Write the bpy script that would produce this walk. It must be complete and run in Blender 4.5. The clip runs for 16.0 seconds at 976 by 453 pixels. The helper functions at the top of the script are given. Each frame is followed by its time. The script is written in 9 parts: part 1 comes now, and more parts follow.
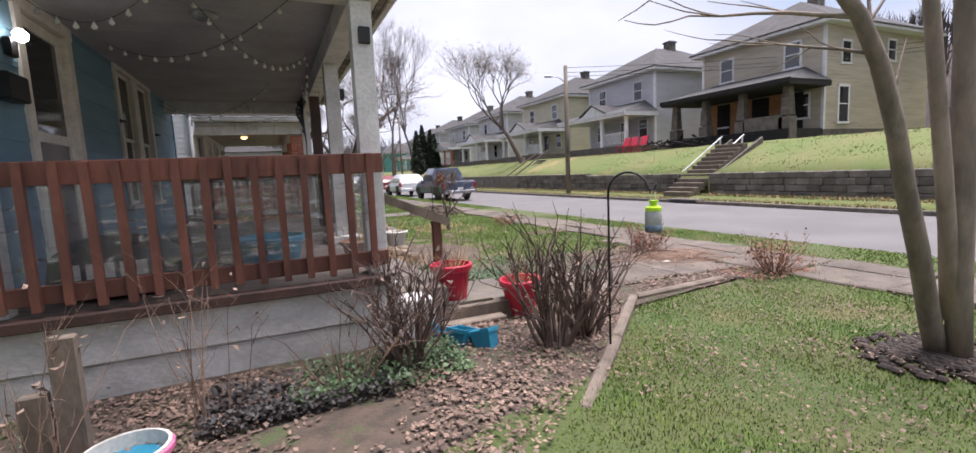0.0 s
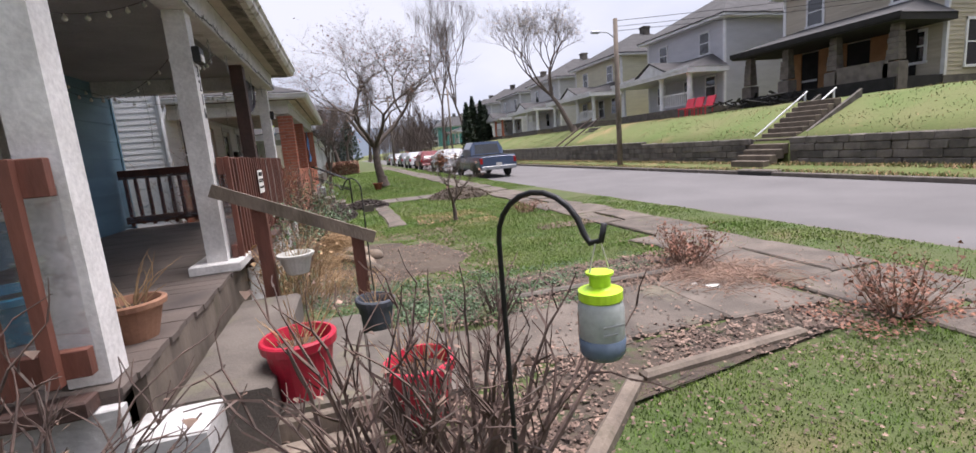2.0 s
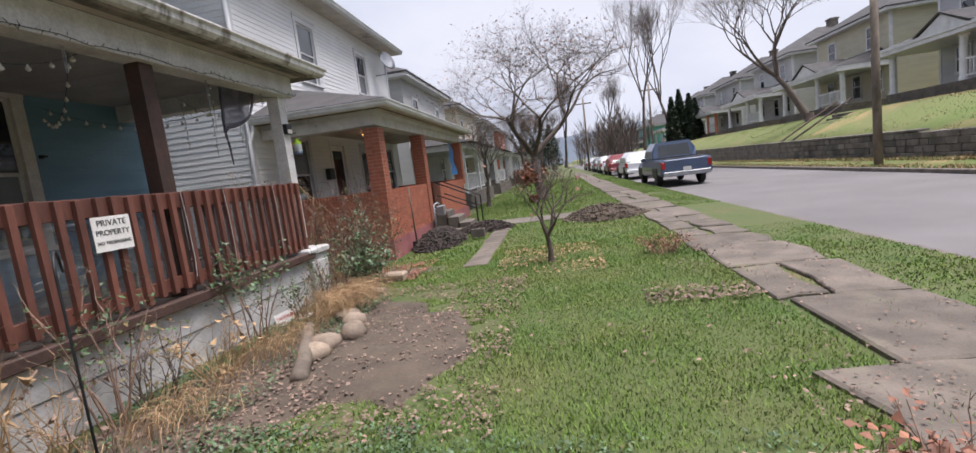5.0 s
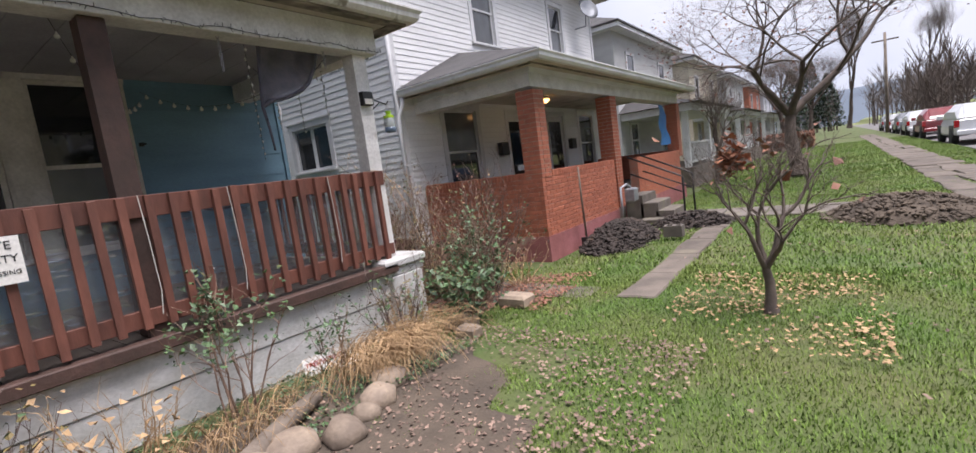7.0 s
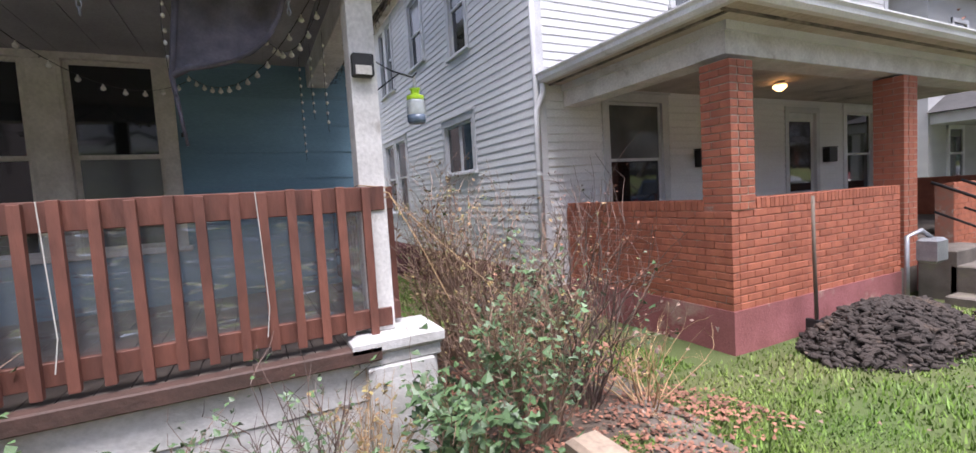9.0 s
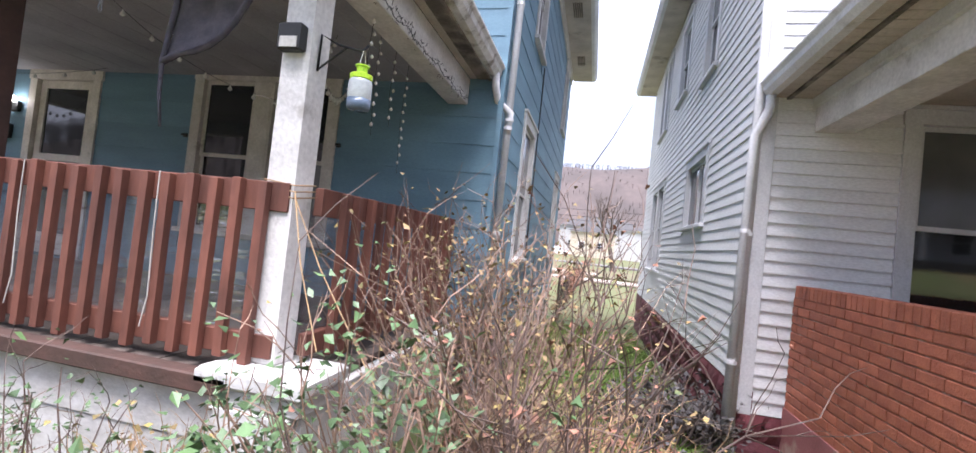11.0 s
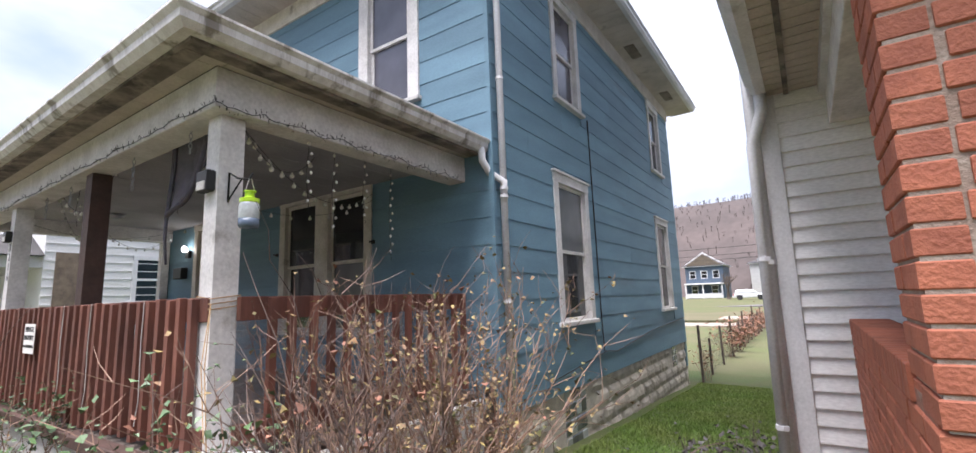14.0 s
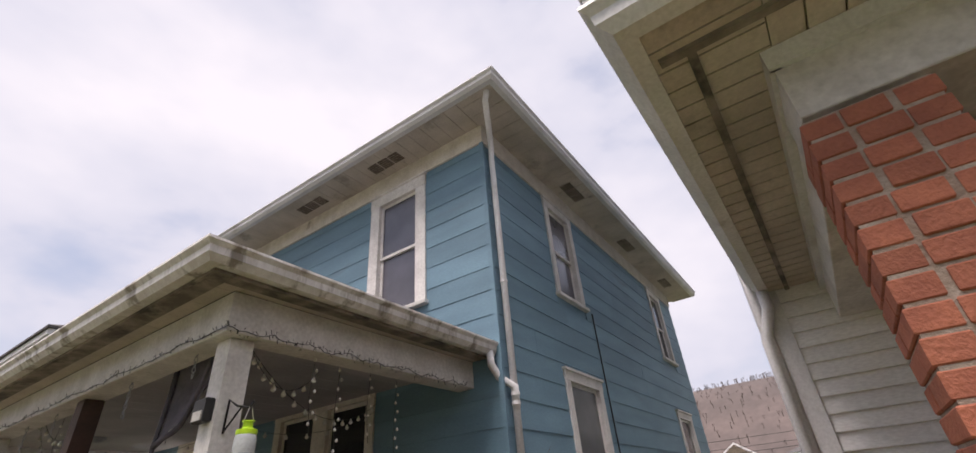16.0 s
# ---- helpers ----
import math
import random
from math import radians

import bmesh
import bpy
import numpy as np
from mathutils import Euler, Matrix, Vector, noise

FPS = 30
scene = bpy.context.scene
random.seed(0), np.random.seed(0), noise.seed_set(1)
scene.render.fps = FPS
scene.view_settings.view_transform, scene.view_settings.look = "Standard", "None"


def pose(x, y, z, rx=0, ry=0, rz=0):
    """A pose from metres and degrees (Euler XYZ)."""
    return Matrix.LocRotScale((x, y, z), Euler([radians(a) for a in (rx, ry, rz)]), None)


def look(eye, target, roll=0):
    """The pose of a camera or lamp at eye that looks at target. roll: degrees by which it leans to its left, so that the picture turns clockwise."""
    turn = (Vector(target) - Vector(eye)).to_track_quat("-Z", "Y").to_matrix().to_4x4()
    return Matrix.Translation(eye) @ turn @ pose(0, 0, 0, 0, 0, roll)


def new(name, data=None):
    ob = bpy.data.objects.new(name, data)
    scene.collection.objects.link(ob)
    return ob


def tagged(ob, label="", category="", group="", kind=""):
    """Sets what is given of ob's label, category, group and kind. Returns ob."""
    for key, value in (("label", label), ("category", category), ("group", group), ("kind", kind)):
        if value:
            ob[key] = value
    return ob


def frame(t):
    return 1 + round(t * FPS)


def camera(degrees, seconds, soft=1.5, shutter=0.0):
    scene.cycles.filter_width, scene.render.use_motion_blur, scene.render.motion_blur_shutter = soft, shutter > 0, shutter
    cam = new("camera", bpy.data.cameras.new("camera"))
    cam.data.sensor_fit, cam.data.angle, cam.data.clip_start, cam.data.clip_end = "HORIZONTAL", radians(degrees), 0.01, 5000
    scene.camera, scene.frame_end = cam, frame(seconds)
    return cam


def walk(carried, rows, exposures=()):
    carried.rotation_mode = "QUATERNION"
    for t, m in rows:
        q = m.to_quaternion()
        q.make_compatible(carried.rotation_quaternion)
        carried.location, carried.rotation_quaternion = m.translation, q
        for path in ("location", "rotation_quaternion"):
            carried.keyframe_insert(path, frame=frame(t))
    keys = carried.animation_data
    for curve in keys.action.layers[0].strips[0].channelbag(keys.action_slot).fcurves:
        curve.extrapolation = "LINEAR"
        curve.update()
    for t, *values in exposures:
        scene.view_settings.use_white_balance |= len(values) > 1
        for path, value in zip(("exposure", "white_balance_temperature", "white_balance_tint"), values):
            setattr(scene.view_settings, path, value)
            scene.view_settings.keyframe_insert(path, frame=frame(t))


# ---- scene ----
cam = camera(91.8, 16.0)
PATH = [
    (0, (0.119, 0.409, 1.383), (0.928, 2.224, 1.155), -2.6),
    (0.5, (0.573, 0.666, 1.397), (1.219, 2.508, 0.959), -2.3),
    (1, (0.969, 1.007, 1.387), (1.521, 2.862, 0.884), -1.4),
    (1.5, (1.392, 1.449, 1.438), (1.929, 3.314, 0.955), -3.5),
    (2, (1.874, 1.856, 1.468), (2.424, 3.750, 1.135), -4.8),
    (2.5, (2.351, 2.273, 1.456), (2.908, 4.170, 1.157), -5.3),
    (3, (2.897, 2.588, 1.438), (3.288, 4.530, 1.164), -4.9),
    (3.5, (3.288, 2.963, 1.428), (3.403, 4.943, 1.171), -4.9),
    (4, (3.681, 3.477, 1.416), (3.719, 5.461, 1.160), -7.1),
    (4.2, (3.796, 3.690, 1.394), (3.747, 5.674, 1.143), -7.1),
    (6.3, (4.515, 6.382, 1.388), (3.848, 8.261, 1.240), -5.4),
    (6.5, (4.516, 6.636, 1.344), (3.722, 8.466, 1.196), -4.4),
    (7, (4.448, 7.264, 1.425), (3.251, 8.849, 1.190), -7.7),
    (7.5, (4.265, 7.858, 1.422), (2.964, 9.362, 1.207), -3.9),
    (8, (4.127, 8.487, 1.471), (2.618, 9.783, 1.268), -3.9),
    (8.5, (3.887, 9.109, 1.477), (2.269, 10.270, 1.287), -3.7),
    (9, (3.631, 9.728, 1.468), (1.843, 10.615, 1.336), -3.5),
    (9.5, (3.330, 10.292, 1.505), (1.437, 10.930, 1.418), -4.2),
    (10, (3.100, 10.830, 1.500), (1.124, 11.141, 1.475), -8.8),
    (10.2, (3.061, 11.042, 1.465), (1.064, 11.146, 1.478), -5.2),
    (12.3, (2.320, 12.901, 1.370), (0.524, 12.021, 1.402), 3.0),
    (12.5, (2.278, 13.028, 1.384), (0.519, 12.075, 1.401), 0.8),
    (13, (2.196, 13.233, 1.374), (0.505, 12.168, 1.283), -0.3),
    (13.5, (2.193, 13.279, 1.430), (0.527, 12.171, 1.422), -1.9),
    (14, (2.225, 13.270, 1.493), (0.581, 12.172, 1.798), -2.0),
    (14.5, (2.288, 13.258, 1.628), (0.713, 12.211, 2.279), -1.7),
    (15, (2.301, 13.276, 1.599), (0.818, 12.312, 2.532), -3.7),
    (15.5, (2.303, 13.282, 1.607), (0.864, 12.360, 2.646), -5.4),
    (16, (2.276, 13.258, 1.632), (0.835, 12.336, 2.668), -5.0),
]
walk(cam, [(t, look(eye, target, roll)) for t, eye, target, roll in PATH],
     ((0, 1.55, 6250, 20), (2.5, 1.35, 6250, 19), (4, 1.3, 6250, 17), (6.5, 1.35, 6250, 18), (8, 1.75, 6150, 20), (9, 1.92, 6050, 21), (10, 2.25, 6000, 22),
      (12.5, 2.35, 5950, 18), (13.5, 2.2, 6000, 18), (14.5, 1.7, 6450, 18), (16, 1.45, 6900, 22)))

# ---- world, sun, exposure ----
SUN_DIR = Vector((0.28, 0.0, 0.96)).normalized()
world = bpy.data.worlds.new("sky")
scene.world = world
world.use_nodes = True
wn, wl = world.node_tree.nodes, world.node_tree.links
wn.clear()
w_out = wn.new("ShaderNodeOutputWorld")
w_bg = wn.new("ShaderNodeBackground")
w_sky = wn.new("ShaderNodeTexSky")
w_sky.sky_type = "NISHITA"
w_sky.sun_disc = False
w_sky.sun_elevation = math.asin(SUN_DIR.z)
w_sky.sun_rotation = math.atan2(SUN_DIR.x, SUN_DIR.y)
w_sky.air_density, w_sky.dust_density = 1.3, 2.0
w_co = wn.new("ShaderNodeTexCoord")
w_map = wn.new("ShaderNodeMapping")
w_map.inputs["Scale"].default_value = (1.0, 1.0, 1.9)
w_n = wn.new("ShaderNodeTexNoise")
w_n.inputs["Scale"].default_value = 1.5
w_n.inputs["Detail"].default_value = 7
w_n.inputs["Roughness"].default_value = 0.55
w_n2 = wn.new("ShaderNodeTexNoise")
w_n2.inputs["Scale"].default_value = 1.5
w_n2.inputs["Detail"].default_value = 5
w_r = wn.new("ShaderNodeValToRGB")
w_r.color_ramp.elements[0].position, w_r.color_ramp.elements[1].position = 0.22, 0.46
w_r2 = wn.new("ShaderNodeValToRGB")
w_r2.color_ramp.elements[0].position, w_r2.color_ramp.elements[1].position = 0.36, 0.64
w_r2.color_ramp.elements[0].color = (3.5, 4.0, 4.9, 1)
w_r2.color_ramp.elements[1].color = (5.7, 5.9, 6.3, 1)
w_mix = wn.new("ShaderNodeMixRGB")
wl.new(w_co.outputs["Generated"], w_map.inputs["Vector"])
wl.new(w_map.outputs[0], w_n.inputs["Vector"])
wl.new(w_map.outputs[0], w_n2.inputs["Vector"])
wl.new(w_n.outputs[0], w_r.inputs[0])
wl.new(w_n2.outputs[0], w_r2.inputs[0])
wl.new(w_r.outputs[0], w_mix.inputs[0])
wl.new(w_sky.outputs[0], w_mix.inputs[1])
wl.new(w_r2.outputs[0], w_mix.inputs[2])
wl.new(w_mix.outputs[0], w_bg.inputs[0])
w_bg.inputs["Strength"].default_value = 0.06
wl.new(w_bg.outputs[0], w_out.inputs[0])
sun = new("sun", bpy.data.lights.new("sun", "SUN"))
sun.data.energy, sun.data.angle, sun.data.color = 2.85, radians(40), (1.0, 0.96, 0.9)
sun.matrix_world = look(SUN_DIR * 50, (0, 0, 0))

# ---- materials ----


def mat(name, a, b=None, scale=6.0, rough=0.8, bump=0.2, fine=60.0, metal=0.0, vary=0.12, stretch=(1, 1, 1), contrast=0.25,
        stain=None, stain_at=0.62, island=False, coat=0.0, trans=0.0, alpha=1.0, generated=False):
    """Two tones broken up at a large and a fine scale, with relief, a spread per object and stains of a third tone."""
    m = bpy.data.materials.new(name)
    m.use_nodes = True
    n, l = m.node_tree.nodes, m.node_tree.links
    bs = n["Principled BSDF"]
    b = b or tuple(c * 0.72 for c in a)
    geo = n.new("ShaderNodeNewGeometry")
    mp = n.new("ShaderNodeMapping")
    mp.inputs["Scale"].default_value = stretch
    l.new(geo.outputs["Position"], mp.inputs["Vector"])
    n1 = n.new("ShaderNodeTexNoise")
    n1.inputs["Scale"].default_value, n1.inputs["Detail"].default_value = scale, 6
    n2 = n.new("ShaderNodeTexNoise")
    n2.inputs["Scale"].default_value, n2.inputs["Detail"].default_value = fine, 4
    l.new(mp.outputs[0], n1.inputs["Vector"])
    l.new(mp.outputs[0], n2.inputs["Vector"])
    r1 = n.new("ShaderNodeValToRGB")
    r1.color_ramp.elements[0].position = 0.5 - contrast * 0.6
    r1.color_ramp.elements[1].position = 0.5 + contrast * 0.6
    r1.color_ramp.elements[0].color = (*b, 1)
    r1.color_ramp.elements[1].color = (*a, 1)
    l.new(n1.outputs[0], r1.inputs[0])
    hsv = n.new("ShaderNodeHueSaturation")
    l.new(r1.outputs[0], hsv.inputs["Color"])
    rnd = n.new("ShaderNodeMath")
    rnd.operation = "MULTIPLY_ADD"
    if island:
        l.new(geo.outputs["Random Per Island"], rnd.inputs[0])
    else:
        oi = n.new("ShaderNodeObjectInfo")
        l.new(oi.outputs["Random"], rnd.inputs[0])
    rnd.inputs[1].default_value, rnd.inputs[2].default_value = vary * 2, 1 - vary
    fm = n.new("ShaderNodeMath")
    fm.operation = "MULTIPLY_ADD"
    l.new(n2.outputs[0], fm.inputs[0])
    fm.inputs[1].default_value, fm.inputs[2].default_value = 0.5, 0.75
    mul = n.new("ShaderNodeMath")
    mul.operation = "MULTIPLY"
    l.new(rnd.outputs[0], mul.inputs[0])
    l.new(fm.outputs[0], mul.inputs[1])
    l.new(mul.outputs[0], hsv.inputs["Value"])
    col = hsv.outputs[0]
    if stain:
        n3 = n.new("ShaderNodeTexNoise")
        n3.inputs["Scale"].default_value, n3.inputs["Detail"].default_value = scale * 0.45, 8
        n3.inputs["Roughness"].default_value = 0.65
        l.new(mp.outputs[0], n3.inputs["Vector"])
        r3 = n.new("ShaderNodeValToRGB")
        r3.color_ramp.elements[0].position, r3.color_ramp.elements[1].position = stain_at - 0.05, stain_at + 0.06
        l.new(n3.outputs[0], r3.inputs[0])
        mx = n.new("ShaderNodeMixRGB")
        l.new(r3.outputs[0], mx.inputs[0])
        l.new(col, mx.inputs[1])
        mx.inputs[2].default_value = (*stain, 1)
        col = mx.outputs[0]
    l.new(col, bs.inputs["Base Color"])
    bs.inputs["Roughness"].default_value = rough
    bs.inputs["Metallic"].default_value = metal
    bs.inputs["Coat Weight"].default_value = coat
    bs.inputs["Transmission Weight"].default_value = trans
    bs.inputs["Alpha"].default_value = alpha
    if bump:
        bp = n.new("ShaderNodeBump")
        bp.inputs["Strength"].default_value, bp.inputs["Distance"].default_value = min(bump, 1.0), 0.01
        l.new(n2.outputs[0], bp.inputs["Height"])
        l.new(bp.outputs[0], bs.inputs["Normal"])
    return m


def glow(name, color, strength):
    m = bpy.data.materials.new(name)
    m.use_nodes = True
    bs = m.node_tree.nodes["Principled BSDF"]
    bs.inputs["Base Color"].default_value = (*color, 1)
    bs.inputs["Emission Color"].default_value = (*color, 1)
    bs.inputs["Emission Strength"].default_value = strength
    return m


def pane_mat(name, tint=(0.02, 0.024, 0.028), rough=0.04):
    """A window pane over a dark room: dark body under a clear gloss."""
    m = mat(name, tint, tuple(c * 0.6 for c in tint), scale=1.3, rough=rough, bump=0.03, fine=3, vary=0.3)
    m.node_tree.nodes["Principled BSDF"].inputs["Specular IOR Level"].default_value = 0.9
    return m


M_BLUE = mat("blue_siding_paint", (0.155, 0.275, 0.355), (0.125, 0.225, 0.295), scale=2.2, rough=0.62, bump=0.15, vary=0.10,
             stretch=(0.5, 0.5, 2.5), stain=(0.13, 0.2, 0.25), stain_at=0.66)
M_VINYL = mat("white_vinyl_siding", (0.78, 0.775, 0.775), (0.70, 0.695, 0.695), scale=1.5, rough=0.5, bump=0.06, vary=0.05,
              stretch=(0.5, 0.5, 1.5), stain=(0.42, 0.42, 0.41), stain_at=0.7)
M_WHITE = mat("weathered_white_paint", (0.72, 0.70, 0.68), (0.58, 0.56, 0.54), scale=5, rough=0.65, bump=0.3, fine=40,
              stain=(0.30, 0.27, 0.235), stain_at=0.67)
M_CREAM = mat("cream_trim_paint", (0.70, 0.66, 0.60), (0.58, 0.54, 0.48), scale=6, rough=0.7, bump=0.3, fine=40,
              stain=(0.2, 0.17, 0.14), stain_at=0.68)
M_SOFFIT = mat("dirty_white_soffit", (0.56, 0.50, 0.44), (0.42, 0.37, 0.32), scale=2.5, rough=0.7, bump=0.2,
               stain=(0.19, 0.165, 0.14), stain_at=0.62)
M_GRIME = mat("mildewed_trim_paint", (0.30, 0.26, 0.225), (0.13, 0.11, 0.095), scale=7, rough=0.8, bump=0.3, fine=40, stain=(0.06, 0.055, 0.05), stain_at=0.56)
M_DECKSIDE = mat("peeling_white_boards", (0.56, 0.55, 0.54), (0.43, 0.42, 0.40), scale=4, rough=0.75, bump=0.4, fine=30,
                 stain=(0.30, 0.18, 0.12), stain_at=0.68, stretch=(1, 1, 1.6))
M_CEIL = mat("grey_porch_ceiling", (0.38, 0.37, 0.385), (0.30, 0.29, 0.305), scale=2, rough=0.8, bump=0.1)
M_REDWOOD = mat("red_brown_stained_wood", (0.185, 0.068, 0.045), (0.105, 0.04, 0.028), scale=7, rough=0.65, bump=0.4, fine=35,
                vary=0.2, stretch=(1, 1, 0.3), stain=(0.16, 0.10, 0.075), stain_at=0.68)
M_DARKWOOD = mat("dark_brown_wood", (0.07, 0.036, 0.028), (0.045, 0.026, 0.02), scale=6, rough=0.7, bump=0.4, fine=35, vary=0.2)
M_GREYWOOD = mat("old_grey_wood", (0.2, 0.16, 0.125), (0.12, 0.095, 0.075), scale=5, rough=0.85, bump=0.5, fine=45,
                 stretch=(1, 1, 0.4), stain=(0.09, 0.075, 0.05), stain_at=0.6)
M_DECKFLOOR = mat("worn_porch_floor", (0.16, 0.128, 0.11), (0.11, 0.088, 0.076), scale=2.2, rough=0.6, bump=0.15, stain=(0.08, 0.065, 0.06))
M_CONC = mat("old_concrete", (0.15, 0.128, 0.11), (0.09, 0.077, 0.065), scale=3.5, rough=0.9, bump=0.45, fine=70,
             stain=(0.15, 0.14, 0.09), stain_at=0.62)
M_GREYWOOD2 = mat("mossy_brown_stone", (0.15, 0.12, 0.09), (0.10, 0.08, 0.06), scale=4, rough=0.9, bump=0.4)
M_FLAG = mat("pavement_flagstone", (0.145, 0.119, 0.098), (0.085, 0.07, 0.058), scale=2.8, rough=0.9, bump=0.4, fine=60, vary=0.14,
             stain=(0.16, 0.14, 0.10), stain_at=0.62)
M_ROAD = mat("worn_asphalt", (0.165, 0.155, 0.155), (0.13, 0.122, 0.122), scale=0.5, rough=0.85, bump=0.35, fine=120,
             stain=(0.11, 0.104, 0.104), stain_at=0.62)
M_BRICK = mat("painted_orange_brick", (0.41, 0.135, 0.075), (0.32, 0.10, 0.058), scale=9, rough=0.72, bump=0.5, fine=90, vary=0.16,
              stain=(0.16, 0.06, 0.04), stain_at=0.68)
M_MORTAR = mat("mortar_joint", (0.33, 0.13, 0.085), (0.27, 0.15, 0.11), scale=14, rough=0.95, bump=0.4, fine=120,
               stain=(0.40, 0.33, 0.28), stain_at=0.58)
M_MORTARP = mat("bare_grey_mortar", (0.44, 0.37, 0.31), (0.33, 0.24, 0.19), scale=12, rough=0.95, bump=0.5, fine=110)
M_PINKBLOCK = mat("pink_painted_block", (0.36, 0.13, 0.13), (0.27, 0.095, 0.09), scale=4, rough=0.85, bump=0.5, fine=50,
                  stain=(0.42, 0.3, 0.24), stain_at=0.6)
M_MAROON = mat("maroon_block", (0.13, 0.03, 0.036), (0.09, 0.022, 0.028), scale=5, rough=0.8, bump=0.6, fine=40)
M_BLOCK = mat("white_rockface_block", (0.58, 0.53, 0.46), (0.42, 0.38, 0.32), scale=5, rough=0.9, bump=0.9, fine=26, vary=0.1,
              stain=(0.3, 0.25, 0.19), stain_at=0.66)
M_STONE = mat("dark_wall_stone", (0.16, 0.14, 0.122), (0.09, 0.08, 0.07), scale=2.6, rough=0.9, bump=0.8, fine=18, vary=0.35,
              stain=(0.17, 0.15, 0.125), stain_at=0.62)
M_GROUND = mat("bare_earth", (0.095, 0.072, 0.052), (0.06, 0.046, 0.034), scale=2.6, rough=0.95, bump=0.7, fine=45)
M_MULCH = mat("leaf_litter_soil", (0.105, 0.075, 0.055), (0.06, 0.046, 0.036), scale=9, rough=0.95, bump=0.9, fine=50,
              stain=(0.06, 0.075, 0.03), stain_at=0.6)
M_SHINGLE = mat("grey_roof_shingle", (0.07, 0.067, 0.068), (0.048, 0.046, 0.047), scale=2, rough=0.95, bump=0.5, fine=25)
M_PANE = pane_mat("window_pane")
M_PANE2 = pane_mat("curtained_pane", (0.16, 0.17, 0.18), 0.12)
M_PANEP = pane_mat("plum_dark_pane", (0.10, 0.095, 0.115), 0.15)
M_BARK = mat("grey_bark", (0.30, 0.245, 0.20), (0.17, 0.14, 0.115), scale=7, rough=0.9, bump=0.8, fine=30, stretch=(1, 1, 0.4),
             stain=(0.32, 0.30, 0.26), stain_at=0.66)
M_BARKD = mat("dark_twig_bark", (0.125, 0.095, 0.078), (0.08, 0.062, 0.052), scale=7, rough=0.9, bump=0.5, fine=30)
M_TWIG = mat("dry_brown_stem", (0.30, 0.195, 0.14), (0.165, 0.105, 0.078), scale=9, rough=0.85, bump=0.2, fine=50)
M_STUB = mat("weathered_brown_stub", (0.15, 0.098, 0.08), (0.085, 0.06, 0.052), scale=9, rough=0.9, bump=0.3, fine=50, stain=(0.2, 0.17, 0.15), stain_at=0.62)
M_STRAW = mat("dry_straw", (0.42, 0.28, 0.15), (0.28, 0.18, 0.095), scale=9, rough=0.85, bump=0.1, island=True, vary=0.3)
M_GRASS = mat("grass_blade", (0.105, 0.19, 0.024), (0.155, 0.21, 0.042), scale=1.1, rough=0.6, bump=0, vary=0.35, island=True,
              stain=(0.25, 0.22, 0.075), stain_at=0.67)
M_LAWN = mat("lawn", (0.052, 0.080, 0.018), (0.075, 0.082, 0.026), scale=1.1, rough=0.9, bump=0.8, fine=55,
             stain=(0.15, 0.12, 0.06), stain_at=0.63)
M_BACKLAWN = mat("dull_back_lawn", (0.085, 0.10, 0.035), (0.10, 0.098, 0.045), scale=0.5, rough=0.95, bump=0.6, fine=18, stain=(0.13, 0.11, 0.06), stain_at=0.6)
M_BANKGRASS = mat("bank_grass_blade", (0.115, 0.15, 0.04), (0.15, 0.155, 0.055), scale=0.8, rough=0.8, bump=0, vary=0.2, island=True)
M_SLOPE = mat("slope_grass", (0.10, 0.138, 0.034), (0.135, 0.142, 0.05), scale=0.6, rough=0.95, bump=0.7, fine=14,
              stain=(0.25, 0.19, 0.085), stain_at=0.6)
M_LEAF = mat("fallen_leaf", (0.245, 0.165, 0.125), (0.12, 0.08, 0.062), scale=5, rough=0.8, bump=0.1, island=True, vary=0.42)
M_GREEN = mat("dull_green_leaf", (0.075, 0.135, 0.05), (0.05, 0.09, 0.038), scale=5, rough=0.5, bump=0.1, island=True, vary=0.4,
              stain=(0.20, 0.15, 0.04), stain_at=0.66)
M_RUST = mat("rusty_dry_leaf", (0.27, 0.12, 0.075), (0.16, 0.075, 0.05), scale=6, rough=0.8, bump=0.1, island=True, vary=0.4)
M_YELLOWLEAF = mat("yellowing_leaf", (0.23, 0.19, 0.06), (0.17, 0.085, 0.05), scale=9, rough=0.7, bump=0.1, island=True, vary=0.4, stain=(0.07, 0.10, 0.035), stain_at=0.56)
M_BLACKLEAF = mat("black_fallen_pods", (0.05, 0.043, 0.042), (0.028, 0.024, 0.024), scale=6, rough=0.6, bump=0.3, island=True, vary=0.4)
M_CONIFER = mat("dark_conifer", (0.03, 0.05, 0.025), (0.018, 0.03, 0.016), scale=5, rough=0.8, bump=0.4, island=True, vary=0.4)
M_CLOD = mat("dark_dug_soil", (0.045, 0.034, 0.029), (0.026, 0.02, 0.017), scale=6, rough=0.95, bump=1.0, fine=22, stain=(0.10, 0.07, 0.05))
M_ROCK = mat("tan_field_stone", (0.27, 0.21, 0.155), (0.17, 0.13, 0.10), scale=6, rough=0.85, bump=0.5, fine=35, vary=0.2)
M_REDPOT = mat("red_plastic", (0.52, 0.020, 0.050), (0.42, 0.015, 0.038), scale=5, rough=0.42, bump=0.05, stain=(0.2, 0.04, 0.035), stain_at=0.72)
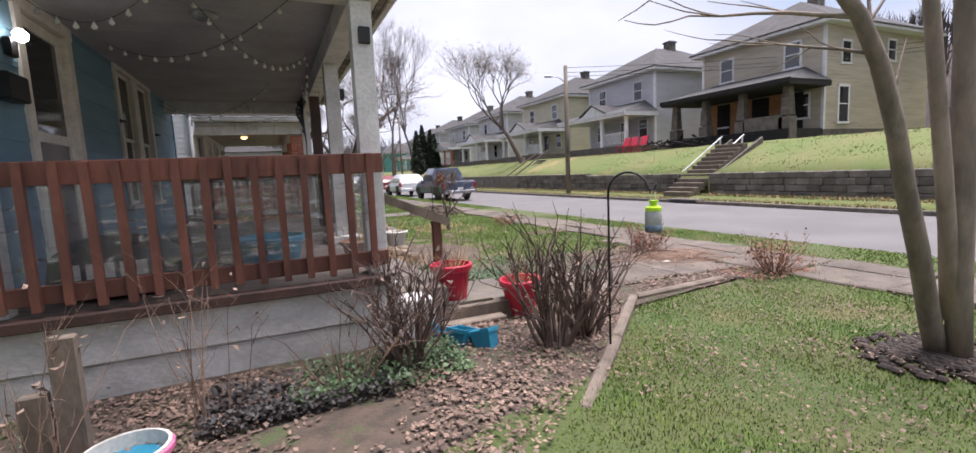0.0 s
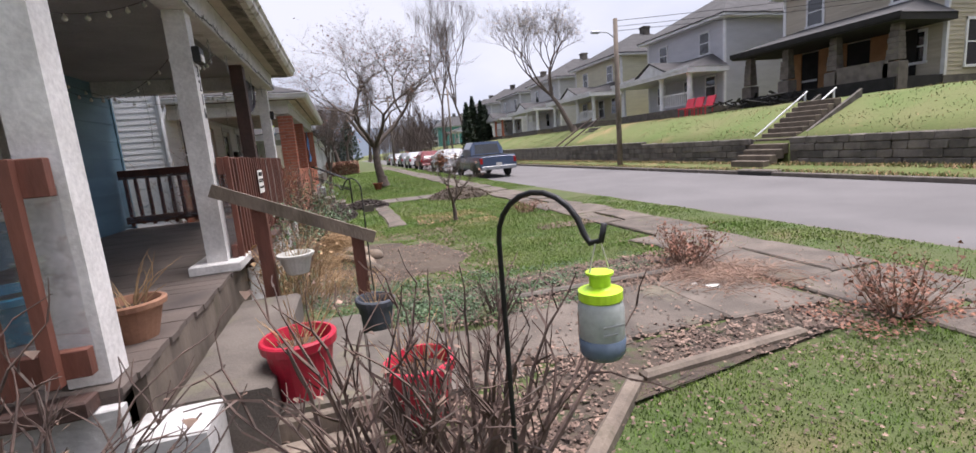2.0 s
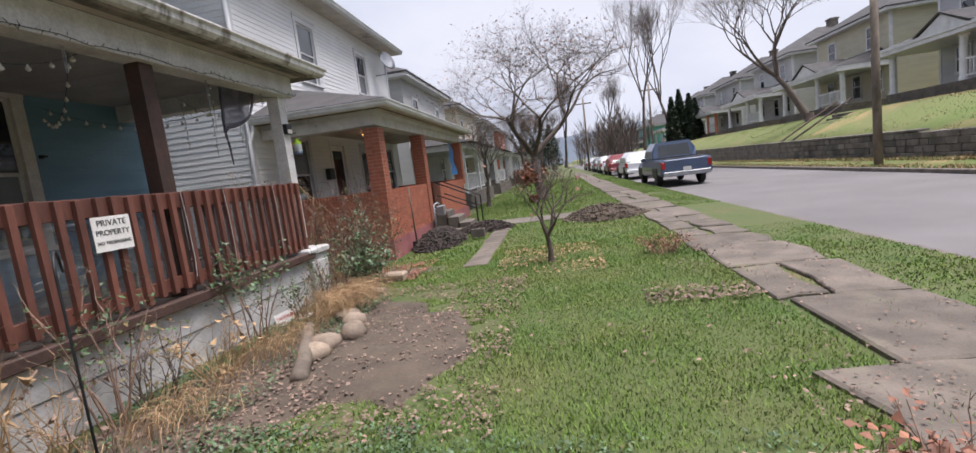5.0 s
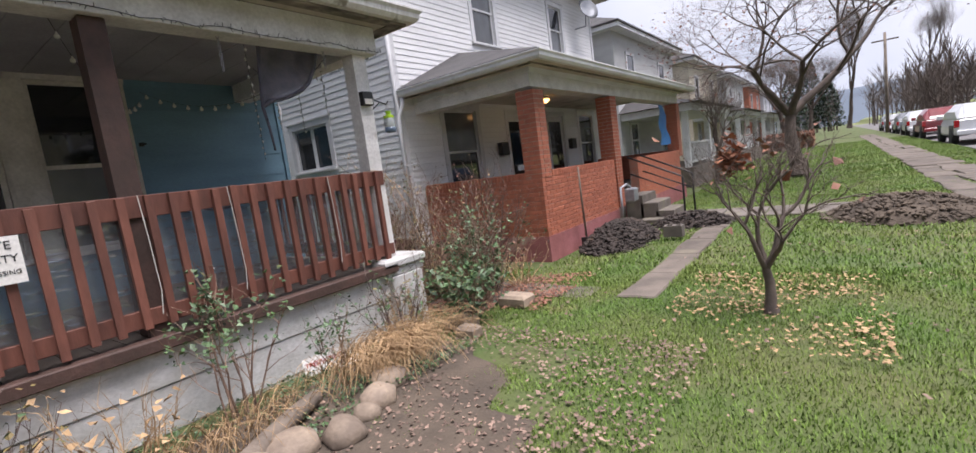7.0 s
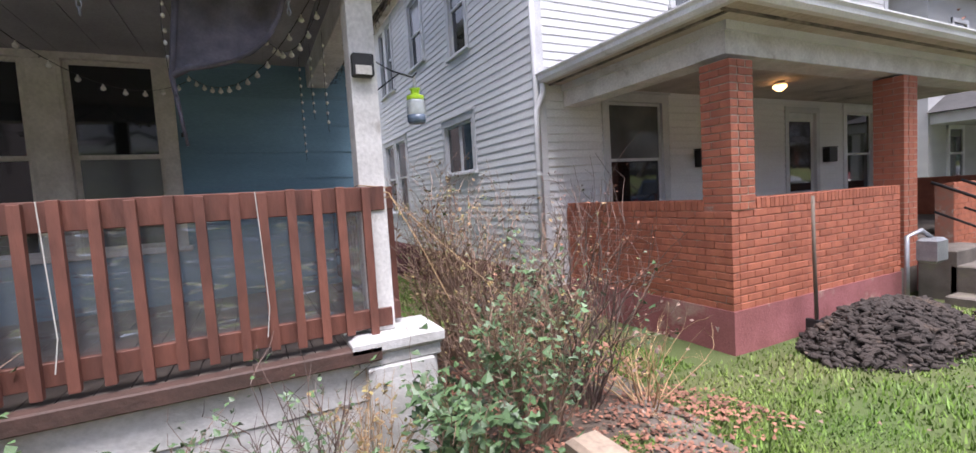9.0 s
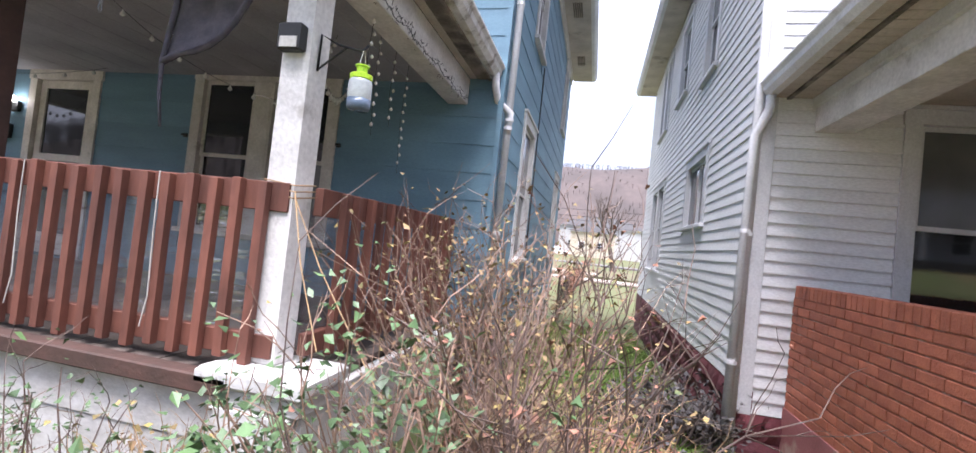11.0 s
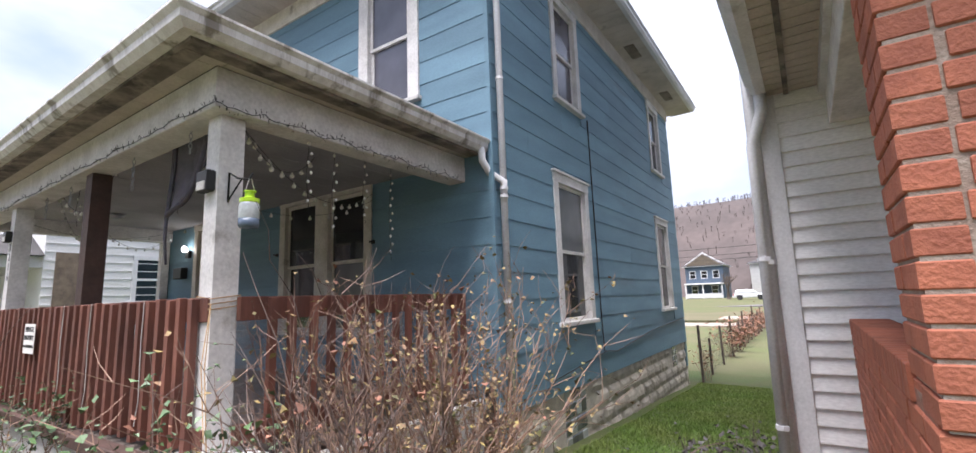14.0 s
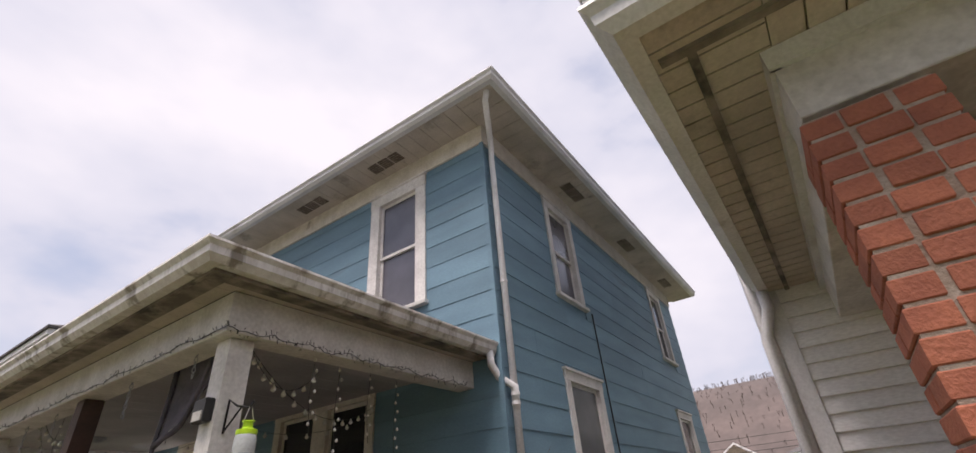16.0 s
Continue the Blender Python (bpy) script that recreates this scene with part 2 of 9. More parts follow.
M_BLUEPOT = mat("teal_blue_plastic", (0.02, 0.22, 0.35), (0.015, 0.17, 0.27), scale=6, rough=0.45, bump=0.05)
M_BUCKET = mat("dark_grey_plastic", (0.075, 0.085, 0.105), (0.05, 0.058, 0.072), scale=6, rough=0.5, bump=0.05)
M_WPLASTIC = mat("off_white_plastic", (0.6, 0.58, 0.54), (0.48, 0.46, 0.42), scale=5, rough=0.5, bump=0.05)
M_LIME = mat("lime_plastic", (0.50, 0.78, 0.03), (0.42, 0.68, 0.02), scale=6, rough=0.35, bump=0.0)
M_JAR = mat("cloudy_jar_plastic", (0.60, 0.64, 0.63), (0.52, 0.56, 0.56), scale=8, rough=0.25, bump=0.0, trans=0.25)
M_JARLOW = mat("dark_jar_liquid", (0.12, 0.16, 0.22), (0.08, 0.11, 0.16), scale=12, rough=0.25, bump=0.0)
M_IRON = mat("black_iron", (0.03, 0.03, 0.032), (0.018, 0.018, 0.02), scale=8, rough=0.55, bump=0.2, metal=0.4)
M_STEEL = mat("grey_metal", (0.36, 0.37, 0.39), (0.26, 0.27, 0.29), scale=6, rough=0.45, bump=0.1, metal=0.5)
M_TYRE = mat("tyre_rubber", (0.03, 0.03, 0.03), (0.02, 0.02, 0.02), scale=9, rough=0.85, bump=0.2)
M_TRIMW = mat("clean_white_trim", (0.68, 0.68, 0.69), (0.58, 0.58, 0.59), scale=3, rough=0.45, bump=0.05,
              stain=(0.36, 0.35, 0.33), stain_at=0.68)
M_GUTTER = mat("streaked_gutter_paint", (0.66, 0.65, 0.64), (0.52, 0.50, 0.48), scale=5, rough=0.5, bump=0.08, stretch=(3, 3, 0.5), stain=(0.24, 0.215, 0.185), stain_at=0.58)
M_BLACK = mat("black_plastic", (0.02, 0.02, 0.02), rough=0.5, bump=0.05)
M_SIGN = mat("sign_white", (0.72, 0.70, 0.67), (0.64, 0.62, 0.58), scale=6, rough=0.6, bump=0.05)
M_INK = mat("black_ink", (0.02, 0.02, 0.02), rough=0.7, bump=0)
M_REDINK = mat("red_ink", (0.5, 0.03, 0.03), rough=0.7, bump=0)
M_CLOTH = mat("dark_net_cloth", (0.13, 0.12, 0.15), (0.08, 0.075, 0.10), scale=9, rough=0.9, bump=0.3, alpha=0.78)
M_BULB = mat("string_bulb", (0.75, 0.74, 0.7), (0.65, 0.64, 0.6), scale=9, rough=0.15, bump=0)
M_CHAR = mat("charred_timber", (0.018, 0.016, 0.015), (0.01, 0.009, 0.008), scale=4, rough=0.9, bump=0.6, fine=25)
M_PLY = mat("plywood_board", (0.42, 0.22, 0.10), (0.34, 0.17, 0.075), scale=3, rough=0.8, bump=0.1)
M_TANSIDE = mat("tan_clapboard", (0.52, 0.465, 0.375), (0.43, 0.38, 0.30), scale=1.2, rough=0.8, bump=0.2, stretch=(0.5, 0.5, 4),
                stain=(0.18, 0.14, 0.11), stain_at=0.66)
M_FILM = bpy.data.materials.new("clear_plastic_film")
M_FILM.use_nodes = True
_n, _l = M_FILM.node_tree.nodes, M_FILM.node_tree.links
_tr, _gl, _mx = _n.new("ShaderNodeBsdfTransparent"), _n.new("ShaderNodeBsdfGlossy"), _n.new("ShaderNodeMixShader")
_w, _b = _n.new("ShaderNodeTexNoise"), _n.new("ShaderNodeBump")
_w.inputs["Scale"].default_value, _w.inputs["Detail"].default_value = 5.0, 3
_g = _n.new("ShaderNodeNewGeometry")
_m = _n.new("ShaderNodeMapping")
_m.inputs["Scale"].default_value = (0.5, 0.5, 3.0)
_l.new(_g.outputs["Position"], _m.inputs[0])
_l.new(_m.outputs[0], _w.inputs["Vector"])
_l.new(_w.outputs[0], _b.inputs["Height"])
_b.inputs["Strength"].default_value, _b.inputs["Distance"].default_value = 0.8, 0.03
_l.new(_b.outputs[0], _gl.inputs["Normal"])
_gl.inputs["Roughness"].default_value = 0.12
_tr.inputs[0].default_value = (0.84, 0.85, 0.86, 1)
_fr = _n.new("ShaderNodeValToRGB")
_fr.color_ramp.elements[0].position, _fr.color_ramp.elements[1].position = 0.53, 0.70
_fr.color_ramp.elements[0].color, _fr.color_ramp.elements[1].color = (0.10, 0.10, 0.10, 1), (0.6, 0.6, 0.6, 1)
_wv = _n.new("ShaderNodeTexNoise")
_wv.inputs["Scale"].default_value, _wv.inputs["Detail"].default_value, _wv.inputs["Distortion"].default_value = 6.0, 5, 1.6
_l.new(_m.outputs[0], _wv.inputs["Vector"])
_l.new(_wv.outputs[0], _fr.inputs[0])
_l.new(_fr.outputs[0], _mx.inputs[0])
_l.new(_tr.outputs[0], _mx.inputs[1])
_l.new(_gl.outputs[0], _mx.inputs[2])
_df, _m2 = _n.new("ShaderNodeBsdfDiffuse"), _n.new("ShaderNodeMixShader")
_df.inputs[0].default_value = (0.75, 0.77, 0.8, 1)
_m2.inputs[0].default_value = 0.09
_l.new(_mx.outputs[0], _m2.inputs[1])
_l.new(_df.outputs[0], _m2.inputs[2])
_l.new(_m2.outputs[0], _n["Material Output"].inputs[0])


# ---- mesh tools ----
class Geo:
    """Vertices and faces gathered before they become one mesh."""

    def __init__(self):
        self.v, self.f = [], []

    def add(self, vs, fs):
        k = len(self.v)
        self.v.extend(tuple(p) for p in vs)
        self.f.extend(tuple(i + k for i in f) for f in fs)
        return self

    def box(self, x0, x1, y0, y1, z0, z1, c=0.0):
        """A box, with its four long edges and top chamfered by c."""
        if x1 < x0:
            x0, x1 = x1, x0
        if y1 < y0:
            y0, y1 = y1, y0
        if z1 < z0:
            z0, z1 = z1, z0
        c = min(c, (x1 - x0) * 0.4, (y1 - y0) * 0.4, (z1 - z0) * 0.4)
        if c <= 0:
            vs = [(x, y, z) for z in (z0, z1) for x, y in ((x0, y0), (x1, y0), (x1, y1), (x0, y1))]
            return self.add(vs, [(3, 2, 1, 0), (4, 5, 6, 7), (0, 1, 5, 4), (1, 2, 6, 5), (2, 3, 7, 6), (3, 0, 4, 7)])
        rings = []
        for z, i in ((z0, c), (z0 + c, 0), (z1 - c, 0), (z1, c)):
            rings.append([(x0 + i, y0 + i, z), (x1 - i, y0 + i, z), (x1 - i, y1 - i, z), (x0 + i, y1 - i, z)])
        vs = [p for r in rings for p in r]
        fs = [(3, 2, 1, 0), (12, 13, 14, 15)]
        for r in range(3):
            for j in range(4):
                a, b = r * 4 + j, r * 4 + (j + 1) % 4
                fs.append((a, b, b + 4, a + 4))
        return self.add(vs, fs)

    def prism(self, pts, axis, a, b):
        """The outline pts (in the plane square to the axis, in the axes' order) drawn out from a to b."""
        def place(p, t):
            return {"x": (t, p[0], p[1]), "y": (p[0], t, p[1]), "z": (p[0], p[1], t)}[axis]
        n = len(pts)
        vs = [place(p, a) for p in pts] + [place(p, b) for p in pts]
        fs = [tuple(range(n))[::-1], tuple(range(n, 2 * n))] + [(i, (i + 1) % n, n + (i + 1) % n, n + i) for i in range(n)]
        return self.add(vs, fs)

    def tube(self, pts, r, n=6, r2=None, cap=True):
        """A round bar along pts, tapering from r to r2."""
        pts = [Vector(p) for p in pts]
        r2 = r if r2 is None else r2
        vs, fs, up = [], [], None
        for i, p in enumerate(pts):
            d = (pts[min(i + 1, len(pts) - 1)] - pts[max(i - 1, 0)])
            d = d.normalized() if d.length > 1e-9 else Vector((0, 0, 1))
            if up is None:
                up = d.orthogonal().normalized()
            up = (up - d * up.dot(d))
            up = up.normalized() if up.length > 1e-6 else d.orthogonal().normalized()
            s = d.cross(up)
            rr = r + (r2 - r) * i / max(len(pts) - 1, 1)
            for j in range(n):
                a = 2 * math.pi * j / n
                vs.append(p + (up * math.cos(a) + s * math.sin(a)) * rr)
        for i in range(len(pts) - 1):
            for j in range(n):
                a, b = i * n + j, i * n + (j + 1) % n
                fs.append((a, b, b + n, a + n))
        if cap:
            fs.append(tuple(range(n))[::-1])
            fs.append(tuple(range(len(vs) - n, len(vs))))
        return self.add(vs, fs)

    def lathe(self, prof, n=16, at=(0, 0, 0), caps=True):
        """The outline of (radius, height) turned about an upright axis."""
        vs, fs = [], []
        for r, z in prof:
            for j in range(n):
                a = 2 * math.pi * j / n
                vs.append((at[0] + r * math.cos(a), at[1] + r * math.sin(a), at[2] + z))
        for i in range(len(prof) - 1):
            for j in range(n):
                a, b = i * n + j, i * n + (j + 1) % n
                fs.append((a, b, b + n, a + n))
        if caps:
            fs.append(tuple(range(n))[::-1])
            fs.append(tuple(range(len(vs) - n, len(vs))))
        return self.add(vs, fs)

    def move(self, m, start=0):
        self.v[start:] = [tuple(m @ Vector(p)) for p in self.v[start:]]
        return self


def where(ob):
    p = Vector((0, 0, 0))
    while ob:
        p += ob.location
        ob = ob.parent
    return p


def part(name, g, material, parent=None, label="", smooth=False, kind="", at=None, category=""):
    """Makes the gathered geometry one mesh object, under a thing or a part, or on its own with its origin at at."""
    me = bpy.data.meshes.new(name)
    o = where(parent) if parent else Vector(at or (0, 0, 0))
    vs = [(a - o.x, b - o.y, c - o.z) for a, b, c in g.v]
    me.from_pydata(vs, [], g.f)
    me.update()
    if smooth:
        me.shade_smooth()
    me.materials.append(material)
    ob = new(name, me)
    if parent:
        ob.parent = parent
    else:
        ob.location = o
    return tagged(ob, label, category, "", kind)


def thing(name, at, label, category, group="", kind=""):
    ob = new(name)
    ob.empty_display_size = 0.1
    ob.location = at
    return tagged(ob, label, category, group, kind)


def bulk(name, verts, faces, material, kind="stuff", label="", category="", parent=None):
    """One mesh from arrays of vertices and of equal faces."""
    me = bpy.data.meshes.new(name)
    verts, faces = np.asarray(verts, np.float32), np.asarray(faces, np.int32)
    k = faces.shape[1]
    me.vertices.add(len(verts))
    me.vertices.foreach_set("co", verts.ravel())
    me.loops.add(faces.size)
    me.loops.foreach_set("vertex_index", faces.ravel())
    me.polygons.add(len(faces))
    me.polygons.foreach_set("loop_start", np.arange(0, faces.size, k, dtype=np.int32))
    me.polygons.foreach_set("loop_total", np.full(len(faces), k, np.int32))
    me.update(calc_edges=True)
    me.validate()
    me.materials.append(material)
    ob = new(name, me)
    if parent:
        ob.parent = parent
    return tagged(ob, label, category, "", kind)


rng = np.random.default_rng(7)
rnd = random.Random(11)


def ground_z(x, y):
    """The height of the yard's ground."""
    z = 0.0
    if x < 3:
        z += 0.10 * max(0.0, min(1.0, (8.5 - y) / 5)) * min(1.0, (3 - x) / 2)
        z -= 0.09 * max(0.0, min(1.0, (y - 9) / 3)) * min(1.0, (3 - x) / 2)
    if x < -1:
        z -= 0.055 * (-1 - max(x, -9.5))
    if x < -40:
        z += min(0.7, (-40 - x) * 0.013)
    if x > 15:
        z += 0.12
    if y < 2 and x < 4:
        z += 0.04 * min(1, (2 - y) / 3)
    return z


# ---- ground, road, pavement ----
def ground_sheet():
    xs = np.unique(np.concatenate([[-900, -300, -120], np.arange(-80, -12, 4), np.arange(-12, 8.01, 0.4)]))
    ys = np.unique(np.concatenate([[-900, -300, -100, -40], np.arange(-20, 0, 2), np.arange(0, 26, 0.4), np.arange(26, 120, 8), [200, 500, 1200]]))
    vs, fs = [], []
    for x in xs:
        for y in ys:
            bumpy = 0.02 * noise.noise(Vector((x * 0.9, y * 0.9, 0))) if -12 < x < 7 and -6 < y < 26 else 0
            vs.append((min(x, 7.98), y, ground_z(x, y) + bumpy))
    n = len(ys)
    for i in range(len(xs) - 1):
        for j in range(n - 1):
            fs.append((i * n + j, (i + 1) * n + j, (i + 1) * n + j + 1, i * n + j + 1))
    # beyond the kerb: the road bed, the verge, the bank and the land behind
    prof = [(7.98, 0.0), (7.98, -0.16), (14.15, -0.16), (14.15, -0.02), (15.6, 0.14), (15.9, 0.14), (15.9, 0.84), (17.2, 1.35), (18.8, 2.05),
            (20.0, 2.2), (24, 2.25), (60, 3.2), (900, 60)]
    k = len(vs)
    for x, z in prof:
        for y in ys:
            vs.append((x, y, z + (0.05 * noise.noise(Vector((x, y * 0.6, 3))) if 15.95 < x < 60 else 0)))
    for i in range(len(prof) - 1):
        for j in range(n - 1):
            a = k + i * n + j
            fs.append((a, a + n, a + n + 1, a + 1))
    g = Geo().add(vs, fs)
    ob = part("ground", g, M_LAWN, kind="structure", label="lawn and bank of worn winter grass", smooth=True, category="ground")
    ob.data.materials.append(M_SLOPE)
    ob.data.materials.append(M_BACKLAWN)
    for p in ob.data.polygons:
        if p.center.x > 8 or p.center.x < -11:
            p.material_index = 1 if p.center.x > 8 else 2


ground_sheet()


def patch(name, pts, material, z=0.012, label="", n=26):
    """An uneven sheet of soil laid over the ground within a ragged outline given as (x, y) corners."""
    g = Geo()
    cx, cy = sum(p[0] for p in pts) / len(pts), sum(p[1] for p in pts) / len(pts)
    ring = []
    for i in range(len(pts)):
        a, b = pts[i], pts[(i + 1) % len(pts)]
        m = max(2, int(math.hypot(b[0] - a[0], b[1] - a[1]) / 0.18))
        for j in range(m):
            x, y = a[0] + (b[0] - a[0]) * j / m, a[1] + (b[1] - a[1]) * j / m
            s = 0.10 * noise.noise(Vector((x * 4, y * 4, 1)))
            ring.append((x + s, y + s * 0.7))
    steps = 9
    vs, fs = [], []
    for k in range(steps + 1):
        f = 1 - k / (steps + 0.001)
        for x, y in ring:
            px, py = cx + (x - cx) * f, cy + (y - cy) * f
            edge = 0.0 if k else -0.03
            vs.append((px, py, ground_z(px, py) + z + edge + 0.018 * noise.noise(Vector((px * 5, py * 5, 2))) * (k > 0) + 0.012 * (k > 0)))
    m = len(ring)
    for k in range(steps):
        for j in range(m):
            fs.append((k * m + j, k * m + (j + 1) % m, (k + 1) * m + (j + 1) % m, (k + 1) * m + j))
    return part(name, Geo().add(vs, fs), material, kind="structure", label=label, smooth=True)


patch("soil", [(-1.6, 1.6), (1.9, 2.75), (3.35, 4.05), (5.4, 4.25), (5.5, 4.7), (3.2, 4.7), (2.6, 4.1), (0.95, 4.0), (-1.6, 3.9)], M_MULCH, 0.012,
      "brown garden soil under dead leaves")
patch("soil", [(1.9, 5.7), (3.2, 5.6), (5.3, 5.6), (5.7, 6.0), (5.4, 6.8), (3.2, 6.7), (2.3, 6.5)], M_MULCH, 0.010, "leaf-strewn soil bed behind the timber edging")
patch("soil", [(1.05, 6.5), (1.9, 6.5), (2.5, 7.4), (2.9, 8.2), (2.7, 9.8), (1.9, 10.2), (1.2, 10.4)], M_GROUND, 0.014, "bare grey soil before the porch")
patch("soil", [(1.9, 7.6), (3.0, 7.3), (3.4, 8.2), (3.1, 9.4), (2.3, 9.4)], M_GROUND, 0.02, "patch of bare trodden soil in the lawn")
patch("soil", [(-1.5, 11.1), (1.3, 10.9), (1.6, 11.9), (0.6, 12.2), (-1.4, 11.9)], M_MULCH, 0.012, "leaf litter beside the house corner")

road = part("road", Geo().box(8.12, 14.0, -60, 200, -0.30, -0.10), M_ROAD, kind="structure", label="worn grey asphalt street", category="road")
for x0, x1, nm in ((7.98, 8.12, "west"), (14.0, 14.15, "east")):
    g = Geo()
    y = -20.0
    while y < 120:
        if not (x0 < 9 and 12.6 < y < 16.9):
            g.box(x0, x1, y, y + 2.96, -0.25, -0.015 if x0 < 9 else 0.02, 0.02)
        y += 3.0
    part("kerb", g, M_CONC, kind="structure", label="worn concrete kerb")
part("driveway_apron", Geo().box(6.9, 8.11, 12.9, 13.5, -0.15, -0.01, 0.01).box(7.2, 8.11, 13.5, 16.6, -0.2, -0.02, 0.01), M_CONC, kind="structure",
     label="short concrete apron at the kerb")
g = Geo().box(14.02, 14.4, 12.9, 14.3, -0.05, 0.06, 0.02)
storm = thing("storm_drain", (14.2, 13.6, 0), "concrete storm drain inlet set in the far kerb", "drain")
part("slab", g, M_CONC, storm)
part("opening", Geo().box(13.97, 14.02, 13.0, 14.2, -0.09, 0.02), M_BLACK, storm)


def shade_poly(cx, cy, w, d, z, h, jag=0.04, r=rnd):
    """A flagstone: an uneven many-sided slab."""
    pts = []
    for sx, sy in ((-1, -1), (0, -1), (1, -1), (1, 0), (1, 1), (0, 1), (-1, 1), (-1, 0)):
        pts.append((cx + sx * w / 2 + r.uniform(-jag, jag), cy + sy * d / 2 + r.uniform(-jag, jag)))
    return pts


def slab(name, pts, z, h, material, parent=None, label="", tilt=0.0):
    g = Geo()
    n = len(pts)
    cx, cy = sum(p[0] for p in pts) / n, sum(p[1] for p in pts) / n
    vs = [(x, y, z - h) for x, y in pts] + [(x, y, z - 0.015 + tilt * (x - cx)) for x, y in pts]
    vs += [(cx + (x - cx) * 0.96, cy + (y - cy) * 0.96, z + tilt * (x - cx)) for x, y in pts]
    fs = [tuple(range(n))[::-1], tuple(range(2 * n, 3 * n))]
    for r in (0, n):
        fs += [(r + i, r + (i + 1) % n, r + n + (i + 1) % n, r + n + i) for i in range(n)]
    g.add(vs, fs)
    return part(name, g, material, parent, label, at=(cx, cy, z - h) if parent is None else None)


pavement = thing("pavement", (6.1, 20, 0), "", "", kind="structure")
r_ = random.Random(5)
y = -8.0
while y < 60:
    d = r_.uniform(0.75, 1.35) if y < 40 else 3
    wsplit = r_.random() < 0.45
    x0, x1 = 5.55 + 0.4 * (y > 7.5), 6.85 + 0.15 * (y > 7.5)
    if wsplit:
        m_ = r_.uniform(0.4, 0.6)
        xa = x0 + (x1 - x0) * m_
        for a, b in ((x0, xa), (xa, x1)):
            slab("flagstone", shade_poly((a + b) / 2, y + d / 2, b - a - 0.05, d - 0.05, 0, 0.1, 0.055, r_), 0.035 + r_.uniform(-0.012, 0.015), 0.1,
                 M_FLAG, pavement, tilt=r_.uniform(-0.02, 0.02))
    else:
        slab("flagstone", shade_poly((x0 + x1) / 2, y + d / 2, x1 - x0 - 0.04, d - 0.05, 0, 0.1, 0.065, r_), 0.035 + r_.uniform(-0.012, 0.015), 0.1,
             M_FLAG, pavement, tilt=r_.uniform(-0.02, 0.02))
    y += d

# walk from the steps to the pavement, and the neighbour's walk
garden_walk = thing("path", (3.6, 5.3, 0), "", "", kind="structure")
for x, y_, w, d in ((2.68, 5.0, 0.5, 0.85), (3.3, 5.1, 0.75, 1.0), (4.1, 5.15, 0.85, 1.0), (4.95, 5.1, 0.85, 1.05)):
    slab("flagstone", shade_poly(x, y_, w, d, 0, 0.1, 0.085, r_), 0.04 + r_.uniform(-0.008, 0.012), 0.1, M_FLAG, garden_walk)
n_walk = thing("path", (3, 17.2, 0), "", "", kind="structure")
for i in range(6):
    slab("concrete_slab", [(1.2 + i * 0.73, 16.6), (1.9 + i * 0.73, 16.6), (1.9 + i * 0.73, 17.7), (1.2 + i * 0.73, 17.7)], 0.03, 0.1, M_CONC, n_walk)
x_walk = thing("path", (1.4, 13.5, 0), "", "", kind="structure")
for x, y_, w, d in ((0.75, 12.08, 0.60, 0.44), (1.38, 11.98, 0.60, 0.46), (2.0, 11.85, 0.62, 0.46), (2.80, 12.15, 0.37, 0.92), (2.80, 13.1, 0.36, 0.98), (2.78, 14.1, 0.36, 0.98), (2.77, 15.1, 0.37, 0.98), (2.78, 16.1, 0.38, 0.98)):
    slab("concrete_slab", shade_poly(x, y_, w, d, 0, 0.1, 0.03, r_), 0.02 + ground_z(x, y_), 0.1, M_FLAG, x_walk)


# ---- wall pieces ----
def spans(a, b, holes, z0, z1):
    """The stretches of a..b that the holes (a0, a1, z0, z1) leave free between z0 and z1."""
    cuts = sorted((h[0], h[1]) for h in holes if h[2] < z1 - 0.01 and h[3] > z0 + 0.01)
    out, at = [], a
    for c0, c1 in cuts:
        if c0 > at:
            out.append((at, min(c0, b)))
        at = max(at, c1)
    if at < b:
        out.append((at, b))
    return [s for s in out if s[1] - s[0] > 0.02]


def wall_core(name, axis, at, out, a, b, z0, z1, holes, material, thick=0.16, label=""):
    """A wall in the plane axis=at, thick on its inner side, with real openings."""
    g = Geo()
    zs = sorted({z0, z1, *[z for h in holes for z in (h[2], h[3]) if z0 < z < z1]})
    for k in range(len(zs) - 1):
        for s0, s1 in spans(a, b, holes, zs[k], zs[k + 1]):
            inner = at - out * thick
            if axis == "x":
                g.box(inner, at, s0, s1, zs[k], zs[k + 1])
            else:
                g.box(s0, s1, inner, at, zs[k], zs[k + 1])
    return part(name, g, material, kind="structure", label=label)


